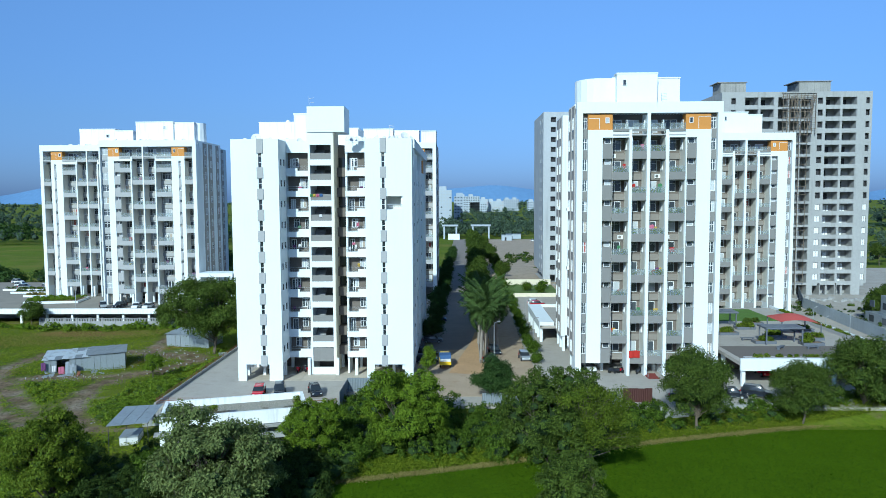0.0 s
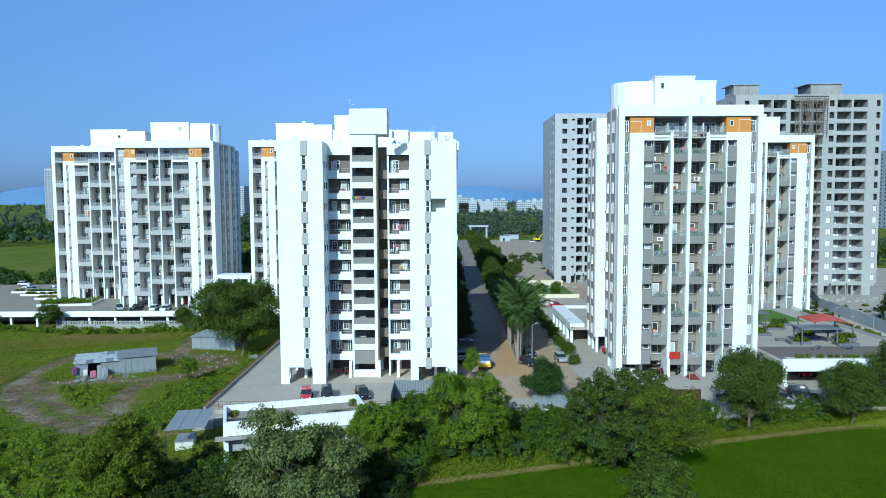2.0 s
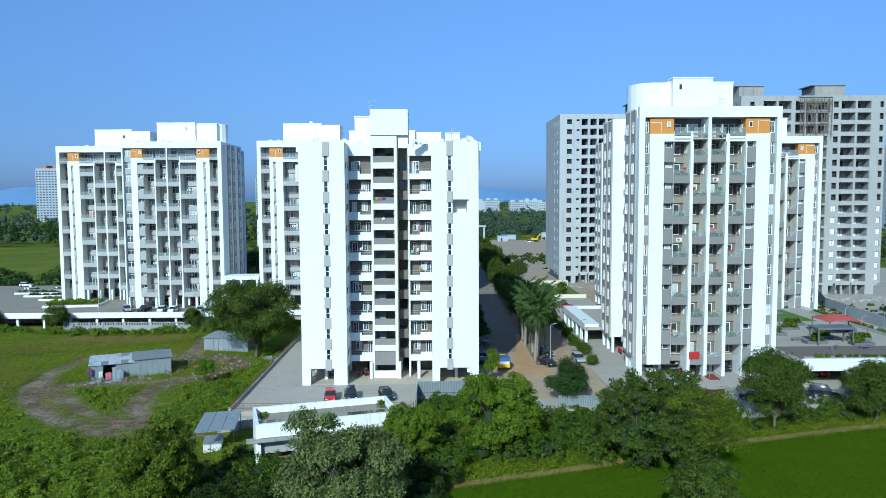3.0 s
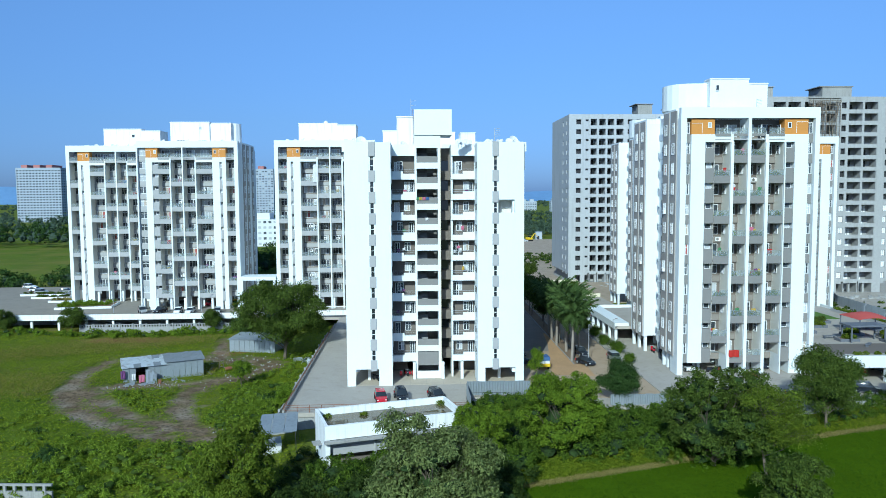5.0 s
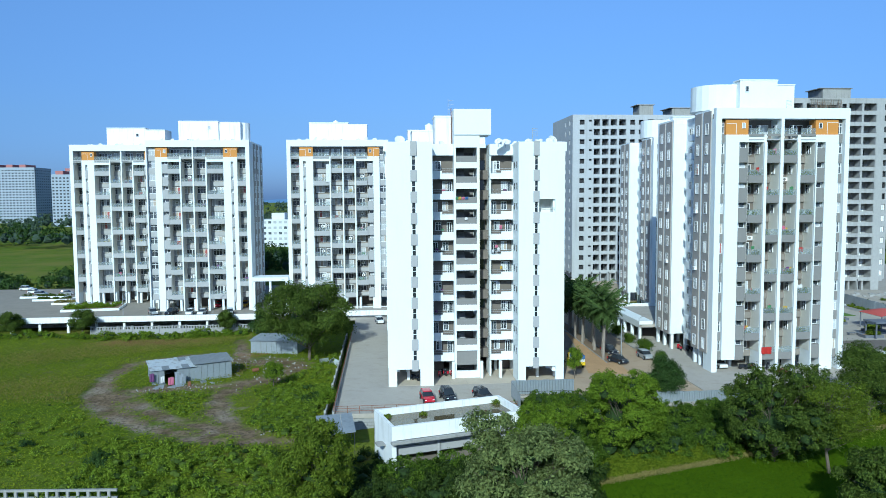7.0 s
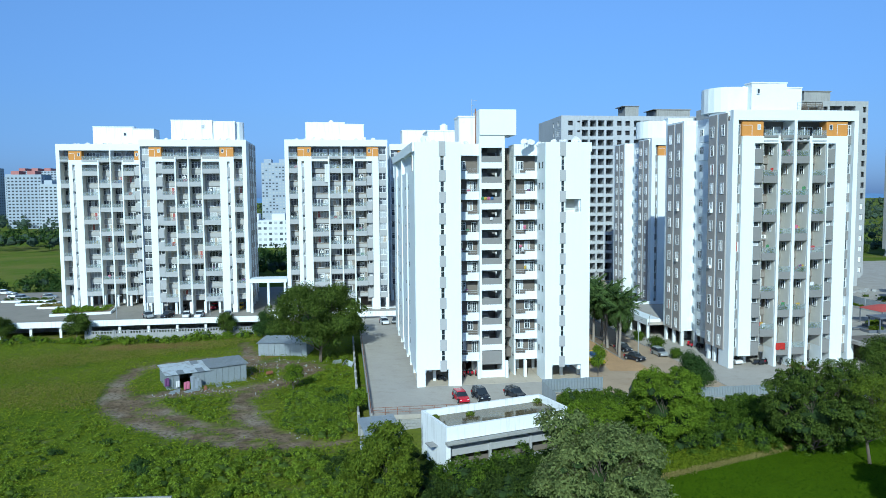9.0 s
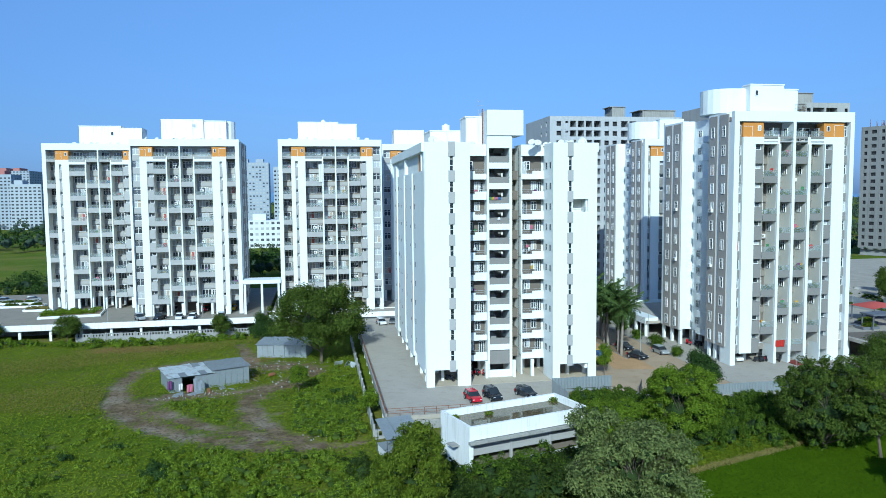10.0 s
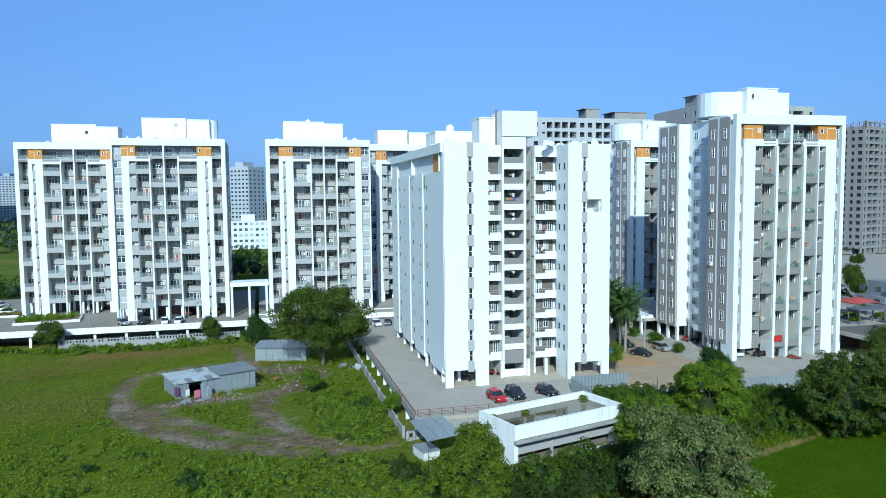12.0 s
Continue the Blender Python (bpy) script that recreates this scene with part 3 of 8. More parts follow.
blocks = tagged(new("block_courses"), "courses of grey concrete blocks", "wall", kind="structure")
for r in range(5):
    for i in range(26):
        x = -38.2 + i * 0.445 + (0.22 if r % 2 else 0)
        block(blocks, Matrix(), "concrete_block", 0.42, 0.12, 0.36, x, 88.66, -2.7 + r * 0.39, CONCRETE)

# podium of the twin towers in the west
structure(Mesh().box(-150, -58, 163.8, 222, -0.6, 0.0), "podium", OLD_TAR, "grey concrete deck round the western towers", "podium")
structure(Mesh().box(-150, -58, 163.4, 163.8, -0.5, 0.75), "parapet", WHITE_WORN, "long white parapet with rain streaks", "parapet")
cols = Mesh()
for i in range(16):
    cols.box(-150 + 6 * i, -149.5 + 6 * i, 164, 164.5, -3.2, -0.6)
structure(cols, "podium_columns", WHITE_WORN, "white columns under the western deck", "column")
structure(Mesh().box(-150, -58, 172, 172.4, -3.2, -0.6), "podium_wall", CONCRETE_OLD, "dark lower parking level", "wall")

wall = thing("boundary_wall", "grey concrete boundary wall with open slots along its top", "wall")
m = Mesh().box(-96, -61, 161.6, 161.85, -3.4, -1.85).box(-96, -61, 161.6, 161.85, -1.4, -1.25)
for i in range(60):
    m.box(-96 + i * 0.59, -95.72 + i * 0.59, 161.62, 161.83, -1.85, -1.4)
m.made("wall_panel", CONCRETE, wall)
for i in range(13):
    block(wall, Matrix(), "post", 0.25, 0.3, 2.35, -96 + i * 2.9, 161.5, -3.4, CONCRETE)

# deck of the tower behind
structure(Mesh().box(-57, -6.6, 160.1, 240, -0.6, 0.0), "podium", PAVING, "grey concrete deck of the tower behind", "podium")
structure(Mesh().box(-57, -25, 159.8, 160.1, 0.5, 1.6).box(-57, -25, 159.9, 160.1, 2.3, 2.5), "parapet", WHITE_WORN, "white parapet in front of the tower behind", "parapet")

# garden deck beside the eastern tower
structure(Mesh().box(38.6, 63.0, 98.2, 146, 2.9, 3.4), "garden_deck", PAVING, "raised garden deck paved in grey", "deck")
structure(Mesh().box(38.6, 63.0, 97.9, 98.2, 2.2, 3.9).box(63.0, 63.3, 97.9, 146, 2.2, 3.9), "parapet", WHITE, "white fascia of the raised garden deck", "parapet")
cols = Mesh()
for x in (39.2, 45.4, 51.6, 57.8, 62.6):
    for y in (98.6, 106, 114, 122, 130, 138):
        cols.box(x - 0.25, x + 0.25, y - 0.25, y + 0.25, -0.1, 2.9)
structure(cols, "deck_columns", WHITE, "white columns under the garden deck", "column")
structure(Mesh().box(38.6, 62.5, 108, 108.3, 0, 2.9), "deck_wall", TAUPE, "shaded back wall of the covered parking", "wall")

# ---- the apartment towers ----
STEP, BAY = 2.97, 2.6


def floor_level(k):
    return 3.0 + STEP * k


def facade(T, F, segs, lintels, oranges, top, far, grey, seed, backing=None, shift=-0.7, odd=1):
    """One portal facade of a tower: white frame, window columns, grey panels, recessed bays with balconies.
    shift: how far the storeys stand off floor_level; odd: 1 where the first bay has its balconies on odd floors."""
    rng = random.Random(seed)
    W = segs[-1][2]
    zp, zb = top - 3.9, top - 1.55
    n = int((zp - 1.9 - 3.0) / STEP) + 1
    white, back, slab = Mesh(), Mesh(), Mesh()
    white.box(0, W, -0.3, 0.6, zb, top)
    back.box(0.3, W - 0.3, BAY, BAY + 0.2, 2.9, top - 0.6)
    for a, b in lintels:
        white.box(a + 0.01, b - 0.01, -0.1, 0.5, zp - 1.1, zp)
    for kind, a, b, *more in segs:
        mid, w = (a + b) / 2, b - a
        if kind == "jamb":
            white.box(a, b, -0.3, BAY, 0, zb)
        elif kind == "white":
            white.box(a, b, -0.12, BAY, 1.8 if w > 1.5 and more else 0, zp - (0.0 if not lintels else 1.1))
        elif kind == "fin":
            white.box(a, b, -0.35, BAY, 0, zb if more[0] == "m" else zp - 1.1)
        elif kind == "win":
            back.box(a, b, 0.55, BAY, 2.6, zb)
            for k in range(n + 1):
                z = floor_level(k) + shift
                block(T, F, "spandrel", w - 0.02, 0.25, 1.36, mid, 0.3, z - 0.58, grey)
                window(T, F, mid, 0.5, z + 0.78, w - 0.1, 1.62, far)
        elif kind == "grey":
            back.box(a, b, 0.75, BAY, 1.8, zp)
            for k in range(n):
                z = floor_level(k) + shift
                block(T, F, "panel", w - 0.06, 0.3, 2.15, mid, -0.06, z - 0.5, grey)
                window(T, F, mid + w * 0.1, 0.6, z + 1.67, w * 0.62, 0.78, far)
        elif kind == "strip":
            back.box(a, b, 0.4, BAY, 1.0, zp - 1.1)
            for k in range(n):
                z = floor_level(k) + shift
                block(T, F, "panel", w - 0.02, 0.5, 2.2, mid, -0.2, z - 1.3, grey)
                window(T, F, mid, 0.3, z + 0.9, w - 0.08, 0.77, far)
        elif kind == "bay":
            par = more[0]
            for k in range(n + 1):
                z = floor_level(k) + shift
                balcony = (k + par + odd) % 2 == 0 and k < n
                door = balcony or (k == n)
                ww = min(w * 0.76, 2.1)
                cx = mid - w * 0.12
                window(T, F, cx, BAY - 0.06, z + (0.12 if door else 0.72), ww, 2.15 if door else 1.75, far)
                if w > 3:
                    window(T, F, b - 0.65, BAY - 0.06, z + 0.85, 0.95, 1.3, far)
                if not far and k and not balcony:
                    window(T, F @ pose(b - 0.035, 0, 0, 0, 0, -90), -1.55, -0.02, z + 0.8, 0.95, 1.35, far)
                block(T, F, "spandrel", w - 0.02, 0.25, 0.9, mid, BAY - 0.28, z - 0.5, TAUPE_PALE if grey is GREY else GREY_PALE)
                if balcony or k == n:
                    slab.box(a, b, -0.15, BAY, z - 0.18, z)
                    o = block(T, F, "balcony_parapet", w - 0.02, 0.14, 1.12 if k < n else 0.35, mid, -0.22, z - 0.55 if k < n else zp - 0.25, grey)
                    g = child("balcony_glass", shared(("bg", round(w, 2)), lambda: Mesh().box(-w / 2 + 0.03, w / 2 - 0.03, 0.05, 0.075, 0, 0.8).box(-w / 2, w / 2, 0.03, 0.09, 0.8, 0.86), "balcony_glass", RAIL_GLASS), o, pose(0, 0, 1.12 if k < n else 0.35))
                elif k:
                    slab.box(a, b, BAY - 0.7, BAY, z + 2.3, z + 2.4)
    lining = Mesh()
    ends = [s for s in segs if s[0] == "bay"]
    for _, a, b, *_ in ends:
        lining.box(a + 0.004, a + 0.03, 0.0, BAY - 0.02, 2.9, zp - 1.1).box(b - 0.03, b - 0.004, 0.0, BAY - 0.02, 2.9, zp - 1.1)
    pieces(lining, "bay_side_wall", BAY_SIDE, T, at=F)
    for a, b in oranges:
        o = Mesh().box(a + 0.03, b - 0.03, 0.05, 1.7, zp + 0.02, zb - 0.1).made("orange_panel", ORANGE, T, "burnt orange wall panel at the top floor", F)
        line = Mesh().box(a + 0.1, b - 0.55 * (b - a), 0.02, 0.05, zb - 0.75, zb - 0.69) if a < W / 2 else Mesh().box(a + 0.5 * (b - a), b - 0.1, 0.02, 0.05, zb - 0.55, zb - 0.49)
        xq = b - 0.55 * (b - a) if a < W / 2 else a + 0.5 * (b - a)
        line.box(xq, xq + 0.06, 0.02, 0.05, zp + 0.15, zb - (0.69 if a < W / 2 else 0.49))
        line.made("white_line", WHITE, o)
        window(T, F, (a + b) / 2 + (0.28 if a < W / 2 else -0.28) * (b - a), 0.02, zp + 0.95, 0.55, 0.8, far)
    perg = Mesh()
    x = 1.0
    while x < W - 1:
        perg.box(x, x + 0.1, 0.6, BAY, zb + 0.05, zb + 0.25)
        x += 0.42
    perg.made("pergola", WHITE, T, at=F)
    pieces(white, "portal_frame", WHITE, T, at=F)
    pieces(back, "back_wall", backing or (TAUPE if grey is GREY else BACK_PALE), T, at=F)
    pieces(slab, "balcony_slab", GREY_PALE, T, at=F)


def pier_side(T, F, W, piers, top, far, grey, z0=2.6, sill=0.1):
    """A side wall: white, with grey piers that carry a column of windows each."""
    n = int((top - 6) / STEP) + 1
    white = Mesh().box(0, W, 0, 0.5, z0, top)
    for a, b in piers:
        Mesh().box(a, b, -0.14, 0.0, z0, top - 0.3).made("grey_pier", PIER, T, at=F)
        for k in range(n):
            window(T, F, (a + b) / 2, -0.17, floor_level(k) + sill, 0.95, 1.7, far)
    white.made("side_wall", WHITE, T, at=F)


def roof_box(T, x0, x1, y0, y1, z0, z1, round_left=False, mat=None, name="roof_room"):
    if round_left:
        r = (y1 - y0) / 2.2
        poly = [(x1, y0), (x1, y1)] + [(x0 + r - r * math.sin(a), (y0 + y1) / 2 + (y1 - y0) / 2 * math.cos(a)) for a in [math.pi * i / 10 for i in range(11)]]
        return Mesh().prism(poly[::-1], z0, z1).made(name, mat or WHITE_WORN, T)
    m = Mesh().box(x0, x1, y0, y1, z0, z1)
    m.box(x0 - 0.08, x1 + 0.08, y0 - 0.08, y1 + 0.08, z1 - 0.18, z1 + 0.02)
    return m.made(name, mat or WHITE_WORN, T)


def mirror(segs, W):
    out = []
    for kind, a, b, *more in reversed(segs):
        out.append((kind, W - b, W - a, *more))
    return out


def flip(spans, W):
    return [(W - b, W - a) for a, b in reversed(spans)]


C_SEGS = [("jamb", 0, 0.85), ("win", 0.85, 1.63), ("white", 1.63, 3.71, 1), ("grey", 3.71, 5.15), ("bay", 5.15, 7.48, 0), ("fin", 7.48, 7.91, "p"),
          ("bay", 7.91, 9.99, 1), ("fin", 9.99, 10.46, "m"), ("bay", 10.46, 12.68, 1), ("fin", 12.68, 13.15, "p"), ("bay", 13.15, 15.5, 0), ("fin", 15.5, 15.66, "p"),
          ("grey", 15.66, 17.1), ("white", 17.1, 19.14), ("win", 19.14, 20.0), ("jamb", 20.0, 20.7)]
C_LINTELS, C_ORANGES = [(1.63, 7.91), (12.68, 19.14)], [(1.63, 5.15), (15.5, 19.14)]
A_SEGS = [("jamb", 0, 0.3), ("win", 0.3, 2.1), ("white", 2.1, 3.6), ("grey", 3.6, 5.0), ("bay", 5.0, 7.7, 0), ("fin", 7.7, 8.0, "p"), ("bay", 8.0, 10.6, 1), ("fin", 10.6, 10.9, "m"),
          ("bay", 10.9, 13.6, 1), ("fin", 13.6, 13.9, "p"), ("bay", 13.9, 17.7, 0), ("white", 17.7, 19.4), ("strip", 19.4, 20.0), ("white", 20.0, 20.9), ("bay", 20.9, 22.9, 1), ("jamb", 22.9, 23.8)]
A_LINTELS, A_ORANGES = [(2.1, 8.0), (13.6, 20.9)], [(2.1, 4.9), (17.7, 20.9)]


def body(T, W, top, blocks, columns=True):
    """Solid volumes behind the facades, roof slabs with parapets, and the columns of the open ground floor."""
    core, roof, col = Mesh(), Mesh(), Mesh()
    for x0, x1, y0, y1 in blocks:
        core.box(x0, x1, y0, y1, 2.7, top - 0.7)
        roof.box(x0, x1, y0, y0 + 0.2, top - 0.7, top).box(x0, x1, y1 - 0.2, y1, top - 0.7, top)
        roof.box(x0, x0 + 0.2, y0 + 0.2, y1 - 0.2, top - 0.7, top).box(x1 - 0.2, x1, y0 + 0.2, y1 - 0.2, top - 0.7, top)
        if columns:
            nx, ny = max(2, int((x1 - x0) / 3.4)), max(2, int((y1 - y0) / 3.4))
            for i in range(nx + 1):
                for j in range(ny + 1):
                    x, y = x0 + 0.3 + (x1 - x0 - 0.6) * i / nx, y0 + 0.3 + (y1 - y0 - 0.6) * j / ny
                    col.box(x - 0.22, x + 0.22, y - 0.3, y + 0.3, 0, 2.7)
    pieces(core, "core_wall", WHITE, T)
    roof.made("roof_parapet", WHITE_WORN, T)
    pieces(col, "ground_column", WHITE, T)
    Mesh().box(W * 0.25, W * 0.75, blocks[0][2] + 4.5, blocks[-1][3] - 2, 0, 2.7).made("lobby_wall", TAUPE, T)


def c_tower(name, label, m, far, seed, left_side=True, boxes=True):
    T = thing(name, label, "apartment tower", m, "apartment towers")
    top, W = 39.5, 20.7
    body(T, W, top, [(0.3, W - 0.3, 2.8, 7.1), (2.7, W - 2.7, 7.1, 16.4), (0.5, W - 0.5, 16.5, 23.3)])
    facade(T, Matrix(), C_SEGS, C_LINTELS, C_ORANGES, top, far, GREY, seed)
    # west side: two stacks of piers and the recess between them
    pier_side(T, pose(0, 7.1, 0, 0, 0, -90), 5.1, [(0.35, 2.75), (3.45, 5.9)], top, far, GREY)
    pier_side(T, pose(0.35, 23.3, 0, 0, 0, -90), 7.0, [(1.0, 3.5), (4.1, 6.6)], top, far, GREY)
    side = pose(2.7, 16.4, 0, 0, 0, -90)
    led = Mesh()
    for k in range(12):
        z = floor_level(k)
        window(T, side, 2.0, -0.05, z + 0.9, 1.2, 1.3, far)
        window(T, side, 6.5, -0.05, z + 0.3, 0.9, 2.0, far)
        led.box(4.2, 9.3, -1.6, 0, z - 0.2, z + 0.05).box(4.2, 9.3, -1.6, -1.48, z + 0.05, z + 0.85)
    pieces(led, "utility_balcony", WHITE, T, at=side)
    # east side
    pier_side(T, pose(W, 2.0, 0, 0, 0, 90), 5.1, [(0.0, 1.7), (2.4, 4.8)], top, far, GREY)
    pier_side(T, pose(W - 0.35, 16.5, 0, 0, 0, 90), 6.8, [(0.4, 2.9), (3.5, 6.0)], top, far, GREY)
    # lift room and water tanks
    roof_box(T, 6.9, 17.3, 9.0, 14.5, top - 0.6, 44.4, round_left=False, mat=WHITE)
    roof_box(T, 1.6, 7.4, 8.2, 15.5, top + 0.7, 44.2, round_left=True, mat=WHITE)
    roof_box(T, 7.2, 13.3, 7.0, 9.1, top - 0.6, 44.8, mat=WHITE)
    window(T, Matrix(), 8.3, 6.86, 42.9, 0.55, 0.9, far)
    return T


def a_wing(T, x, y, segs, lintels, oranges, depth, seed, W, boxes, backing=None, odd=0):
    F = pose(x, y, 0)
    top = 40.2
    # The paler grey here carries haze in the panel colour.
    facade(T, F, segs, lintels, oranges, top, True, GREY_PALE, seed, backing, 0.3, odd)
    core, roof, col = Mesh(), Mesh(), Mesh()
    core.box(0.2, W - 0.2, 2.8, depth, 2.7, top - 0.7)
    roof.box(0.2, 0.4, 0.6, depth, top - 0.7, top).box(W - 0.4, W - 0.2, 0.6, depth, top - 0.7, top).box(0.4, W - 0.4, depth - 0.2, depth, top - 0.7, top)
    for i in range(8):
        for j in range(5):
            px, py = 0.5 + (W - 1) * i / 7, 0.4 + (depth - 1) * j / 4
            col.box(px - 0.25, px + 0.25, py - 0.3, py + 0.3, 0, 2.7)
    core.made("core_wall", WHITE, T, at=F)
    roof.made("roof_parapet", WHITE_WORN, T, at=F)
    pieces(col, "ground_column", WHITE, T, at=F)
    Mesh().box(W * 0.2, W * 0.8, 7, depth - 1, 0, 2.7).made("lobby_wall", TAUPE, T, at=F)
    for b in boxes:
        roof_box(T, x + b[0], x + b[1], y + b[2], y + b[3], top - 0.7, b[4], *b[5:])


def stripe_side(T, F, W, top, bands, far=True):
    pier_side(T, F, W, bands, top, far, GREY, sill=1.1)


# eastern tower and the one behind it
c_tower("apartment_tower", "white and grey apartment tower with orange top panels and flowered balconies", pose(17.03, 104.4, 0), False, 1)
c_tower("apartment_tower", "white and grey apartment tower with orange panels standing behind", pose(27.6, 157, 0), True, 2)
c_tower("apartment_tower", "white and grey apartment tower with orange panels behind the garden deck", pose(51.6, 157, 0), True, 3)

# western twin-wing tower
T = thing("apartment_tower", "white twin-wing apartment tower with pale balconies and orange top panels", "apartment tower", group="apartment towers")
WL = 22.8
k = WL / 23.8
left = [(s[0], s[1] * k, s[2] * k, *s[3:]) for s in mirror(A_SEGS, 23.8)]
a_wing(T, -110.4, 189.5, left, [(a * k, b * k) for a, b in flip(A_LINTELS, 23.8)], [(a * k, b * k) for a, b in flip(A_ORANGES, 23.8)], 22, 11, WL,
       [(5.5, 15.5, 10, 16, 45.4), (15.5, 20.5, 10, 16, 44.9)])
a_wing(T, -87.2, 174.6, A_SEGS, A_LINTELS, A_ORANGES, 18, 12, 23.8, [(5.2, 14.8, 9.0, 15, 45.6), (14.8, 20.0, 9.5, 15, 45.4)])
for x, z, w, h in ((-74.6, 43.6, 0.8, 0.9), (-79.0, 40.5, 1.5, 0.6), (-74.3, 40.5, 1.5, 0.6)):
    window(T, Matrix(), x, 183.5, z, w, h, True)
for x, z, w, h in ((-97.0, 43.0, 0.8, 0.9), (-97.2, 40.3, 1.4, 0.6)):
    window(T, Matrix(), x, 199.4, z, w, h, True)
stripe_side(T, pose(-63.4, 176.6, 0, 0, 0, 90), 16, 40.0, [(2.5, 5.0), (6.5, 9.0), (12, 14)])
stripe_side(T, pose(-65.4, 192.6, 0, 0, 0, 90), 10, 39.6, [(1.5, 3.5), (6, 8)])
Mesh().box(-87, -65.6, 192.6, 204, 2.7, 39.5).made("rear_wall", WHITE, T)

# the tower behind the white one
T = thing("apartment_tower", "white apartment tower with grey balconies behind the parking deck", "apartment tower", group="apartment towers")
a_wing(T, -54.6, 173.4, mirror(A_SEGS, 23.8), flip(A_LINTELS, 23.8), flip(A_ORANGES, 23.8), 18, 13, 23.8,
       [(4.4, 14.0, 9.5, 16, 45.2), (14.0, 18.6, 9.5, 16, 44.8)], TAUPE_PALE, 1)
a_wing(T, -29.4, 187.0, A_SEGS, A_LINTELS, A_ORANGES, 22, 14, 23.8, [(4.0, 12.0, 8, 14, 44.5), (12.4, 19.0, 8, 14, 44.0), (20.0, 23.8, 0.5, 8.0, 43.2)], TAUPE_PALE, 1)
stripe_side(T, pose(-5.6, 189.1, 0, 0, 0, 90), 19, 40.0, [(2.0, 4.5), (7, 9.5), (13, 16)])
stripe_side(T, pose(-30.8, 175.5, 0, 0, 0, 90), 13, 40.0, [(2.5, 5.0), (7.5, 10.0)])

T = thing("link_canopy", "white covered walkway between two towers on slim columns", "canopy")
m = Mesh().box(-63.2, -54.7, 172.5, 178, 7.0, 7.9)
for x in (-62.8, -59, -55.2):
    m.box(x - 0.25, x + 0.25, 172.7, 173.2, 0, 7.0)
m.made("roof", WHITE, T)

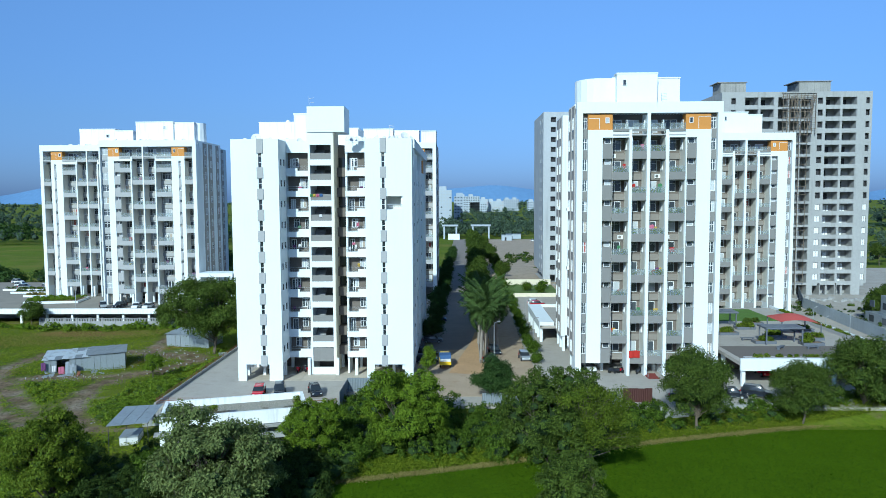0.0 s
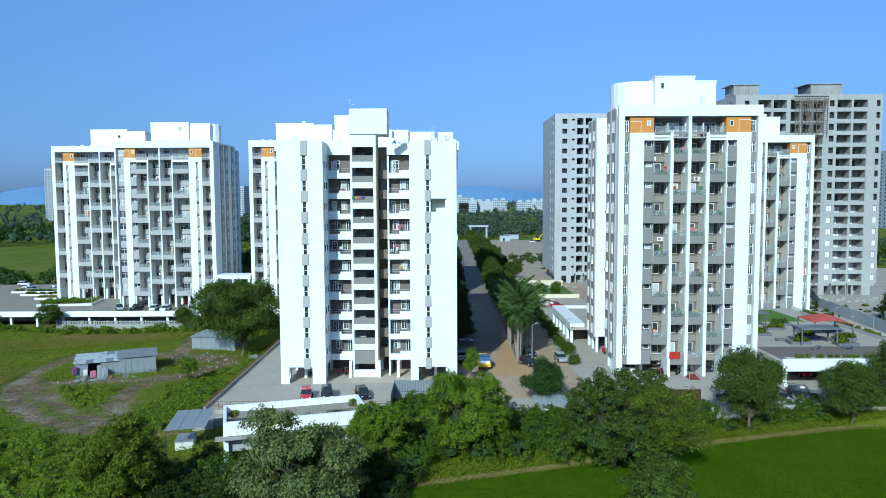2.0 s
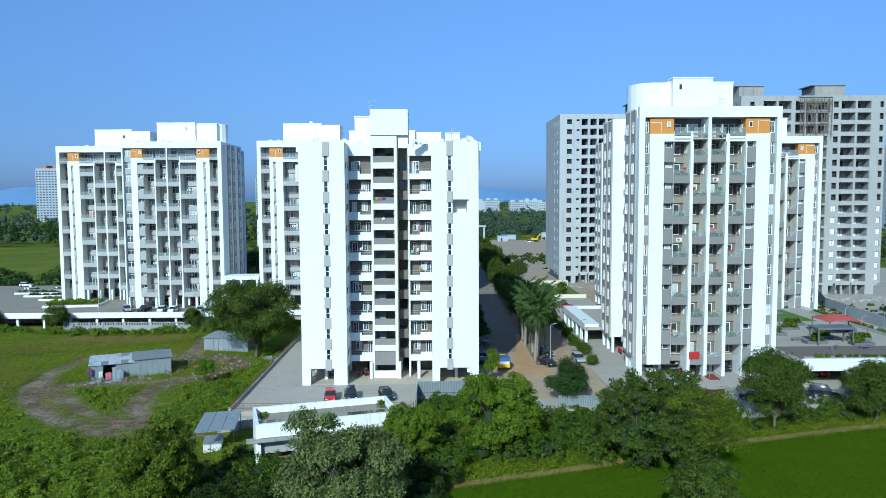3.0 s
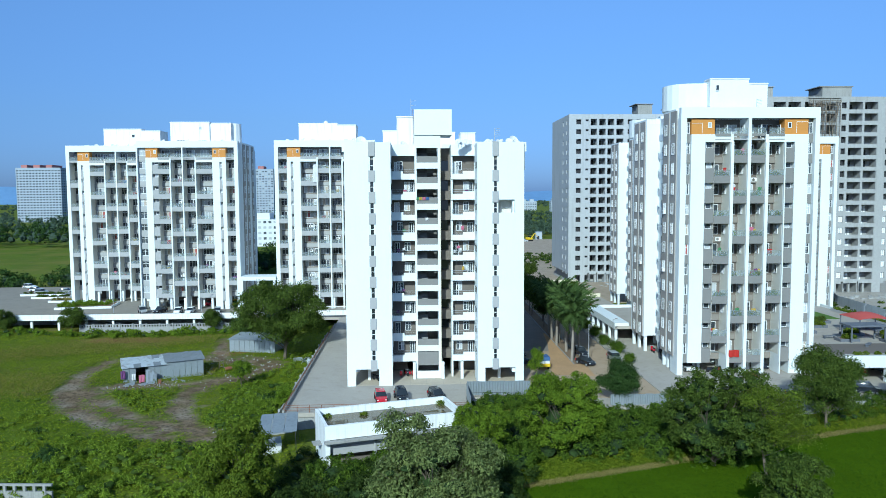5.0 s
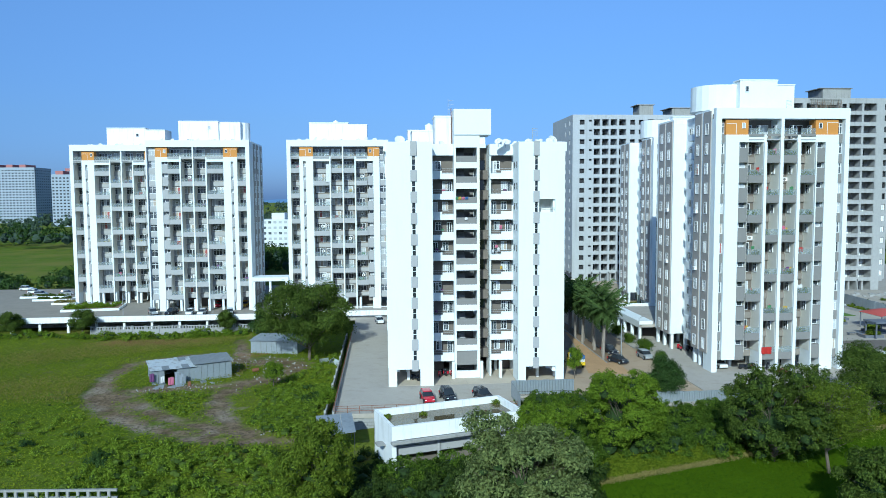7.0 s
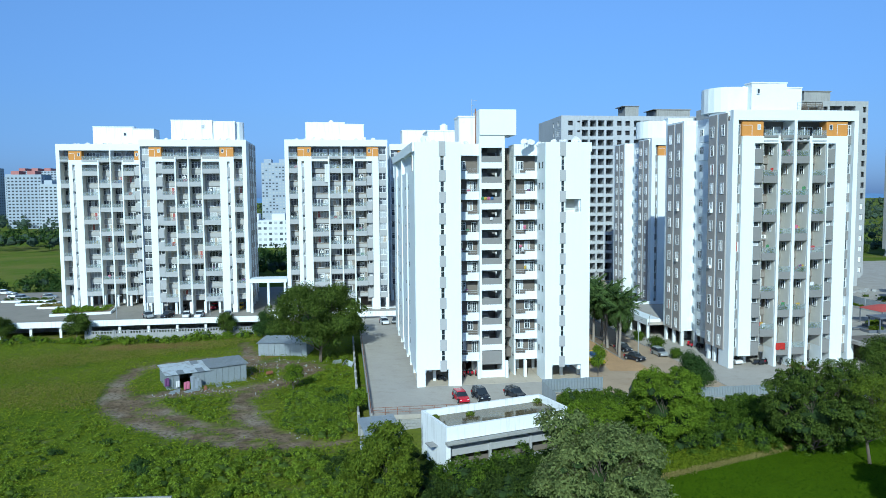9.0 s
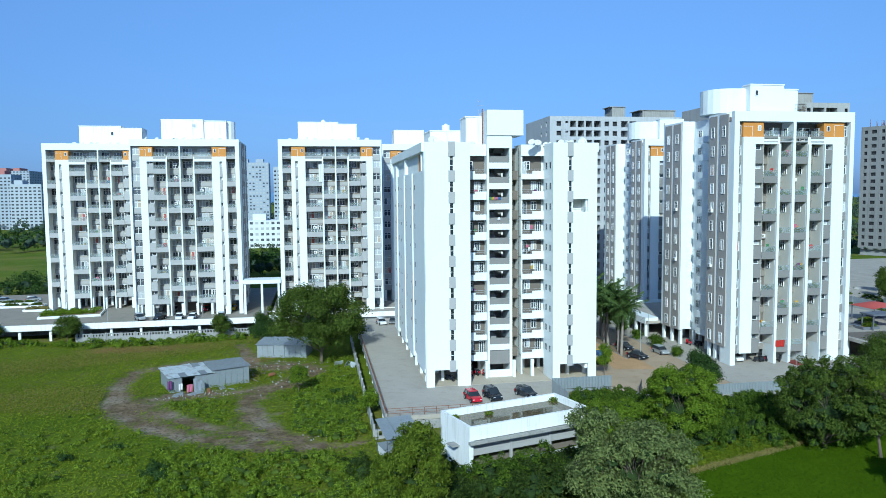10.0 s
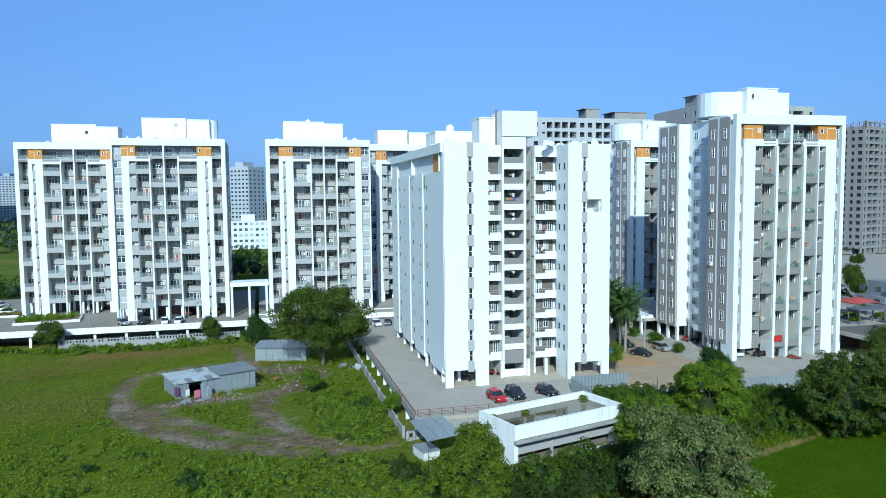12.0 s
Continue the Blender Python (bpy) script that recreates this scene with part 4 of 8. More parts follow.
# ---- the white tower on the parking deck ----
def white_tower():
    T = thing("apartment_tower", "plain white apartment tower with an open stairwell in its recessed front", "apartment tower", group="apartment towers")
    top, y0, yr = 34.33, 100.9, 105.3
    xl, xr, y1 = -31.5, -6.4, 141.0
    n = 10
    I = Matrix()
    white, inner, taupe, cream, slab = Mesh(), Mesh(), Mesh(), Mesh(), Mesh()
    # wings either side of the recess; each front has a slot of narrow windows
    for a, b, s0, s1 in ((xl, -25.1, -28.15, -27.3), (-13.0, xr, -10.85, -10.05)):
        white.box(a, s0, y0, y0 + 0.4, 2.4, top)
        if a == xl:
            white.box(s1, b, y0, y0 + 0.4, 2.4, top)
        else:
            white.box(s1, b, y0, y0 + 0.4, 2.4, 24.45).box(s1, b, y0, y0 + 0.4, 26.3, top).box(-7.75, b, y0, y0 + 0.4, 24.45, 26.3)
        slab.box(s0, s1, y0 + 0.25, y0 + 0.4, 2.4, top)
        for k in range(n + 1):
            z = floor_level(k)
            hh = 1.55 if k < n else 2.0
            block(T, I, "slot_panel", s1 - s0 + 0.06, 0.4, hh, (s0 + s1) / 2, y0 - 0.12, z - 0.85 + (0.55 if k == n else 0), GREY_PALE)
            if k < n:
                block(T, I, "slit_window", 0.44, 0.05, 1.5, (s0 + s1) / 2, y0 + 0.2, z + 0.65, CAR_GLASS)
                block(T, I, "slit_rail", 0.44, 0.05, 0.06, (s0 + s1) / 2, y0 + 0.14, z + 1.35, FRAME)
        white.box(s0 - 0.001, s0 + 0.2, y0 + 0.03, y0 + 0.24, 2.4, top).box(s1 - 0.2, s1 + 0.001, y0 + 0.03, y0 + 0.24, 2.4, top)
    white.box(xl, -30.3, y0, y0 + 0.5, 0, 2.4).box(-27.0, -25.1, y0, y0 + 0.5, 0, 2.4).box(-13.0, -11.9, y0, y0 + 0.5, 0, 2.4).box(-7.6, xr, y0, y0 + 0.5, 0, 2.4)
    # returns of the recess
    white.box(-25.5, -25.1, y0 + 0.4, yr, 2.4, top).box(-13.0, -12.6, y0 + 0.4, yr, 0, top)
    for k in range(n):
        z = floor_level(k)
        for x, ry in ((-25.08, 90), (-13.02, -90)):
            for yy in (102.2, 104.0):
                Mesh().box(-0.2, 0.2, -0.03, 0.02, z + 1.0, z + 1.9).made("narrow_window", CAR_GLASS, T, at=pose(x, yy, 0, 0, 0, ry))
    # recessed fronts: openings with stepped parapets, loggias behind
    for a, b, side in ((-25.1, -21.75, 0), (-16.45, -13.0, 1)):
        white.box(a, b, yr, yr + 0.25, floor_level(n - 1) + 2.95, top)
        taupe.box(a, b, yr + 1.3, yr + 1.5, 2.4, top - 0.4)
        for k in range(n):
            z = floor_level(k)
            t = 2.5 if k < n - 1 else 2.95
            if k:
                white.box(a, b, yr, yr + 0.2, z - 0.47, z + 0.35)
            else:
                white.box(a, b, yr, yr + 0.2, z - 0.55, z + 0.35)
            step = (a + b) / 2
            if side:
                white.box(step, b, yr - 0.02, yr + 0.18, z + 0.35, z + 0.75)
            else:
                white.box(a, step, yr - 0.02, yr + 0.18, z + 0.35, z + 0.72) if k % 2 else white.box(step, b, yr - 0.02, yr + 0.18, z + 0.35, z + 0.72)
            slab.box(a, b, yr + 0.2, yr + 1.3, z - 0.15, z + 0.02)
            window(T, I, step + (0.55 if k % 3 else -0.5), yr + 1.25, z + 0.9, 0.85, 1.3)
            window(T, I, step - 0.95 if k % 2 else step + 1.15, yr + 1.25, z + 0.05, 0.75, 2.1)
            m = Mesh()
            for j in range(4):
                m.box(a + 0.05, b - 0.05, yr + 0.08, yr + 0.11, z + 0.78 + 0.17 * j, z + 0.81 + 0.17 * j)
            child("railing", shared(("rec_rail", side), lambda: Mesh().box(a + 0.05, b - 0.05, yr + 0.08, yr + 0.11, 0.45, 0.48).box(a + 0.05, b - 0.05, yr + 0.08, yr + 0.11, 0.72, 0.75).box(a + 0.05, b - 0.05, yr + 0.08, yr + 0.11, 1.0, 1.04), "railing", STEEL), T, pose(0, 0, z))
    # stairwell: open landings behind grey parapets
    sx0, sx1 = -21.75, -18.1
    white.box(sx0, sx0 + 0.3, 104.7, 110, 0, 35.6).box(sx1 - 0.3, sx1, 104.7, 108.5, 0, 35.6)
    for k in range(11):
        zt = 33.78 - STEP * k
        white.box(sx0 + 0.3, sx1 - 0.3, 104.7, 105.0, zt, zt + 0.86 if k else 35.6)
        slab.box(sx0 + 0.3, sx1 - 0.3, 105.0, 107.4, zt + 0.3, zt + 0.5)
        block(T, I, "stair_parapet", sx1 - sx0 - 0.62, 0.18, 0.92 if k < 10 else 2.0, (sx0 + sx1) / 2, 104.78, zt - 2.11, GREY)
        st = Mesh()
        for i in range(9):
            st.box(sx0 + 0.35 + 0.0, (sx0 + sx1) / 2, 106.0 + 0.27 * i, 106.3 + 0.27 * i, zt - 2.0 + 0.165 * i, zt - 1.83 + 0.165 * i)
        if k < 10:
            child("stair_flight", shared("flight", lambda: st_flight(sx0, sx1), "stair_flight", CONCRETE), T, pose(0, 0, zt - 2.0))
    white.box(sx0 + 0.3, sx1 - 0.3, 104.7, 105.0, 0, 1.1)
    slab.box(sx0 + 0.3, sx1 - 0.3, 109.6, 109.9, 0, 35)
    cream.box(sx1 + 0.004, sx1 + 0.12, 104.72, 109.0, 0.0, 35.59)
    # head of the stairs
    white.box(-21.75, -16.35, 104.5, 109.5, 35.6, 39.25)
    white.box(sx0 + 0.3, sx1 - 0.3, 105.0, 109.5, 34.7, 35.6)
    # dark slot between stairs and the east recess
    for k in range(n):
        z = floor_level(k)
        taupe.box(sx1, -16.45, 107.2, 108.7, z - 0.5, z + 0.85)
        # A dark glassy block takes the place of shade in each open void.
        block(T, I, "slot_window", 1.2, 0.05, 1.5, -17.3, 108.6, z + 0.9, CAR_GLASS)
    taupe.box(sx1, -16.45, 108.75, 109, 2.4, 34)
    white.box(-16.45, -16.2, yr + 0.25, 109, 0, top)
    # solid body
    inner.box(xl + 0.35, -25.5, y0 + 0.4, y1 - 0.3, 2.5, top - 0.7).box(-12.6, xr - 0.35, y0 + 0.4, y1 - 0.3, 2.5, 24.1).box(-12.6, xr - 0.35, y0 + 3, y1 - 0.3, 24.1, 26.6).box(-12.6, xr - 0.35, y0 + 0.4, y1 - 0.3, 26.6, top - 0.7)
    inner.box(-25.5, -12.6, 110, y1 - 0.3, 2.5, top - 0.7)
    inner.box(-25.5, -21.75, yr + 1.5, 110, 2.5, top - 0.7).box(-16.2, -12.6, yr + 1.5, 110, 2.5, top - 0.7)
    for x in (xl + 0.5, -28.6, -25.6, -22, -17.8, -15, -12.5, -9.5, xr - 0.5):
        for y in (104.5, 109.5, 115, 121, 127, 133, 139.5):
            white.box(x - 0.2, x + 0.2, y - 0.3, y + 0.3, 0, 2.5)
    taupe.box(-29, -23, 110, 136, 0, 2.5).box(-16, -9, 110, 136, 0, 2.5)
    # roof parapets
    for a, b in ((xl, -25.1), (-13.0, xr)):
        white.box(a, a + 0.25, yr + 0.01 if a > xl else y0 + 0.41, y1, top - 0.69, top - 0.003).box(b - 0.25, b, yr + 0.01 if b < xr else y0 + 0.41, y1, top - 0.69, top - 0.003)
    # loggia in the east wing
    Mesh().box(-10.4, -7.75, y0 + 2.2, y0 + 2.3, 24.3, 26.45).made("loggia_wall", BAY_SIDE, T)
    Mesh().box(-10.0, -7.8, y0 + 0.1, y0 + 0.14, 25.1, 25.15).box(-10.0, -7.8, y0 + 0.1, y0 + 0.14, 24.8, 24.84).made("railing", STEEL, T)
    pieces(white, "white_wall", WHITE, T)
    pieces(inner, "core_wall", WHITE, T)
    pieces(taupe, "loggia_wall", TAUPE, T, "taupe back wall of a loggia")
    cream.made("stair_side_wall", CREAM, T, "cream side wall of the stairwell")
    pieces(slab, "floor_slab", GREY, T)
    floor = Mesh()
    for i in range(5):
        floor.box(-25.0 + 2.4 * i, -22.66 + 2.4 * i, 101.2, 109.5, 0.0, 0.03)
    floor.box(-31.2, -25.06, 101.2, 112, 0.0, 0.03).box(-12.9, -6.6, 101.2, 112, 0.0, 0.03)
    pieces(floor, "paving_slab", BEIGE_PAVING, T)
    # west and east faces
    for F, seed in ((pose(xl, y1, 0, 0, 0, -90), 21), (pose(xr, y0 + 0.4, 0, 0, 0, 90), 22)):
        Wd = y1 - y0 - 0.4
        side_face(T, F, Wd, top)
    # roof rooms and ladder
    roof_box(T, -24.3, -21.8, 107.5, 111.5, top - 0.7, 38.6)
    roof_box(T, -27, -17, 124, 131, top - 0.7, 38.0)
    lad = Mesh().box(-21.95, -21.88, 106.6, 106.66, 34.4, 39.6).box(-21.95, -21.88, 107.1, 107.16, 34.4, 39.6)
    for i in range(14):
        lad.box(-21.93, -21.9, 106.66, 107.1, 34.7 + 0.33 * i, 34.74 + 0.33 * i)
    lad.made("roof_ladder", RUST, T)
    return T


def st_flight(sx0, sx1):
    m = Mesh()
    for i in range(9):
        m.box(sx0 + 0.35, (sx0 + sx1) / 2, 106.0 + 0.27 * i, 106.3 + 0.27 * i, 0.165 * i, 0.165 * i + 0.17)
        m.box((sx0 + sx1) / 2, sx1 - 0.35, 106.0 + 0.27 * i, 106.3 + 0.27 * i, 2.97 - 0.165 * i - 0.17, 2.97 - 0.165 * i)
    return m


def side_face(T, F, W, top):
    """The long flank: white slabs at stepped depths, slots, narrow windows, and a shaded top floor under a beam."""
    zp, zb = top - 3.9, top - 1.3
    white, taupe = Mesh(), Mesh()
    white.box(0, W, -0.35, 0.6, zb, top)
    steps = [(0, 5.5, -0.05), (5.5, 9.0, 0.14), (9.0, 16.0, 0.03), (16.0, 19.5, 0.18), (19.5, 26.5, 0.0), (26.5, 30.5, 0.16), (30.5, W - 1.6, 0.03), (W - 1.6, W, -0.05)]
    for i, (a, b, v) in enumerate(steps):
        white.box(a, b, v, 1.6, 2.6 if i % 2 else (0.0 if b - a < 2 else 1.6), zp if 0 < i < 7 else zb)
    taupe.box(0.3, W - 0.3, 1.7, 2.0, zp, zb)
    for a in (0.2, 19.0, W - 2.0):
        white.box(a, a + 0.35, -0.2, 1.7, zp, zb)
    Mesh().box(0.6, 5.2, 0.2, 1.65, zp + 0.05, zb - 0.15).made("orange_panel", ORANGE, T, "burnt orange wall panel at the top floor", F)
    Mesh().box(W - 6.6, W - 2.2, 0.2, 1.65, zp + 0.05, zb - 0.15).made("orange_panel", ORANGE, T, "burnt orange wall panel at the top floor", F)
    perg = Mesh()
    for i in range(int(W / 0.5) - 2):
        perg.box(0.6 + 0.5 * i, 0.7 + 0.5 * i, 0.6, 1.8, zb + 0.05, zb + 0.2)
    perg.made("pergola", WHITE, T, at=F)
    for k in range(9):
        z = floor_level(k)
        for u, v, w, h in ((3.9, -0.07, 0.3, 0.45), (7.2, 0.12, 0.4, 0.8), (12.0, 0.01, 0.3, 0.45), (18.4, 0.16, 0.4, 0.8), (24.6, -0.02, 0.3, 0.45), (28.6, 0.14, 0.4, 0.8)):
            Mesh().box(u - w / 2, u + w / 2, v - 0.02, v + 0.05, z + 1.1, z + 1.1 + h).made("narrow_window", CAR_GLASS, T, at=F)
    for u, v in ((6.1, 0.14), (16.6, 0.18), (27.1, 0.16)):
        # Dark block drawn for the shade of a tall recessed slot.
        Mesh().box(u - 0.5, u + 0.5, v - 0.012, v + 0.04, zp - 2.3, zp - 0.3).made("slot_window", CAR_GLASS, T, at=F)
    for u in (8.0, 17.0, 27.3):
        window(T, F, u, 1.6, zp + 0.2, 1.2, 2.0)
    pieces(white, "flank_wall", WHITE, T, at=F)
    taupe.made("top_floor_wall", TAUPE_PALE, T, at=F)


white_tower()

# ---- unfinished towers ----
def frame_tower(label, m, W, D, floors, bays, seed, boxes=(), flank=((3.0, 1.0), (8.0, 1.0)), step=2.97, glazed=0, wall=None):
    """A bare concrete tower: slabs, columns, infill walls with deep openings, hollow storeys; the lowest ones have their windows in."""
    rng = random.Random(seed)
    T = thing("unfinished_tower", label, "tower under construction", m, "unfinished towers")
    con, pale, dark, glass = Mesh(), Mesh(), Mesh(), Mesh()
    H = floors * step
    con.box(1.5, W - 1.5, 5.0, D - 0.3, 0, H)
    for k in range(floors + 1):
        con.box(0.3, W - 0.3, 0.3, D - 0.3, k * step - 0.2, k * step)
    x = 0.0
    for w, kind in bays:
        if kind == "plain":
            pale.box(x, x + w, 0, 0.4, 0 if w > 1 else 3, H + 0.9)
        elif kind == "win":
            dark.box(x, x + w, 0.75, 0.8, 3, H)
            for k in range(1, floors + 1):
                pale.box(x, x + w, 0.02, 0.35, k * step - 0.65, k * step + (0.85 if k < floors else 0.9))
                if k <= glazed and k < floors:
                    glass.box(x + 0.05, x + w / 2 - 0.04, 0.2, 0.26, k * step + 0.9, k * step + 2.3).box(x + w / 2 + 0.04, x + w - 0.05, 0.2, 0.26, k * step + 0.9, k * step + 2.3)
        elif kind == "slit":
            for k in range(1, floors + 1):
                pale.box(x, x + w, 0.02, 0.35, k * step - 0.65, k * step + (1.75 if k < floors else 0.9))
            dark.box(x, x + w, 0.6, 0.65, 3, H)
        else:
            deep = 3.0 if kind == "open" else 4.2
            pale.box(x, x + 0.16, 0.05, deep, 0, H)
            pale.box(x + w - 0.16, x + w, 0.05, deep, 0, H)
            con.box(x, x + w, deep, deep + 0.3, 0, H)
            for k in range(1, floors + 1):
                pale.box(x, x + w, 0, 0.3, k * step - 0.5, k * step + 0.12 if k < floors else k * step + 0.9)
                if k < floors:
                    if kind == "open":
                        pale.box(x + 0.16, x + w - 0.16, 0.06, 0.2, k * step + 0.12, k * step + rng.uniform(0.5, 0.62))
                    door = x + rng.choice((0.35, 0.5)) * w
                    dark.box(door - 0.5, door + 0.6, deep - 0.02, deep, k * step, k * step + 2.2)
                    if k <= glazed:
                        for q in range(3):
                            glass.box(door - 0.9 + 0.66 * q, door - 0.34 + 0.66 * q, deep - 0.12, deep - 0.06, k * step + 0.1, k * step + 2.1)
        x += w
    # plain flanks with columns of openings
    for x0, x1, out in ((0.0, 0.35, -1), (W - 0.35, W, 1)):
        cut = [0.4]
        for y, w in flank:
            cut += [y, y + w]
        cut.append(D)
        for i in range(0, len(cut), 2):
            pale.box(x0, x1, cut[i], cut[i + 1], 2.9, H + 0.9)
        for y, w in flank:
            for k in range(1, floors + 1):
                pale.box(x0, x1, y, y + w, k * step - 0.65, k * step + 0.88)
        dark.box(x0 + (0.55 if out < 0 else -0.3), x1 + (0.3 if out < 0 else -0.55), 1, D - 1, 3, H)
    pale.box(0.35, W - 0.35, D - 0.3, D, 2.9, H + 0.9)
    for i in range(int(W / 4) + 1):
        con.box(min(W - 0.6, 4 * i + 0.1), min(W - 0.1, 4 * i + 0.6), 0.3, 0.9, 0, 3.0)
    tagged(con.made("slab", CONCRETE, T), kind="stuff")
    tagged(pale.made("wall", wall or CONCRETE_PALE, T, "bare grey plaster and concrete"), kind="stuff")
    # Near-black sheets give the openings a shade that is put in by colour.
    tagged(dark.made("unlit_room", SHADE_BLACK, T, "near-black sheets standing for the shade behind the openings"), kind="stuff")
    if glazed:
        tagged(glass.made("window", FRAME, T, "white window frames in the lower storeys"), kind="stuff")
    for b in boxes:
        o = roof_box(T, b[0], b[1], b[2], b[3], H, H + b[4], mat=CONCRETE_OLD, name="roof_tank")
        Mesh().box(b[0] - 0.9, b[1] + 0.3, b[2] - 0.3, b[3] + 0.3, H + b[4] + 0.02, H + b[4] + 0.2).made("roof_slab", CONCRETE_OLD, o)
    return T, H


CONCRETE_PALE = material("plastered_concrete", (0.42, 0.435, 0.455), 0.9, vary=0.08, streak=0.5, dirt_color=(0.27, 0.275, 0.28), scale=0.8)
CONCRETE_WARM = material("bare_concrete", (0.35, 0.352, 0.35), 0.9, vary=0.10, streak=0.55, dirt_color=(0.22, 0.22, 0.215), scale=0.8)
CONCRETE_RAW = material("raw_frame_concrete", (0.235, 0.235, 0.235), 0.9, vary=0.15, streak=0.6, dirt_color=(0.12, 0.12, 0.12), scale=0.8)
# Near-black, so that room shade comes from the colour itself.
SHADE_BLACK = material("shade_black", (0.04, 0.04, 0.045), 0.9, vary=0.2)

bays = [(2.2, "plain"), (1.5, "win"), (1.4, "plain"), (0.9, "slit"), (0.5, "plain"), (2.2, "open"), (0.4, "plain"), (2.3, "open"), (0.3, "plain"), (2.3, "open"), (0.4, "plain"), (2.5, "open"), (1.1, "plain"), (1.5, "win"), (1.2, "plain"), (1.5, "win"), (1.2, "plain"), (2.5, "open"), (0.3, "plain"), (2.5, "open"), (1.2, "plain"), (1.5, "win"), (2.4, "plain"), (3.0, "open"), (2.6, "plain"), (3.0, "open"), (1.6, "plain"), (1.5, "win"), (1.6, "plain")]
frame_tower("bare concrete apartment tower under construction with hollow storeys", pose(25.8, 219, 0), sum(w for w, _ in bays), 26, 17, bays, 4, boxes=((23.0, 27.5, 6, 12, 4.6), (34.5, 46.0, 8, 16, 3.9)))
bays = [(2.4, "plain"), (1.2, "win"), (2.2, "plain"), (3.7, "open"), (0.3, "plain"), (3.7, "open"), (0.8, "plain"), (2.9, "hole"), (3.0, "hole"), (3.0, "hole"), (1.4, "plain"), (1.3, "win"), (0.6, "plain"), (4.0, "open"), (0.3, "plain"), (3.9, "open"), (2.2, "plain"), (1.0, "win"), (0.6, "plain")]
T, H = frame_tower("bare concrete apartment tower under construction behind bamboo scaffolding", pose(68.4, 190, 0), sum(w for w, _ in bays), 26, 17, bays, 6, boxes=((1.0, 7.6, 4, 10, 3.9), (22.0, 30.2, 5, 12, 4.2)), step=3.05, glazed=7, wall=CONCRETE_WARM)
Mesh().box(15.4, 23.9, -0.02, 0.36, H - 0.9, H + 0.9).box(15.3, 24.0, -0.35, -0.03, H + 0.45, H + 0.7).made("stair_beam", CONCRETE_OLD, T)
rng = random.Random(3)
sc = thing("scaffolding", "brown bamboo scaffolding lashed to a concrete tower", "scaffolding", pose(83.6, 189.2, 0))
m = Mesh()
for i in range(10):
    x = 0.2 + i * 0.92
    m.tube((x, 0, H - 9.5 - rng.random()), (x + rng.uniform(-0.3, 0.3), 0.1, H + 0.4), 0.07, n=5)
for k in range(7):
    z = H - 8.6 + k * 1.35
    m.tube((-0.1, 0.0, z + 0.4 * rng.random()), (8.7, 0.05, z + 0.4 * rng.random()), 0.06, n=5)
for k in range(16):
    x = 0.4 + rng.random() * 7.6
    m.tube((x, -0.1, H - 1 - 7 * rng.random()), (x + 2.4 * (rng.random() - 0.5), -0.1, H - 0.4), 0.06, n=5)
for x in (1.2, 3.0, 4.4, 6.4):
    m.tube((x, 0, 0), (x + 0.1, 0.1, H - 8), 0.07, n=5)
for k in range(22):
    m.tube((1.0, 0.0, 1.5 + k * 1.9 + 0.4 * rng.random()), (6.7, 0.05, 1.5 + k * 1.9 + 0.4 * rng.random()), 0.05, n=5)
m.made("pole_frame", material("bamboo", (0.17, 0.135, 0.105), 0.8, vary=0.3), sc)

bays = [(1.0, "plain"), (1.4, "win"), (1.4, "plain"), (4.4, "open"), (0.3, "plain"), (4.4, "open"), (1.2, "plain"), (1.4, "win"), (2.0, "plain"), (3.0, "hole"), (3.0, "hole"), (2.0, "plain"), (4.4, "open"), (0.3, "plain"), (4.4, "open"), (1.2, "plain"), (1.4, "win"), (1.0, "plain")]
T, H = frame_tower("distant bare concrete tower with starter bars on its roof", pose(194.2, 259.5, 0, 0, 0, 20), sum(w for w, _ in bays), 22, 18, bays, 5, flank=((1.2, 1.8), (4.4, 1.3), (7.6, 2.2), (12.0, 1.4), (15.4, 2.2), (19.2, 1.4)), step=3.0, wall=CONCRETE_RAW)
m = Mesh()
for i in range(130):
    x, y = rng.choice((0.3, 4.6, 9.0, 13.5, 19.0, 24.0, 30.0)) + rng.uniform(-0.7, 0.7), rng.choice((0.4, 5.5, 11.0, 18.0)) + rng.uniform(-0.6, 0.6)
    m.tube((x, y, H), (x + rng.uniform(-0.2, 0.2), y, H + 2.0 + rng.random() * 2.2), 0.07, n=4)
tagged(m.made("starter_bar", RUST, T), kind="stuff")
top = Mesh()
for i in range(9):
    top.box(0.2 + 4.4 * i, 0.7 + 4.4 * i, 0.3, 0.8, H, H + 3.1)
top.box(0, 36.6, 0.1, 0.9, H + 2.7, H + 3.2).made("top_beam", CONCRETE, T)


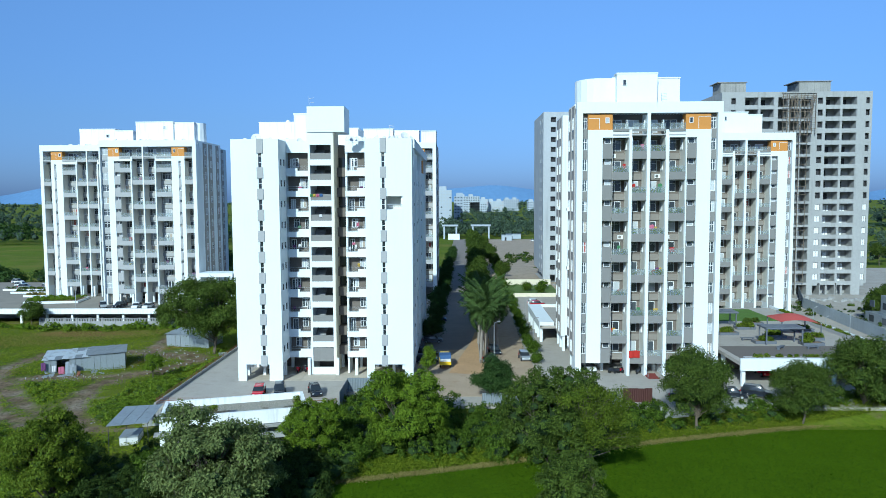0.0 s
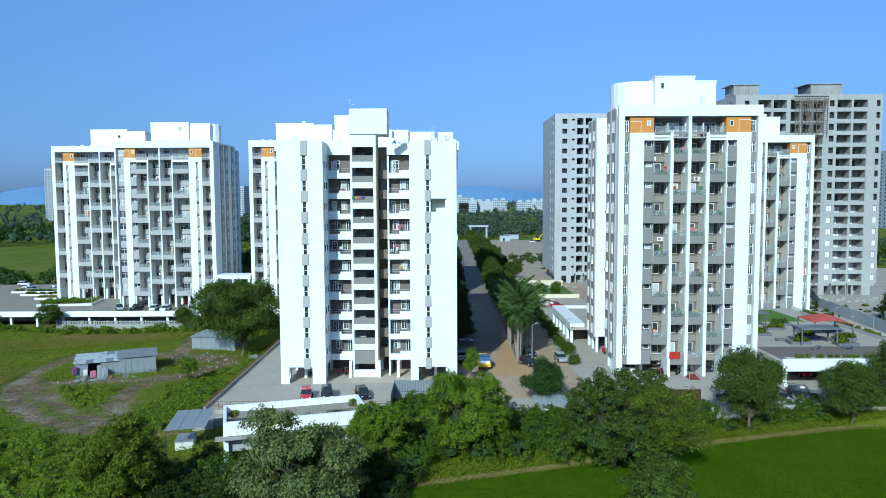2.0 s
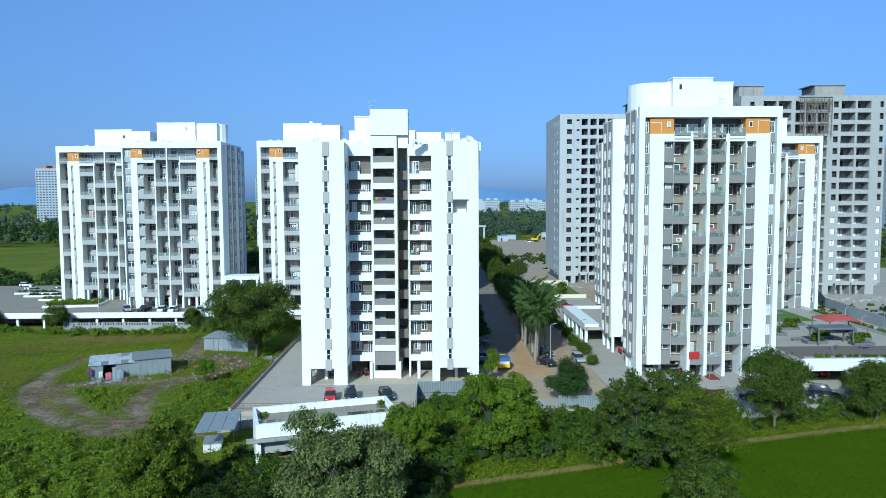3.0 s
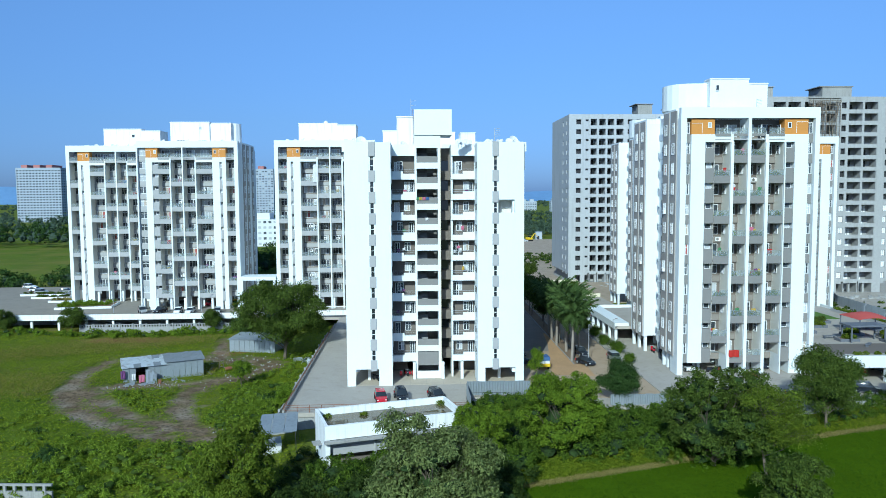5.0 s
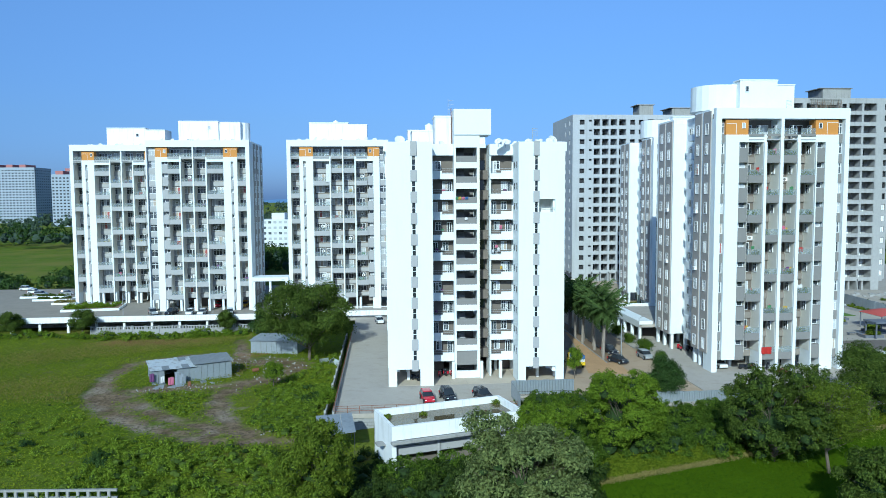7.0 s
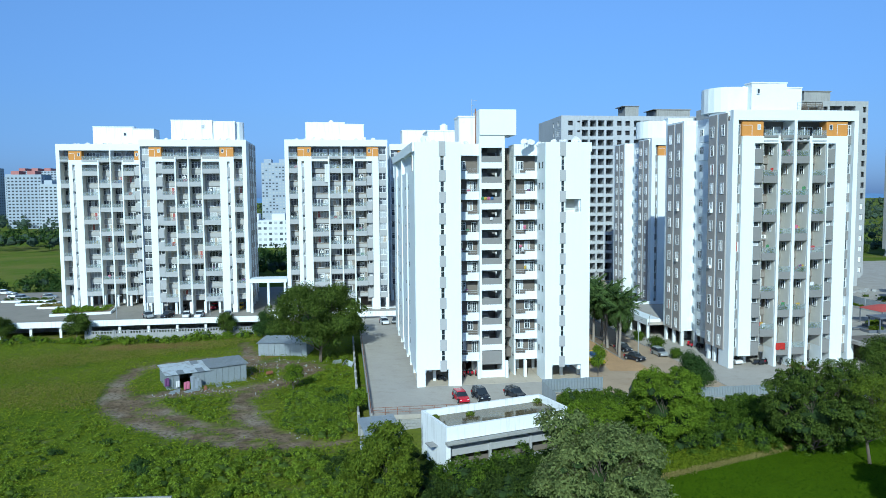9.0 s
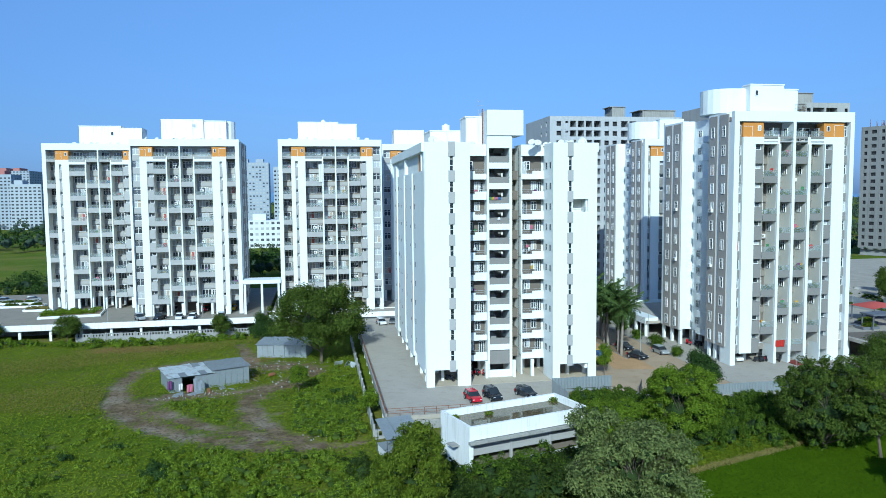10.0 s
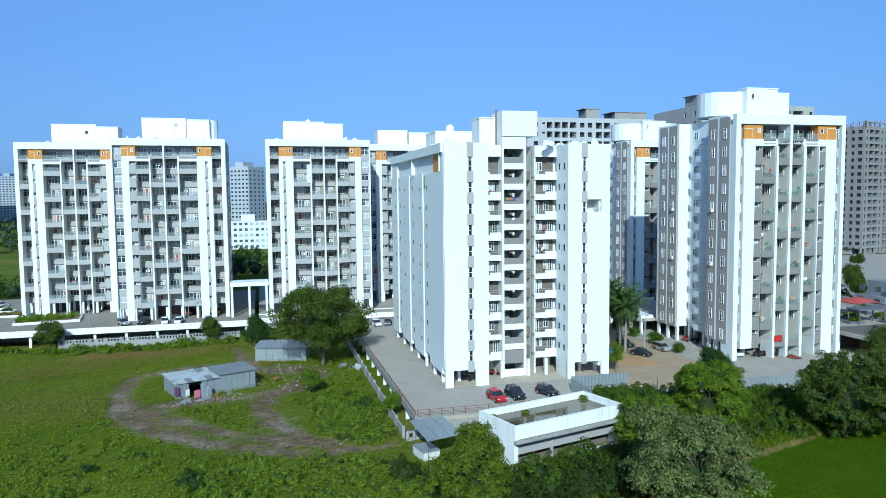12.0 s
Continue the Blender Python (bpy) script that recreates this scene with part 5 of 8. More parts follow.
# ---- far buildings ----
def far_block(label, x, y, W, D, H, mat, cols, seed, roofmat=None, turn=0.0, z=-0.5, group="distant buildings"):
    T = thing("distant_building", label, "building", pose(x, y, z, 0, 0, turn), group)
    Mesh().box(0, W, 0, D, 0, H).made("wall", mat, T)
    n = max(2, int(H / 3.0))
    g = Mesh()
    for k in range(n):
        for i in range(cols):
            u = W * (i + 0.5) / cols
            g.box(u - W / cols * 0.28, u + W / cols * 0.28, -0.05, 0.1, 3.0 * k + 1.0, 3.0 * k + 2.3)
    for k in range(n):
        for i in range(max(2, int(D / 5))):
            v = D * (i + 0.5) / max(2, int(D / 5))
            g.box(-0.05, 0.1, v - 0.8, v + 0.8, 3.0 * k + 1.0, 3.0 * k + 2.3)
            g.box(W - 0.1, W + 0.05, v - 0.8, v + 0.8, 3.0 * k + 1.0, 3.0 * k + 2.3)
    tagged(g.made("window", PANE_FAR, T), kind="stuff")
    for i in range(max(1, int(W / 14))):
        Mesh().box(i * 14 + 2, min(W, i * 14 + 9), D * 0.2, D * 0.8, H, H + 3.5).made("roof_room", roofmat or mat, T)
    return T


# White and grey walls with distance haze put into their base colours.
HAZED_WHITE = material("hazed_white_wall", (0.38, 0.42, 0.47), 0.9, vary=0.06)
HAZED_GREY = material("hazed_grey_wall", (0.33, 0.375, 0.44), 0.9, vary=0.08)
INSTITUTE = material("white_institution_wall", (0.62, 0.64, 0.66), 0.9, vary=0.05)
FAR_RED = material("far_red_roof", (0.36, 0.16, 0.15), 0.9, vary=0.08)
far_block("distant grey tower block with red roof rooms", -470, 840, 50, 40, 62, HAZED_GREY, 14, 1, FAR_RED)
far_block("distant grey tower block with red roof rooms", -418, 900, 50, 40, 60, HAZED_GREY, 14, 2, FAR_RED)
far_block("distant grey tower block with red roof rooms", -228, 900, 36, 30, 62, HAZED_GREY, 10, 3, FAR_RED)
far_block("distant white apartment block", -313, 700, 26, 22, 41, HAZED_WHITE, 7, 4)
far_block("distant grey tower block with red roof rooms", -346, 712, 30, 24, 50, HAZED_GREY, 9, 14, FAR_RED)
far_block("distant white apartment block with a shaded flank", -76.7, 554, 16, 20, 50, HAZED_WHITE, 5, 5, turn=-35)
far_block("distant grey apartment block", -117, 700, 28, 24, 60, HAZED_GREY, 9, 6)
far_block("low white institutional building with narrow windows", -110, 400, 62, 20, 15, INSTITUTE, 22, 7)
far_block("distant white apartment block", -20, 690, 14, 14, 33, HAZED_WHITE, 5, 8)
far_block("distant grey apartment block", -4, 730, 9, 14, 27, HAZED_GREY, 3, 9)
far_block("distant white apartment block", 2, 1200, 34, 30, 27, HAZED_WHITE, 9, 10)
far_block("distant white apartment block", 38, 1240, 14, 24, 22, HAZED_WHITE, 4, 11)
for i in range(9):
    far_block("distant low white housing row", 20 + i * 32, 1200 + (i % 3) * 60, 28, 18, 17 + (i * 7) % 5, HAZED_WHITE, 8, 20 + i)
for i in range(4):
    far_block("distant grey apartment slab", 345 + i * 30, 560 + 25 * i, 22, 24, 62 - 4 * i, HAZED_WHITE, 7, 40 + i)
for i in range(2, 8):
    far_block("distant grey apartment block", -640 + i * 52, 1000 + (i * 37) % 90, 34, 26, 44 + (i * 13) % 26, HAZED_GREY if i % 2 else HAZED_WHITE, 9, 50 + i)

# hills on the horizon
def ridge(seed, dist, x0, x1, h):
    rng2 = np.random.default_rng(seed)
    n = 90
    xs = np.linspace(x0, x1, n)
    ph = rng2.random(6) * 6
    z = h * (0.55 + 0.28 * np.sin(xs / 520 + ph[0]) + 0.14 * np.sin(xs / 190 + ph[1]) + 0.06 * np.sin(xs / 80 + ph[2]))
    fade = np.clip(np.minimum(xs - x0, x1 - xs) / (0.25 * (x1 - x0)), 0, 1)
    m = Mesh()
    vs = [(x, dist, -5) for x in xs] + [(x, dist + 160, q) for x, q in zip(xs, z * fade + 2)] + [(x, dist + 400, -5) for x in xs]
    m.add(vs, [(i, i + 1, n + i + 1, n + i) for i in range(n - 1)] + [(n + i, n + i + 1, 2 * n + i + 1, 2 * n + i) for i in range(n - 1)])
    return m


# The blue is haze, carried by the hills' own colour.
HAZED_HILL = material("haze_blue_hills", (0.125, 0.225, 0.40), 1.0, vary=0.1, scale=0.02)
tagged(ridge(1, 3300, -3600, -1100, 140).made("backdrop", HAZED_HILL), "blue hazy hills on the horizon", "hills", kind="structure")
tagged(ridge(2, 3600, -900, 3400, 90).made("backdrop", HAZED_HILL), "blue hazy hills on the horizon", "hills", kind="structure")

# ---- trees and planting ----
BIG = dict(bole=0.02, flat=0.8, clumps=28, trunk=0.3, spray=0.42, per=34)
tree("feather", "feathery green tree along the yard wall", 41.4, 86.0, -1.2, r=4.5, h=8.8, mat=LEAF, seed=13, count=30000, size=0.1, spray=0.6, bole=0.08, flat=0.75, clumps=18, trunk=0.16, airy=0.25, per=60)
tree("grey_acacia", "spreading grey-green feathery tree at the field edge", -20.6, 58.6, -1.8, r=7.2, h=11.5, mat=LEAF_DULL, seed=5, count=62000, size=0.13, spray=0.55, bole=0.04, flat=0.45, clumps=34, trunk=0.3, airy=0.2, per=60)
tree("vine_mound", "bushy tree smothered in bright climbing leaves", -38.2, 64.8, -2.8, r=4.4, h=11.2, mat=LEAF_YELLOW, seed=6, count=42000, size=0.115, **BIG)
tree("dense_bright", "dense bright green tree at the paddy edge", -5.6, 77.2, -1.8, r=6.3, h=10.6, mat=LEAF_BRIGHT, seed=7, count=52000, size=0.115, **BIG)
tree("dark_round", "small dark round-crowned tree by the gate", 4.6, 91.2, -0.2, r=3.5, h=6.6, mat=LEAF_DARK, seed=8, count=22000, size=0.1, bole=0.1, clumps=18, trunk=0.16, spray=0.6, per=60)
tree("deep_green", "large dense olive green tree overhanging the paddy", 9.2, 72.2, -1.8, r=7.4, h=12.0, mat=LEAF, seed=9, count=60000, size=0.115, **BIG)
tree("olive_thin", "olive green tree with bare pale branches", 13.2, 68.8, -1.8, r=5.0, h=11.2, mat=LEAF_YELLOW, seed=10, count=26000, size=0.09, bole=0.2, flat=0.6, clumps=20, trunk=0.2, airy=0.5, spray=0.7, per=80)
tree("paddy_bush", "low bushy tree standing in the paddy", 8.7, 55.9, -1.9, r=3.7, h=8.5, mat=LEAF, seed=29, count=30000, size=0.11, bole=0.15, flat=0.6, clumps=22, trunk=0.16, spray=0.42, per=36)
tree("yard_tree", "leafy green tree in front of the eastern tower", 28.2, 84.2, -1.2, r=5.0, h=11.0, mat=LEAF, seed=12, count=38000, size=0.11, bole=0.06, flat=0.75, clumps=24, trunk=0.2, airy=0.2, spray=0.7, per=60)
tree("feather", "feathery green tree along the yard wall", 50.5, 89.0, -1.2, 120, 1.3, r=1, h=1, mat=LEAF, seed=13, count=20, size=0.15)
tree("feather", "feathery green tree along the yard wall", 57.0, 88.0, -1.2, 40, 0.9, r=1, h=1, mat=LEAF, seed=13, count=20, size=0.15)
tree("rain_tree", "broad dark green shade tree beside a tin shed", -46.0, 132.8, -3.0, r=11.4, h=17.6, mat=LEAF, seed=14, count=56000, size=0.17, bole=0.1, flat=0.55, clumps=24, trunk=0.34, spray=1.0, airy=0.35, per=60)
tree("dark_round", "bushy dark tree beside a tin shed", -57.5, 152.0, -3.0, 30, 1.0, tall=1.1, r=1, h=1, mat=LEAF, seed=1, count=10, size=0.1)
tree("sparse", "feathery green tree by the long white parapet", -97.5, 161.0, -3.2, 90, r=3.4, h=7.0, mat=LEAF, seed=23, count=12000, size=0.13, bole=0.15, flat=0.7, clumps=10, trunk=0.12, spray=0.7, airy=0.45, per=50)
tree("sparse", "feathery green tree by the long white parapet", -66.5, 160.5, -3.2, 200, 0.8, tall=1.1, r=1, h=1, mat=LEAF, seed=1, count=10, size=0.1)
tree("sparse", "feathery green tree by the long white parapet", -112, 160.5, -3.2, 200, 1.0, tall=0.95, r=1, h=1, mat=LEAF, seed=1, count=10, size=0.1)
tree("dense_bright", "leafy green tree growing against the water tank", -15.6, 74.6, -1.9, 140, 0.72, r=1, h=1, mat=LEAF, seed=1, count=10, size=0.1)
tree("sapling", "small leafy sapling by the deck wall", -39.8, 98.0, -2.6, r=1.6, h=4.0, mat=LEAF_BRIGHT, seed=15, count=4250, size=0.098, bole=0.2, clumps=9, trunk=0.08, category="tree")
tree("sapling", "small leafy sapling among rubble", -49.5, 114.0, -3.0, 80, 1.15, r=1, h=1, mat=LEAF, seed=1, count=10, size=0.1)
tree("sapling", "small leafy sapling at the tower's corner", -4.4, 102.6, -0.1, 20, 0.8, tall=1.7, r=1, h=1, mat=LEAF, seed=1, count=10, size=0.1)


# the bund along the paddy's edge
BUND = ([-40, -12, 2, 23, 36, 50, 130], [62, 68.2, 72.6, 80.3, 84.0, 87.3, 108])


def bund(x):
    return np.interp(x, *BUND)


# shrubs and creepers: low mounds of leaves, uncountable
def thicket(name, label, spots, mat, count, size, seed, flat=0.7, core=None, fill=0.44):
    cs = [(x, y, float(land(x, y)) + r * 0.45) for x, y, r in spots]
    v = foliage(cs, [r for _, _, r in spots], count, size, seed, 0.36, flat, -0.45, 0.66, 22)
    o = new(name, quads_data(name, v, mat))
    tagged(o, label, "bushes", kind="stuff")
    # Darker cores stand in for shade under the leaves.
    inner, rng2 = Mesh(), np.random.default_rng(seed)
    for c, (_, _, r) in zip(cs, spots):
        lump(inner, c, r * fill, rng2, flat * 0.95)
    inner.made("inner_foliage", core or CROWN_SHADE, o)
    return o


rng = random.Random(11)
row = [(x, bund(x) + (5.2 if x < 6 else 3.6) + rng.uniform(-1.4, 1.6), rng.uniform(1.4, 2.6) * (1 if x < 14 else 0.55)) for x in (-30 + i * 1.35 + rng.uniform(-0.8, 0.8) for i in range(66))]
row += [(x, max(83.5, bund(x) + 3.4) + rng.uniform(-0.8, 1.4), rng.uniform(0.7, 1.25)) for x in (-14 + i * 1.5 + rng.uniform(-1, 1) for i in range(52))]
row += [(-15 + rng.uniform(0, 27), 83 + rng.uniform(-5, 5), rng.uniform(1.2, 2.3)) for i in range(56)]
row += [(4 + rng.uniform(0, 14), 76 + rng.uniform(-3, 8), rng.uniform(1.2, 2.2)) for i in range(30)]
row += [(8 + 17 * u + rng.uniform(-0.6, 0.6), 85.4 + 1.2 * u + rng.uniform(-1.0, 1.4), rng.uniform(1.2, 1.9)) for u in (rng.random() for i in range(30))]
row += [(-14.4 + 9.5 * rng.random(), 86 + 6.8 * rng.random(), rng.uniform(0.7, 1.3)) for i in range(34)]
thicket("hedge_thicket", "tangled green shrubs along the paddy and the yard", row, LEAF_MIXED, 150000, 0.115, 31)
row = [(-37 + rng.uniform(-4, 10), 66 + rng.uniform(-6, 4.5), rng.uniform(1.0, 1.9)) for i in range(60)] + [(-42.6, 79.5, 1.7), (-42.0, 77.0, 1.6), (-39.0, 74.5, 1.8), (-34.6, 77.0, 1.2)]
row += [(-32.8 + rng.uniform(-1.2, 0.6), 74 + rng.uniform(-1, 5), rng.uniform(0.5, 0.9)) for i in range(14)] + [(-30 + i * 0.9, 71.6 + 0.28 * i + rng.uniform(-0.6, 0.3), rng.uniform(0.5, 1.0)) for i in range(15)]
row += [(-14 - rng.uniform(0, 16), 67.0 + rng.uniform(-2, 5), rng.uniform(1.2, 2.4)) for i in range(34)]
row += [(-22 + rng.uniform(0, 9.5), 62 + rng.uniform(0, 9), rng.uniform(1.4, 2.6)) for i in range(44)]
row += [(-24 + rng.uniform(-3, 10), 71 + rng.uniform(-1.5, 1.5), rng.uniform(1.4, 2.3)) for i in range(18)]
# The deep shade under the trees is put into this leaf colour.
thicket("creeper_thicket", "creepers and shrubs round the water tank, coloured dark for tree shade", row, LEAF_SHADE, 90000, 0.11, 32)
def weedy(x, y):
    return math.sin(x * 0.23 + 1.3 * math.sin(y * 0.17)) + math.sin(y * 0.31 + x * 0.11) + 0.8 * math.sin(x * 0.07 - y * 0.05)


row = []
while len(row) < 900:
    x, y = -40.6 - 66 * rng.random(), 50 + 62 * rng.random()
    if weedy(x, y) > rng.uniform(-1.6, 1.4) + max(0.0, (y - 88) * 0.03):
        row.append((x, y, rng.uniform(0.35, 0.95) * (1.25 if y < 84 else 0.8)))
row += [(-41 - 8.8 * rng.random(), 89 + rng.uniform(0, 24), rng.uniform(0.5, 1.15)) for i in range(210)]
row += [(-41 - 24 * rng.random(), 70 + rng.uniform(0, 15), rng.uniform(0.6, 1.3)) for i in range(150)]
row += [(-41 - rng.uniform(0, 9), 108 + rng.uniform(0, 26), rng.uniform(0.4, 0.9)) for i in range(60)]
row += [(-68 + 12 * u + rng.uniform(-1.5, 1.5), 110.5 - 10 * u + rng.uniform(-2.5, 2.5), rng.uniform(0.35, 0.7)) for u in (rng.random() for i in range(60))]
row = [s for s in row if float(track_depth(np.array(s[0]), np.array(s[1]))) < 0.12]
thicket("weed_mounds", "mounds of bright green weeds in the field", row, LEAF_WEED, 125000, 0.115, 33, 0.6, LEAF, 0.46)
row = [(-42.8 + rng.uniform(-1.2, 1.2), 104.5 + rng.uniform(-1.2, 1.2), rng.uniform(0.6, 1.0)) for i in range(7)] + [(-47.6 + rng.uniform(-2, 2), 91.5 + rng.uniform(-1, 1), 0.5) for i in range(3)] + [(-70.3, 92.4, 0.6), (-64.4, 82.3, 1.2), (-63.0, 81.6, 1.0), (-75.5, 89.5, 0.8)]
thicket("dark_shrubs", "dark green shrubs among the weeds", row, LEAF_DARK, 7000, 0.11, 37, 0.75)
row = [(-150 + i * 1.0 + rng.uniform(-0.8, 0.8), 158 + rng.uniform(-2.0, 2.2), rng.uniform(0.7, 1.5)) for i in range(92)]
thicket("wall_weeds", "tall weeds in front of the boundary wall", row, LEAF_BRIGHT, 26000, 0.155, 34, 0.6)


def blades(name, label, pts, mat, size, seed, lean=0.5, rise=0.5):
    """Tilted leaf blades, for grass, weeds and crops."""
    r2 = np.random.default_rng(seed)
    n = len(pts)
    nrm = r2.normal(size=(n, 3)) * lean + np.array([0, -0.35, 0.9])
    nrm /= np.linalg.norm(nrm, axis=1)[:, None]
    a = np.cross(nrm, r2.normal(size=(n, 3)))
    a /= np.linalg.norm(a, axis=1)[:, None]
    b = np.cross(nrm, a)
    s = (size * (0.5 + 0.9 * r2.random(n)))[:, None]
    p = pts + np.stack([np.zeros(n), np.zeros(n), rise * r2.random(n)], 1)
    v = np.stack([p - a * s, p - b * s * 0.35, p + a * s, p + b * s * 0.35], 1).reshape(-1, 3)
    return tagged(new(name, quads_data(name, v, mat)), label, "grass", kind="stuff")


r2 = np.random.default_rng(5)
x, y = -130 + 95 * r2.random(210000), 48 + 114 * r2.random(210000)
ok = (track_depth(x, y) < 0.25 + 0.65 * r2.random(len(x)) ** 2) & ~((x > -39.5) & (y > 86))
bald = np.exp(-(((x + 81) / 15) ** 2 + ((y - 152) / 5) ** 2))
ok &= bald < 0.25 + 0.6 * r2.random(len(x))
x, y = x[ok], y[ok]
tuft = np.sin(x * 0.9 + 2 * np.sin(y * 0.7)) * np.sin(y * 0.8 + 1.7 * np.sin(x * 0.45)) + 0.6 * r2.random(len(x))
keep = tuft > -0.35
x, y = x[keep], y[keep]
blades("field_grass", "rough green grass and weeds of the field", np.stack([x, y, land(x, y) - 0.05], 1), WEED, 0.16, 41, 0.27, 0.5)

x, y = -118 + 62 * r2.random(90000), 92 + 62 * r2.random(90000)
patch = np.sin(x * 0.13 + 1.5 * np.sin(y * 0.11)) + np.sin(y * 0.19 - x * 0.06) + 0.02 * (y - 120)
ok = (patch > 0.3 + 1.1 * r2.random(len(x))) & (track_depth(x, y) < 0.5)
x, y = x[ok], y[ok]
blades("straw_grass", "patches of dry straw-coloured grass in the field", np.stack([x, y, land(x, y) + 0.22], 1), DRY_OLIVE, 0.14, 45, 0.4, 0.45)

# paddy field with its bund
edge = list(zip(*BUND))[1:] + [(130, 20), (-9, 20)]
tagged(Mesh().prism(edge[::-1], -1.8, -1.62).made("paddy_field", material("paddy_floor", (0.064, 0.108, 0.005), 0.95, vary=0.15, spec=0.0)), "flat bright green paddy field", "field", kind="structure")
x, y = -40 + 120 * r2.random(300000), 34 + 76 * r2.random(300000)
lim = bund(x) - 0.8
ok = (y < lim) & (x > -12.5) & (np.abs(x - 8) < 12 + 1.1 * y)
x, y = x[ok], y[ok]
blades("paddy_blades", "young bright green rice in rows", np.stack([x, y, np.full(len(x), -1.68)], 1), PADDY, 0.10, 42, 0.42, 0.34)
x = -12 + 78 * r2.random(26000)
y = bund(x) + r2.normal(size=26000) * 0.32 - 0.1
blades("bund_grass", "dry straw-coloured grass on the field bund", np.stack([x, y, np.full(len(x), -1.66)], 1), DRY, 0.1, 43, 0.5, 0.3)

x = -14 + 80 * r2.random(36000)
y = bund(x) + 0.3 + 4.5 * r2.random(36000) ** 1.3
blades("verge_grass", "tall yellow-green grass between the bund and the hedge", np.stack([x, y, land(x, y) - 0.05], 1), WEED, 0.13, 44, 0.5, 0.7)

# avenue: round-crowned trees in the middle, hedges either side
AV = dict(r=3.4, h=8.8, mat=LEAF, seed=16, count=5200, size=0.19, bole=0.3, flat=0.8, clumps=13, trunk=0.13)
for i in range(5, 46):
    tree("avenue", "slender green avenue tree on a bare earth strip", 4.4 + 0.0122 * (3 + i * 6.5) + rng.uniform(-0.7, 0.7), 113 + i * 6.5 + rng.uniform(-1.5, 1.5), 0, rng.uniform(0, 360), rng.uniform(0.8, 1.15), "avenue trees", **AV)
for i in range(20):
    tree("avenue_dark", "dark leafy tree along the avenue", -4.8 + 0.0122 * i * 10 + rng.uniform(-0.6, 0.6), 126 + i * 10 + rng.uniform(-2, 2), 0, rng.uniform(0, 360), rng.uniform(0.75, 1.05), "avenue trees", r=2.4, h=5.6, mat=LEAF_DARK, seed=17, count=3600, size=0.19, bole=0.15, flat=0.85, clumps=11, trunk=0.12)
for i in range(43):
    tree("avenue_bush", "clipped bright green roadside bush", 12.0 + 0.0122 * i * 7 + rng.uniform(-0.3, 0.3), 112 + i * 7.5, -0.1, rng.uniform(0, 360), rng.uniform(0.6, 1.0), "roadside bushes", r=1.7, h=3.2, mat=LEAF_MIXED, seed=18, count=2200, size=0.16, bole=0.08, flat=0.85, clumps=10, trunk=0.07, category="bush")


def palm(x, y, h, turn, seed):
    T = thing("palm_tree", "tall palm with a grey trunk and feathery drooping fronds", "palm", pose(x, y, 0, 0, 0, turn), "palms")
    if "palm" not in STORE:
        m = Mesh()
        for i in range(7):
            m.tube((0.03 * i, 0, i * 1.0), (0.03 * (i + 1), 0, i + 1.0), 0.2 - 0.012 * i, 0.19 - 0.012 * i, 8)
        rr = np.random.default_rng(seed)
        vs = []
        for f in range(40):
            a, tilt = f * 2.4 + 0.3 * rr.random(), 0.1 + 1.4 * (f / 40) ** 0.8
            d = np.array([math.cos(a), math.sin(a), 0])
            side = np.array([-math.sin(a), math.cos(a), 0])
            reach, prev = 2.5 + 0.9 * rr.random(), np.array([0.2, 0, 7.0])
            for s in range(22):
                t = (s + 1) / 22
                p = np.array([0.2, 0, 7.0]) + d * reach * t * math.cos(tilt * t) + np.array([0, 0, 2.0 * t * (1.1 - tilt) - 2.0 * t * t * tilt + 0.7 * t])
                for sg in (-1, 1):
                    L = 0.78 * (1 - 0.75 * abs(t - 0.4)) * rr.uniform(0.75, 1.1)
                    q = p + side * sg * L * 0.8 + np.array([0, 0, -0.55 * L * rr.uniform(0.5, 1.3)]) + d * 0.3
                    vs += [prev, p, q, q - d * 0.05]
                prev = p
        STORE["palm"] = m.data("trunk", PALM_BARK), quads_data("fronds", np.array(vs), LEAF_PALM)
    T.scale = (1.3, 1.3, h / 9.0)
    child("trunk", STORE["palm"][0], T, Matrix())
    child("fronds", STORE["palm"][1], T, Matrix())


for i, (px, py, ph) in enumerate([(3.6, 114.5, 10.2), (4.6, 118.0, 11.6), (4.2, 121.5, 10.8), (5.0, 125.0, 11.8), (4.5, 129.5, 11.0), (5.2, 136, 11.2), (3.6, 127.0, 10.2), (4.9, 141, 10.8), (3.9, 133.0, 11.4), (6.6, 122.8, 9.6), (6.8, 131.5, 10.4), (4.4, 138.6, 10.2)]):
    palm(px, py, ph, 67 * i, 3)

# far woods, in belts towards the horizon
def woods(name, x0, x1, y0, y1, n, seed, r=(4, 8), mat=LEAF_HAZED, size=1.0, per=70, gap=None):
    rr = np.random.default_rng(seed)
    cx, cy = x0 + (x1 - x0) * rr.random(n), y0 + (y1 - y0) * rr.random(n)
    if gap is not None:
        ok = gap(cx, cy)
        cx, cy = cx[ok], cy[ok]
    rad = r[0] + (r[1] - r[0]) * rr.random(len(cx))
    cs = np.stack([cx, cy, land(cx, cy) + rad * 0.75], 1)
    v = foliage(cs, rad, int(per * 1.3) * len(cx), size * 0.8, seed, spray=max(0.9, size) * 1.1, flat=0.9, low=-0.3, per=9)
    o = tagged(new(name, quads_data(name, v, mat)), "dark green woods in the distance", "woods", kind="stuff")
    # The same shade-coloured cores, paler for the distance.
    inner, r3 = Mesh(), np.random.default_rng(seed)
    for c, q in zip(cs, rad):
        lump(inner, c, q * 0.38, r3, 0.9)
    inner.made("inner_foliage", CROWN_SHADE_FAR, o)


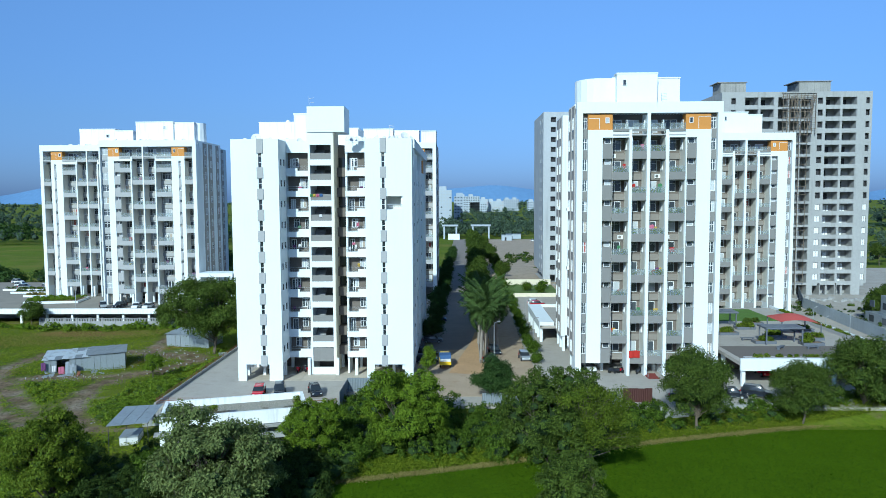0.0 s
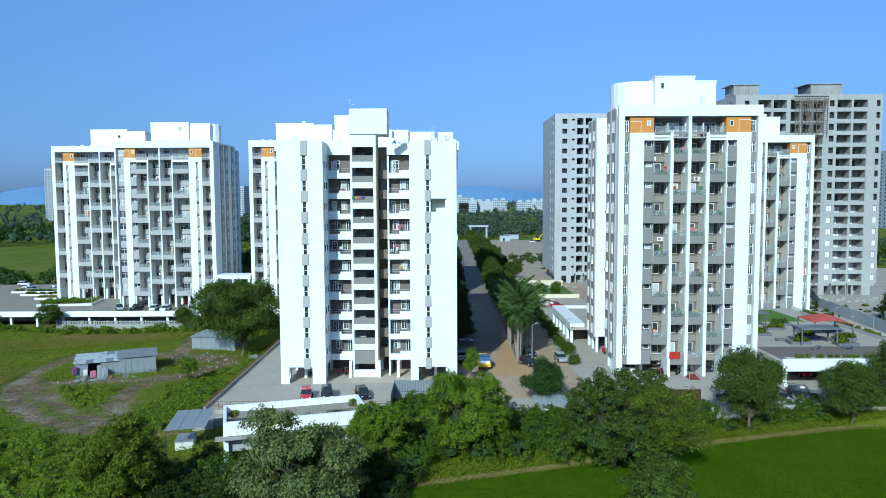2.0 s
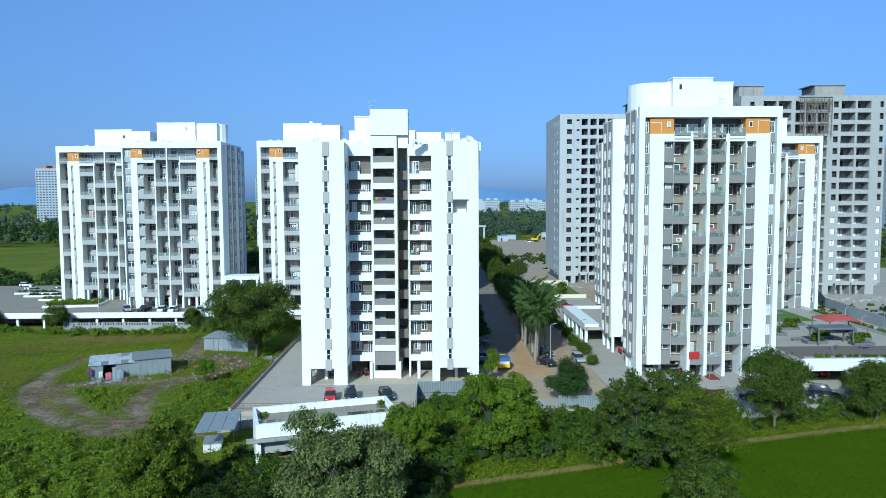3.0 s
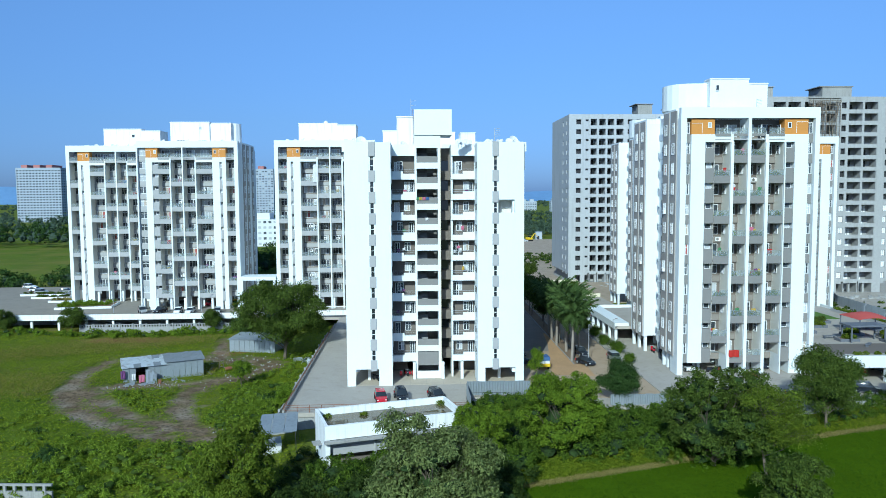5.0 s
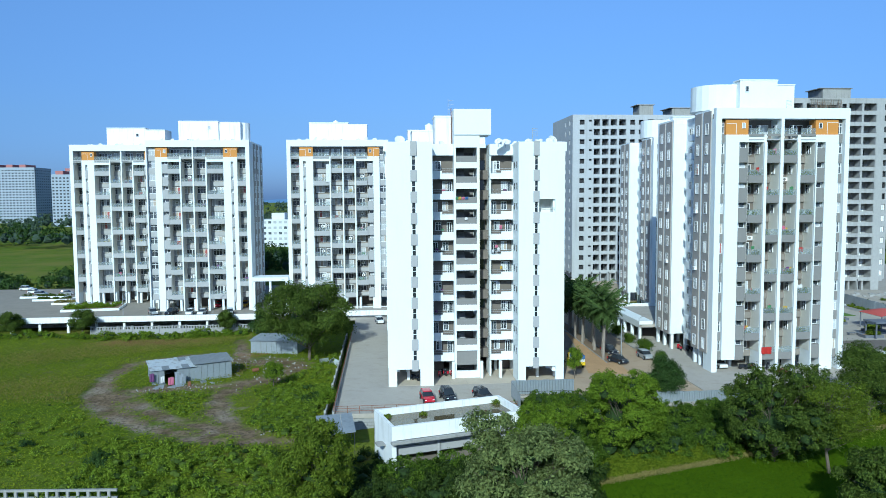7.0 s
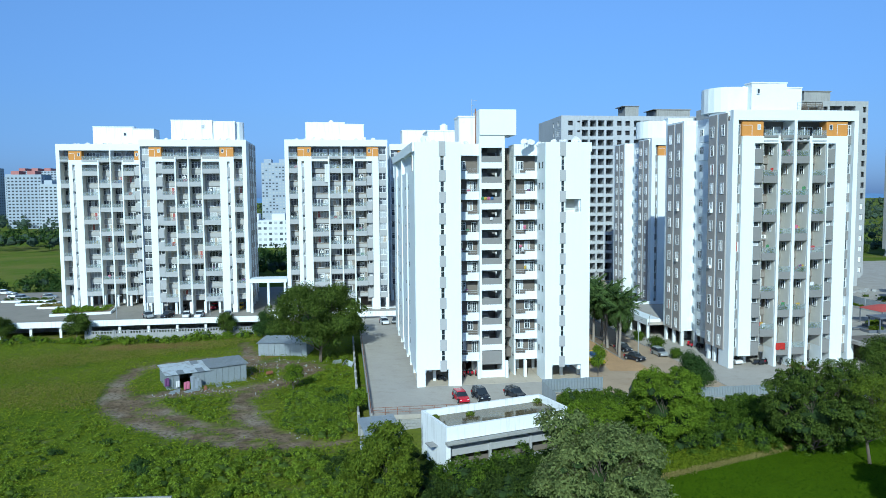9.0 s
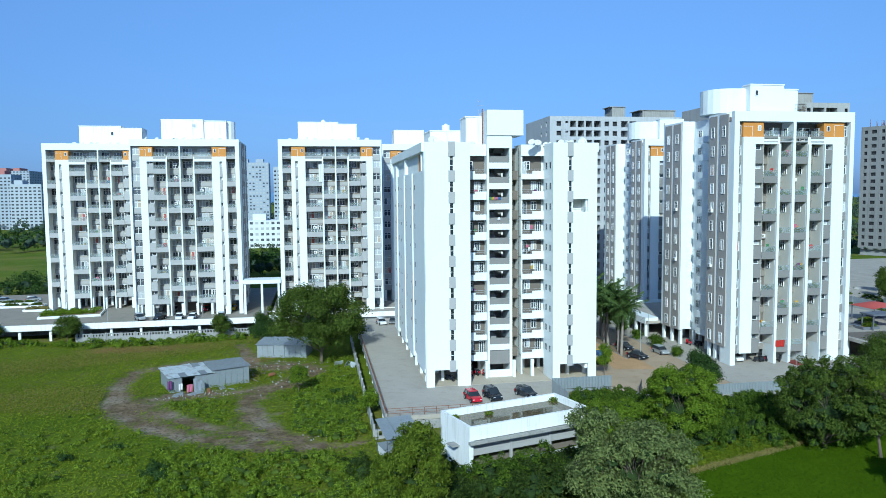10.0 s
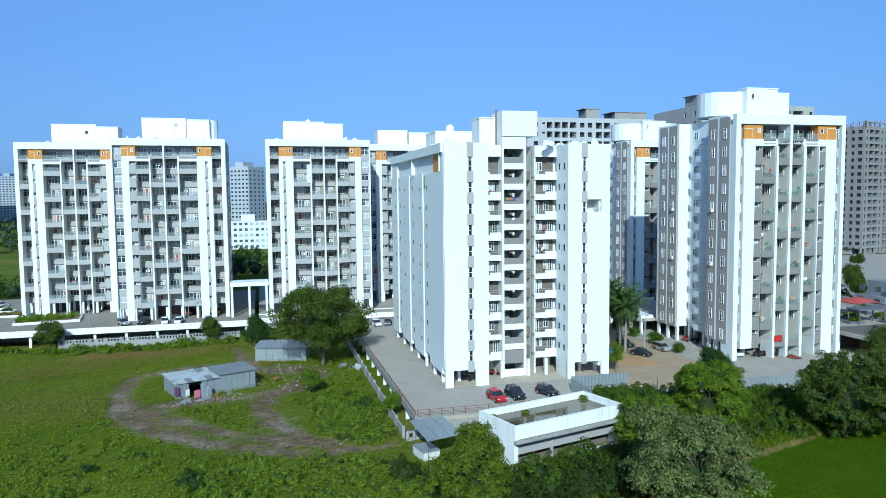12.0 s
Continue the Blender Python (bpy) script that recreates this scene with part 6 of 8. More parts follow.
woods("near_woods", -330, -112, 225, 236, 90, 51, (2.2, 4.2), mat=LEAF_DARK, size=0.45, per=260)
woods("near_woods", -108, -58, 248, 300, 46, 61, (3.4, 5.4), mat=LEAF_DARK, size=0.5, per=240)
woods("near_woods", -420, -118, 390, 470, 170, 58, (4.5, 8), mat=LEAF_DARK, size=0.8, per=120)
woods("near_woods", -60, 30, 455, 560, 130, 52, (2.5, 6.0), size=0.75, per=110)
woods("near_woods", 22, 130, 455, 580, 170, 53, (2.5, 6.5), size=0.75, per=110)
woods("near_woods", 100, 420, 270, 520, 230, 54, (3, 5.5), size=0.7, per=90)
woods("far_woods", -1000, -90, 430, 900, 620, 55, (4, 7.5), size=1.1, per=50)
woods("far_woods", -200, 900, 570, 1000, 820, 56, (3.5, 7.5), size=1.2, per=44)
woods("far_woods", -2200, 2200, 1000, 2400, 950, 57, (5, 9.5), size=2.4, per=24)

for x, y, q in ((86, 150, 0.7), (91, 156, 0.85), (97, 163, 0.8), (104, 171, 0.9), (141, 207, 0.8), (156, 269, 1.1), (163, 262, 0.9)):
    tree("avenue", "young green tree beside the building site", x, y, -0.1, 37 * x, q, "site trees")
rng = random.Random(5)
for i in range(10):
    x, y = rng.uniform(11.6, 14.6), 215 + 14 * i + rng.uniform(-4, 4)
    tree("avenue", "young roadside tree beside the dusty yard", x, y, 0, rng.uniform(0, 360), rng.uniform(0.5, 0.9), "yard trees")
row = [(rng.uniform(21, 44), rng.gauss(300, 16), rng.uniform(0.8, 1.9)) for _ in range(90)] + [(rng.uniform(76, 100), rng.gauss(158, 7), rng.uniform(0.5, 1.2)) for _ in range(50)] + [(rng.uniform(84, 130), rng.gauss(148, 4), rng.uniform(0.5, 1.3)) for _ in range(50)]
thicket("yard_scrub", "patches of green scrub in the building yards", row, LEAF, 22000, 0.18, 36)

# ---- vehicles ----
def car(kind, colour, x, y, z, turn, label, long=4.0):
    """A parked car: painted body and roof, glass cabin, four wheels, lamps. It faces -y before the turn."""
    T = thing("car", label, "car", pose(x, y, z, 0, 0, turn), "parked cars")
    L, w = long / 2, 0.86
    suv = kind == "suv"
    h0, h1, h2 = (0.32, 1.0, 1.72) if suv else (0.24, 0.88, 1.48)
    def hull():
        m = Mesh()
        prof = [(-L, h0 + 0.1), (-L + 0.06, h1 - 0.2), (-L + 0.25, h1 - 0.08), (-L + 1.05, h1), (L - 0.5, h1 + 0.06), (L - 0.05, h1 - 0.02), (L, h0 + 0.2), (L - 0.1, h0), (-L + 0.15, h0)]
        n = len(prof)
        v = []
        for s, q in ((-1, 0.9), (-1, 1.0), (1, 1.0), (1, 0.9)):
            for yy, zz in prof:
                c = w * (q if abs(s) == 1 and q < 1 else 1.0)
                v.append((s * (c - (0.10 if abs(yy) > L - 0.3 else 0)), yy * (0.985 if q < 1 else 1), zz))
        f = [tuple(range(n)), tuple(reversed(range(3 * n, 4 * n)))]
        for a in range(3):
            f += [(a * n + i, a * n + n + i, a * n + n + (i + 1) % n, a * n + (i + 1) % n) for i in range(n)]
        return m.add(v, f)
    def cabin(k0, k1, s, z0, z1):
        a = [(-w * 0.96, -L + 0.95), (w * 0.96, -L + 0.95), (w * 0.96, L - (0.18 if kind != "sedan" else 0.75)), (-w * 0.96, L - (0.18 if kind != "sedan" else 0.75))]
        b = [(-w * 0.76, -L + 1.65), (w * 0.76, -L + 1.65), (w * 0.76, L - (0.42 if kind != "sedan" else 1.25)), (-w * 0.76, L - (0.42 if kind != "sedan" else 1.25))]
        lo = [(p[0] + (q[0] - p[0]) * k0, p[1] + (q[1] - p[1]) * k0, z0) for p, q in zip(a, b)]
        hi = [(p[0] + (q[0] - p[0]) * k1, p[1] + (q[1] - p[1]) * k1, z1) for p, q in zip(a, b)]
        return Mesh().add(lo + hi, [(3, 2, 1, 0), (4, 5, 6, 7), (0, 1, 5, 4), (1, 2, 6, 5), (2, 3, 7, 6), (3, 0, 4, 7)])
    key = (kind, round(long, 1))
    T.scale = (0.90, 0.90, 0.92)
    b = child("body", shared(("hull", colour) + key, hull, "body", PAINT[colour]), T, Matrix())
    g = child("cabin_glass", shared(("glass",) + key, lambda: cabin(0, 0.93, 1, h1 - 0.04, h2 - 0.06), "cabin_glass", CAR_GLASS), T, Matrix())
    r = child("roof", shared(("croof", colour) + key, lambda: cabin(0.90, 1.0, 1, h2 - 0.10, h2), "roof", PAINT[colour]), T, Matrix())
    for o, soft in ((b, 0.13), (g, 0.1), (r, 0.045)):
        q = o.modifiers.new("rounded_edges", "BEVEL")
        q.width, q.segments, q.limit_method = soft, 3, "NONE"
        for face in o.data.polygons:
            face.use_smooth = True
    def wheel():
        m = Mesh()
        return m.tube((-0.1, 0, 0), (0.1, 0, 0), 0.31, n=14)
    for sx in (-1, 1):
        for sy in (-L + 0.78, L - 0.72):
            q = child("wheel", shared("wheel", wheel, "wheel", TYRE), T, pose(sx * (w - 0.09), sy, 0.31))
            child("rim", shared("rim", lambda: Mesh().tube((-0.106, 0, 0), (0.106, 0, 0), 0.19, n=10), "rim", STEEL), q, Matrix())
        child("headlight", shared("hl", lambda: Mesh().box(-0.14, 0.14, 0.0, 0.12, -0.06, 0.06), "headlight", LAMP_GLASS), T, pose(sx * 0.56, -L + 0.04, h1 - 0.28))
        child("tail_light", shared("tl", lambda: Mesh().box(-0.12, 0.12, -0.1, 0.03, -0.15, 0.15), "tail_light", TAIL), T, pose(sx * 0.66, L - 0.02, h1 - 0.2))
    return T


car("hatch", "red", -26.5, 93.5, 0, 8, "bright red hatchback parked on the deck")
car("suv", "black", -23.8, 93.7, 0, 12, "black compact car parked beside a red one")
car("hatch", "black", -19.1, 93.9, 0, 20, "dark hatchback parked on the deck")
car("hatch", "white", 19.7, 107.4, 0, 4, "white car parked under the eastern tower")
car("hatch", "silver", 10.6, 114.5, 0, 5, "silver hatchback parked beside the avenue")
car("hatch", "black", 6.0, 118.8, 0, 15, "dark car parked under the avenue palms")
car("sedan", "black", 5.2, 111.8, 0, 25, "black car parked at the end of the avenue strip")
car("sedan", "blue", 29.0, 91.6, 0, 60, "dark car parked beneath a tree in the yard")
car("sedan", "black", 35.6, 92.6, 0, 70, "dark saloon parked behind the low yard wall")
car("suv", "black", 38.8, 93.0, 0, 65, "black car parked behind the low yard wall", 4.3)
car("suv", "white", 68.8, 130.5, 0, 250, "white car on the side road", 4.4)
car("sedan", "blue", 70.6, 123.5, 0, 215, "dark blue car on the side road")
car("suv", "white", 68.5, 108.5, 0, 190, "white car on the side road")
car("hatch", "white", -33.2, 152.8, 0, 10, "white car on the deck before a white parapet")
car("hatch", "grey", -30.6, 153.4, 0, -14, "dark grey car on the deck before a white parapet")
for i, (c, k, x, t) in enumerate((("silver", "suv", -85.2, 30), ("black", "suv", -81.0, -20), ("white", "hatch", -76.8, 5), ("white", "hatch", -73.9, -5), ("silver", "hatch", -67.6, 10))):
    car(k, c, x, 169.6 - 0.3 * i, 0, t, c + " car parked on the western deck")
for i, (c, x, y, t) in enumerate((("silver", -127, 207, 80), ("white", -131, 212, 95), ("white", -137, 220, 85), ("silver", -120.5, 208, 100), ("white", -143, 206, 90), ("red", -72.6, 180.5, 0), ("yellow", -66.4, 180.0, 0), ("grey", -80, 181, 0))):
    car("hatch", c, x, y, 0, t, c + " car on the western deck")
for i, (c, x, y) in enumerate((("red", 19.0, 171.0), ("red", 18.4, 161.5), ("white", 18.6, 174.0), ("silver", 18.6, 154.5))):
    car("hatch", c, x, y, 0, 84, c + " car in a bay beside the avenue")
for i, (c, x, y) in enumerate((("black", -5.2, 118), ("black", -5.0, 112.5), ("grey", -4.6, 128), ("blue", -4.2, 150))):
    car("hatch", c, x, y, 0, 92, c + " car in the shade of the white tower")
for i, (c, x, y) in enumerate((("red", 44.5, 104.5), ("grey", 48.5, 104.2), ("red", 52, 104.8), ("black", 31.5, 108))):
    car("hatch", c, x, y, 0, 0, c + " car in the covered parking")

T = thing("delivery_truck", "small yellow truck with a blue tarpaulin over its load", "truck", pose(-2.1, 110.4, 0, 0, 0, 183))
b = Mesh().box(-0.85, 0.85, -2.1, -0.9, 0.45, 1.0)
b.add([(-0.85, -2.1, 1.0), (0.85, -2.1, 1.0), (0.85, -0.9, 1.0), (-0.85, -0.9, 1.0), (-0.75, -1.75, 1.85), (0.75, -1.75, 1.85), (0.75, -0.95, 1.85), (-0.75, -0.95, 1.85)], [(0, 1, 5, 4), (1, 2, 6, 5), (2, 3, 7, 6), (3, 0, 4, 7), (4, 5, 6, 7)])
b.made("cab", PAINT["yellow"], T)
Mesh().box(-0.72, 0.72, -1.98, -1.86, 1.15, 1.65).box(-0.87, -0.84, -1.6, -1.05, 1.1, 1.6).box(0.84, 0.87, -1.6, -1.05, 1.1, 1.6).made("cab_glass", CAR_GLASS, T)
Mesh().box(-0.88, 0.88, -0.85, 2.1, 0.55, 1.05).made("load_bed", PAINT["yellow"], T)
Mesh().box(-0.8, 0.8, -0.7, 2.0, 1.05, 1.9).made("load", CLOTH["white"], T)
Mesh().box(-0.86, 0.86, -0.1, 2.05, 1.5, 2.05).made("tarpaulin", CLOTH["blue"], T)
for sx in (-0.75, 0.75):
    for sy in (-1.5, 1.3):
        child("wheel", STORE["wheel"], T, pose(sx, sy, 0.31))


def scooter(x, y, turn, colour):
    T = thing("motor_scooter", "dark motor scooter parked on its stand", "scooter", pose(x, y, 0, 0, 0, turn), "scooters")
    for yy in (-0.6, 0.6):
        child("wheel", shared("swheel", lambda: Mesh().tube((-0.05, 0, 0), (0.05, 0, 0), 0.27, n=12), "wheel", TYRE), T, pose(0, yy, 0.27))
    child("body", shared(("sbody", colour), lambda: Mesh().box(-0.14, 0.14, -0.1, 0.75, 0.35, 0.72).box(-0.2, 0.2, -0.55, -0.45, 0.3, 0.95), "body", PAINT[colour]), T, Matrix())
    child("seat", shared("sseat", lambda: Mesh().box(-0.13, 0.13, 0.0, 0.75, 0.72, 0.82), "seat", TYRE), T, Matrix())
    child("handlebar", shared("sbar", lambda: Mesh().tube((-0.35, -0.45, 1.05), (0.35, -0.45, 1.05), 0.025, n=6).tube((0, -0.6, 0.3), (0, -0.45, 1.05), 0.03, n=6), "handlebar", STEEL), T, Matrix())


for i, (x, y) in enumerate(((-24.0, 106.0), (-23.2, 106.6), (-27.6, 104.0), (-22.6, 106.2), (23.0, 105.6), (23.7, 105.4), (24.3, 105.8), (26.6, 105.3), (19.4, 118), (18.8, 120), (20.1, 119))):
    scooter(x, y, 20 * i, "black" if i % 3 else "red")


# ---- water tank house ----
Z0 = -2.2
T = thing("tank_house", "low white building with an open flooded roof tank", "building", pose(-31.3, 73.1, 0, 0, 0, 16.5))
L, D = 15.3, 6.7
for n_, a in (("front_parapet", (0, L, 0, 0.35)), ("rear_parapet", (0, L, D - 0.35, D)), ("west_parapet", (0, 0.35, 0.35, D - 0.35)), ("east_parapet", (L - 0.35, L, 0.35, D - 0.35))):
    Mesh().box(*a, 1.75, 3.2).made(n_, WHITE_WORN, T, "white parapet with dark rain stains")
Mesh().box(0.35, L - 0.35, 0.35, D - 0.35, 1.6, 2.1).made("roof_slab", CONCRETE_OLD, T)
Mesh().box(0.36, L - 0.36, 0.36, D - 0.36, 2.1, 2.45).made("standing_water", WATER, T, "murky standing rain water")
Mesh().box(-0.15, L + 0.15, -0.55, 0.0, 1.45, 1.7).box(0.1, L, 0.15, 0.5, 1.2, 1.5).made("ledge", CONCRETE_OLD, T, "mossy concrete ledge")
Mesh().box(0, 0.5, 0.1, D, Z0 - 0.5, 1.75).made("west_wall", WHITE_WORN, T)
Mesh().box(0, L, D - 0.4, D, Z0 - 0.5, 1.75).made("rear_wall", WHITE_WORN, T)
Mesh().box(L - 0.4, L, 0.1, D, Z0 - 0.5, 1.75).made("east_wall", WHITE_WORN, T)
for i in range(3):
    x0 = 0.55 + i * 5.0
    block(T, Matrix(), "shutter", 4.75, 0.08, 1.55, x0 + 2.35, 0.7, -0.15, GREY_PALE)
    block(T, Matrix(), "pillar", 0.28, 0.3, 3.6, x0 + 4.85, 0.5, Z0 - 0.3, GREY_PALE)
    block(T, Matrix(), "low_panel", 4.75, 0.08, 0.9, x0 + 2.35, 0.75, Z0, GREY_PALE)
Mesh().box(0.5, L - 0.4, 2.0, 2.1, Z0, 1.6).made("inner_wall", TAUPE, T)
Mesh().box(-0.9, 0.0, 2.2, 3.6, 0.55, 0.65).made("window_hood", CONCRETE_OLD, T)
for i, (x, y, r) in enumerate(((1.2, 5.6, 0.5), (5.2, 5.0, 0.45), (14.6, 6.0, 0.6), (1.6, 1.0, 0.5))):
    v, _ = leaves([(0, 0, 0)], [r], 260, 0.09, 60 + i, flat=0.4)
    o = tagged(new("weed_clump", quads_data("weed_clump", v + np.array([0, 0, 0.1]), LEAF_YELLOW)), "clump of weeds growing in the roof tank", "weeds")
    o.matrix_world = pose(-31.3, 73.1, 2.45, 0, 0, 16.5) @ pose(x, y, 0)

T = thing("lean_to", "grey sheet roof on thin posts beside the deck wall", "shelter")
m = Mesh()
for i in range(3):
    a, b = i / 3, (i + 0.96) / 3
    p = [(-39.4 + 4.2 * a, 78.0 + 1.4 * a, 0.75), (-39.4 + 4.2 * b, 78.0 + 1.4 * b, 0.75), (-40.1 + 4.2 * b, 84.3 + 0.9 * b, 1.15), (-40.1 + 4.2 * a, 84.3 + 0.9 * a, 1.15)]
    Mesh().add(p + [(q[0], q[1], q[2] + 0.06) for q in p], [(3, 2, 1, 0), (4, 5, 6, 7), (0, 1, 5, 4), (1, 2, 6, 5), (2, 3, 7, 6), (3, 0, 4, 7)]).made("roof_sheet", SHEET, T)
for x, y in ((-39.3, 78.3), (-35.4, 79.6), (-39.9, 84.0), (-36.0, 84.8)):
    Mesh().tube((x, y, -3.2), (x, y, 0.8), 0.035, n=6).made("post", STEEL_DARK, T)
T = thing("generator_cabin", "white cabin with a blue top under a sheet roof", "cabin", pose(-38.6, 82.4, -3.0, 0, 0, 12))
Mesh().box(-1.0, 1.0, -1.5, 1.5, 0.1, 1.5).made("body", CLOTH["white"], T)
Mesh().box(-1.05, 1.05, -1.55, 1.55, 1.5, 1.62).made("top", SHEET, T)


# ---- sheds in the field ----
def shed(label, x, y, turn, units, h, patches, seed):
    """Tin shed: wall sheets standing side by side, roof sheets with lifted corners, loose ballast on top."""
    rng2 = random.Random(seed)
    T = thing("tin_shed", label, "shed", pose(x, y, -3.15, 0, 0, turn))
    u = 0.0
    for w, d, hh, mat in units:
        n = max(2, round(w / 1.0))
        cut = [0.0] + [(i + rng2.uniform(-0.25, 0.25)) / n for i in range(1, n)] + [1.0]
        for i in range(n):
            if not (patches and u == 0 and i in (2, 3)):  # the open doorway
                block(T, Matrix(), "wall_sheet", w / n - 0.03, 0.05, hh + rng2.uniform(-0.06, 0.06), u + w * (i + 0.5) / n, rng2.uniform(-0.03, 0.03), 0, mat)
            block(T, Matrix(), "wall_sheet", w / n - 0.03, 0.05, hh + 0.3, u + w * (i + 0.5) / n, d, 0, mat)
        for s in (u + 0.03, u + w - 0.06):
            for j in range(max(2, round(d / 1.2))):
                k = d / max(2, round(d / 1.2))
                block(T, pose(s, k * (j + 0.5), 0, 0, 0, 90), "wall_sheet", k - 0.03, 0.05, hh + 0.1, 0, 0, 0, mat)
        for i in range(n):
            for j in range(3):
                x0, x1 = u - 0.3 + (w + 0.5) * cut[i], u - 0.3 + (w + 0.5) * cut[i + 1] + 0.06
                y0, y1 = -0.3 + (d + 0.6) * j / 3, -0.3 + (d + 0.6) * (j + 1) / 3 + 0.1
                z0, z1 = hh + 0.05 + 0.35 * j / 3, hh + 0.05 + 0.35 * (j + 1) / 3 + 0.03
                e = rng2.uniform(0, 0.12)
                p = [(x0, y0, z0 + e), (x1, y0, z0 + 0.02), (x1, y1, z1 + e), (x0, y1, z1)]
                Mesh().add(p + [(a, b2, c + 0.03) for a, b2, c in p], [(3, 2, 1, 0), (4, 5, 6, 7), (0, 1, 5, 4), (1, 2, 6, 5), (2, 3, 7, 6), (3, 0, 4, 7)]).made("roof_sheet", (rng2.choice((SHEET_PALE, SHEET_PALE, SHEET_PALE, SHEET_DARK)) if u == 0 else SHEET_DARK) if patches else SHEET, T)
        u += w
    return T


SHEET_PALE = material("bright_zinc_sheet", (0.50, 0.54, 0.57), 0.5, metal=0.2, vary=0.15, dirt=0.95, dirt_color=(0.15, 0.115, 0.095), scale=2.2)
SHEET_DARK = material("dull_zinc_sheet", (0.22, 0.24, 0.26), 0.6, metal=0.2, vary=0.15, streak=0.4, dirt_color=(0.13, 0.12, 0.11))
shed("patched blue-grey tin shed standing on bare earth", -69.0, 116.8, 23, [(6.6, 6.2, 2.4, SHEET_BLUE), (5.8, 4.8, 2.75, SHEET_BLUE)], 2.3, True, 4)
shed("grey tin shed under a shade tree", -57.7, 139.6, -12.5, [(9.3, 5.2, 2.5, SHEET)], 2.6, False, 5)
T = thing("leaning_sheets", "dark metal sheets leaning against the tin shed", "sheets", pose(-65.4, 116.6, -3.1, 0, 0, 18))
for i in range(4):
    Mesh().add([(i * 0.35, 0, 0), (i * 0.35 + 0.6, 0.1, 0), (i * 0.35 + 0.6, 0.7, 2.1 - 0.2 * i), (i * 0.35, 0.6, 2.1 - 0.2 * i), (i * 0.35, 0.05, 0), (i * 0.35 + 0.6, 0.15, 0), (i * 0.35 + 0.6, 0.75, 2.1 - 0.2 * i), (i * 0.35, 0.65, 2.1 - 0.2 * i)],
               [(3, 2, 1, 0), (4, 5, 6, 7), (0, 1, 5, 4), (1, 2, 6, 5), (2, 3, 7, 6), (3, 0, 4, 7)]).made("sheet", SHEET_DARK if i % 2 else SHEET, T)


def cloth(label, x, y, z, w, h, colour, turn=0, name="hanging_cloth", group="laundry"):
    """A hanging cloth with folds."""
    m = Mesh()
    n = 6
    vs = []
    for j in range(3):
        for i in range(n + 1):
            vs.append((w * (i / n - 0.5), 0.05 * math.sin(i * 2.1 + j) * (0.4 + 0.5 * j), -h * j / 2 - 0.04 * math.sin(i * 1.3)))
    m.add(vs, [(j * (n + 1) + i, j * (n + 1) + i + 1, (j + 1) * (n + 1) + i + 1, (j + 1) * (n + 1) + i) for j in range(2) for i in range(n)])
    o = m.made(name, CLOTH[colour])
    o.matrix_basis = pose(x, y, z, 0, 0, turn)
    md = o.modifiers.new("thickness", "SOLIDIFY")
    md.thickness = 0.02
    return tagged(o, label, "cloth", group)


cloth("pink cloth hung out on the shed", -66.0, 116.6, -1.7, 0.9, 1.2, "pink", 20)
cloth("violet cloth hung out on the shed", -68.9, 116.4, -1.0, 0.7, 1.3, "violet", 20)
cloth("white cloth hung out on the shed", -67.4, 116.9, -1.6, 0.6, 1.0, "white", 20)

# rubble and litter
rng = random.Random(21)


def rubble(label, spots, mat, seed):
    m, r2_ = Mesh(), random.Random(seed)
    for x, y, s in spots:
        a = r2_.uniform(0, 3)
        z = float(land(x, y))
        c, q = math.cos(a) * s, math.sin(a) * s
        t = s * r2_.uniform(0.2, 0.9)
        m.add([(x - c, y - q, z - 0.1), (x + q, y - c, z - 0.1), (x + c, y + q, z - 0.1), (x - q, y + c, z - 0.1), (x - c * 0.7, y - q * 0.7, z + t), (x + q * 0.6, y - c * 0.6, z + t * 0.8), (x + c * 0.7, y + q * 0.7, z + t), (x - q * 0.6, y + c * 0.6, z + t * 0.7)],
              [(4, 5, 6, 7), (0, 1, 5, 4), (1, 2, 6, 5), (2, 3, 7, 6), (3, 0, 4, 7)])
    return tagged(m.made("rubble", mat), label, "rubble", kind="stuff")


rubble("pale rubble and litter round the sheds", [(rng.gauss(-54, 5), rng.gauss(133, 5), rng.uniform(0.05, 0.14) * rng.random() + 0.03) for _ in range(90)] + [(rng.gauss(-64, 4), rng.gauss(115.0, 1.6), rng.uniform(0.03, 0.13)) for _ in range(70)] + [(rng.gauss(-63, 5), rng.gauss(128, 2), rng.uniform(0.04, 0.16)) for _ in range(50)], CONCRETE, 2)
rubble("grey stones and clods beside the tracks", [(rng.gauss(-45.8, 1.3), rng.gauss(93.7, 1.4), rng.uniform(0.06, 0.2)) for _ in range(110)] + [(rng.gauss(-56, 6), rng.gauss(127, 6), rng.uniform(0.06, 0.22)) for _ in range(120)], CONCRETE_OLD, 3)

# ---- walls, fences and posts ----
T = thing("boundary_wall", "low concrete wall along the deck with a square-holed end", "wall")
for i in range(13):
    block(T, pose(-39.75, 91.5 + i * 4.6, 0, 0, 0, 90), "wall_panel", 4.5, 0.2, 2.0, 0, 0, -3.3, CONCRETE)
    block(T, pose(-39.75, 89.3 + i * 4.6, 0, 0, 0, 90), "post", 0.3, 0.32, 2.3, 0, -0.05, -3.3, CONCRETE)
Mesh().box(-39.8, -37.2, 88.0, 88.25, -3.4, -2.1).box(-39.8, -39.4, 88.0, 88.25, -2.1, -1.5).box(-38.95, -38.5, 88.0, 88.25, -2.1, -1.5).box(-38.05, -37.2, 88.0, 88.25, -2.1, -1.5).box(-39.8, -37.2, 88.0, 88.25, -1.5, -1.3).made("pierced_end", CONCRETE, T)
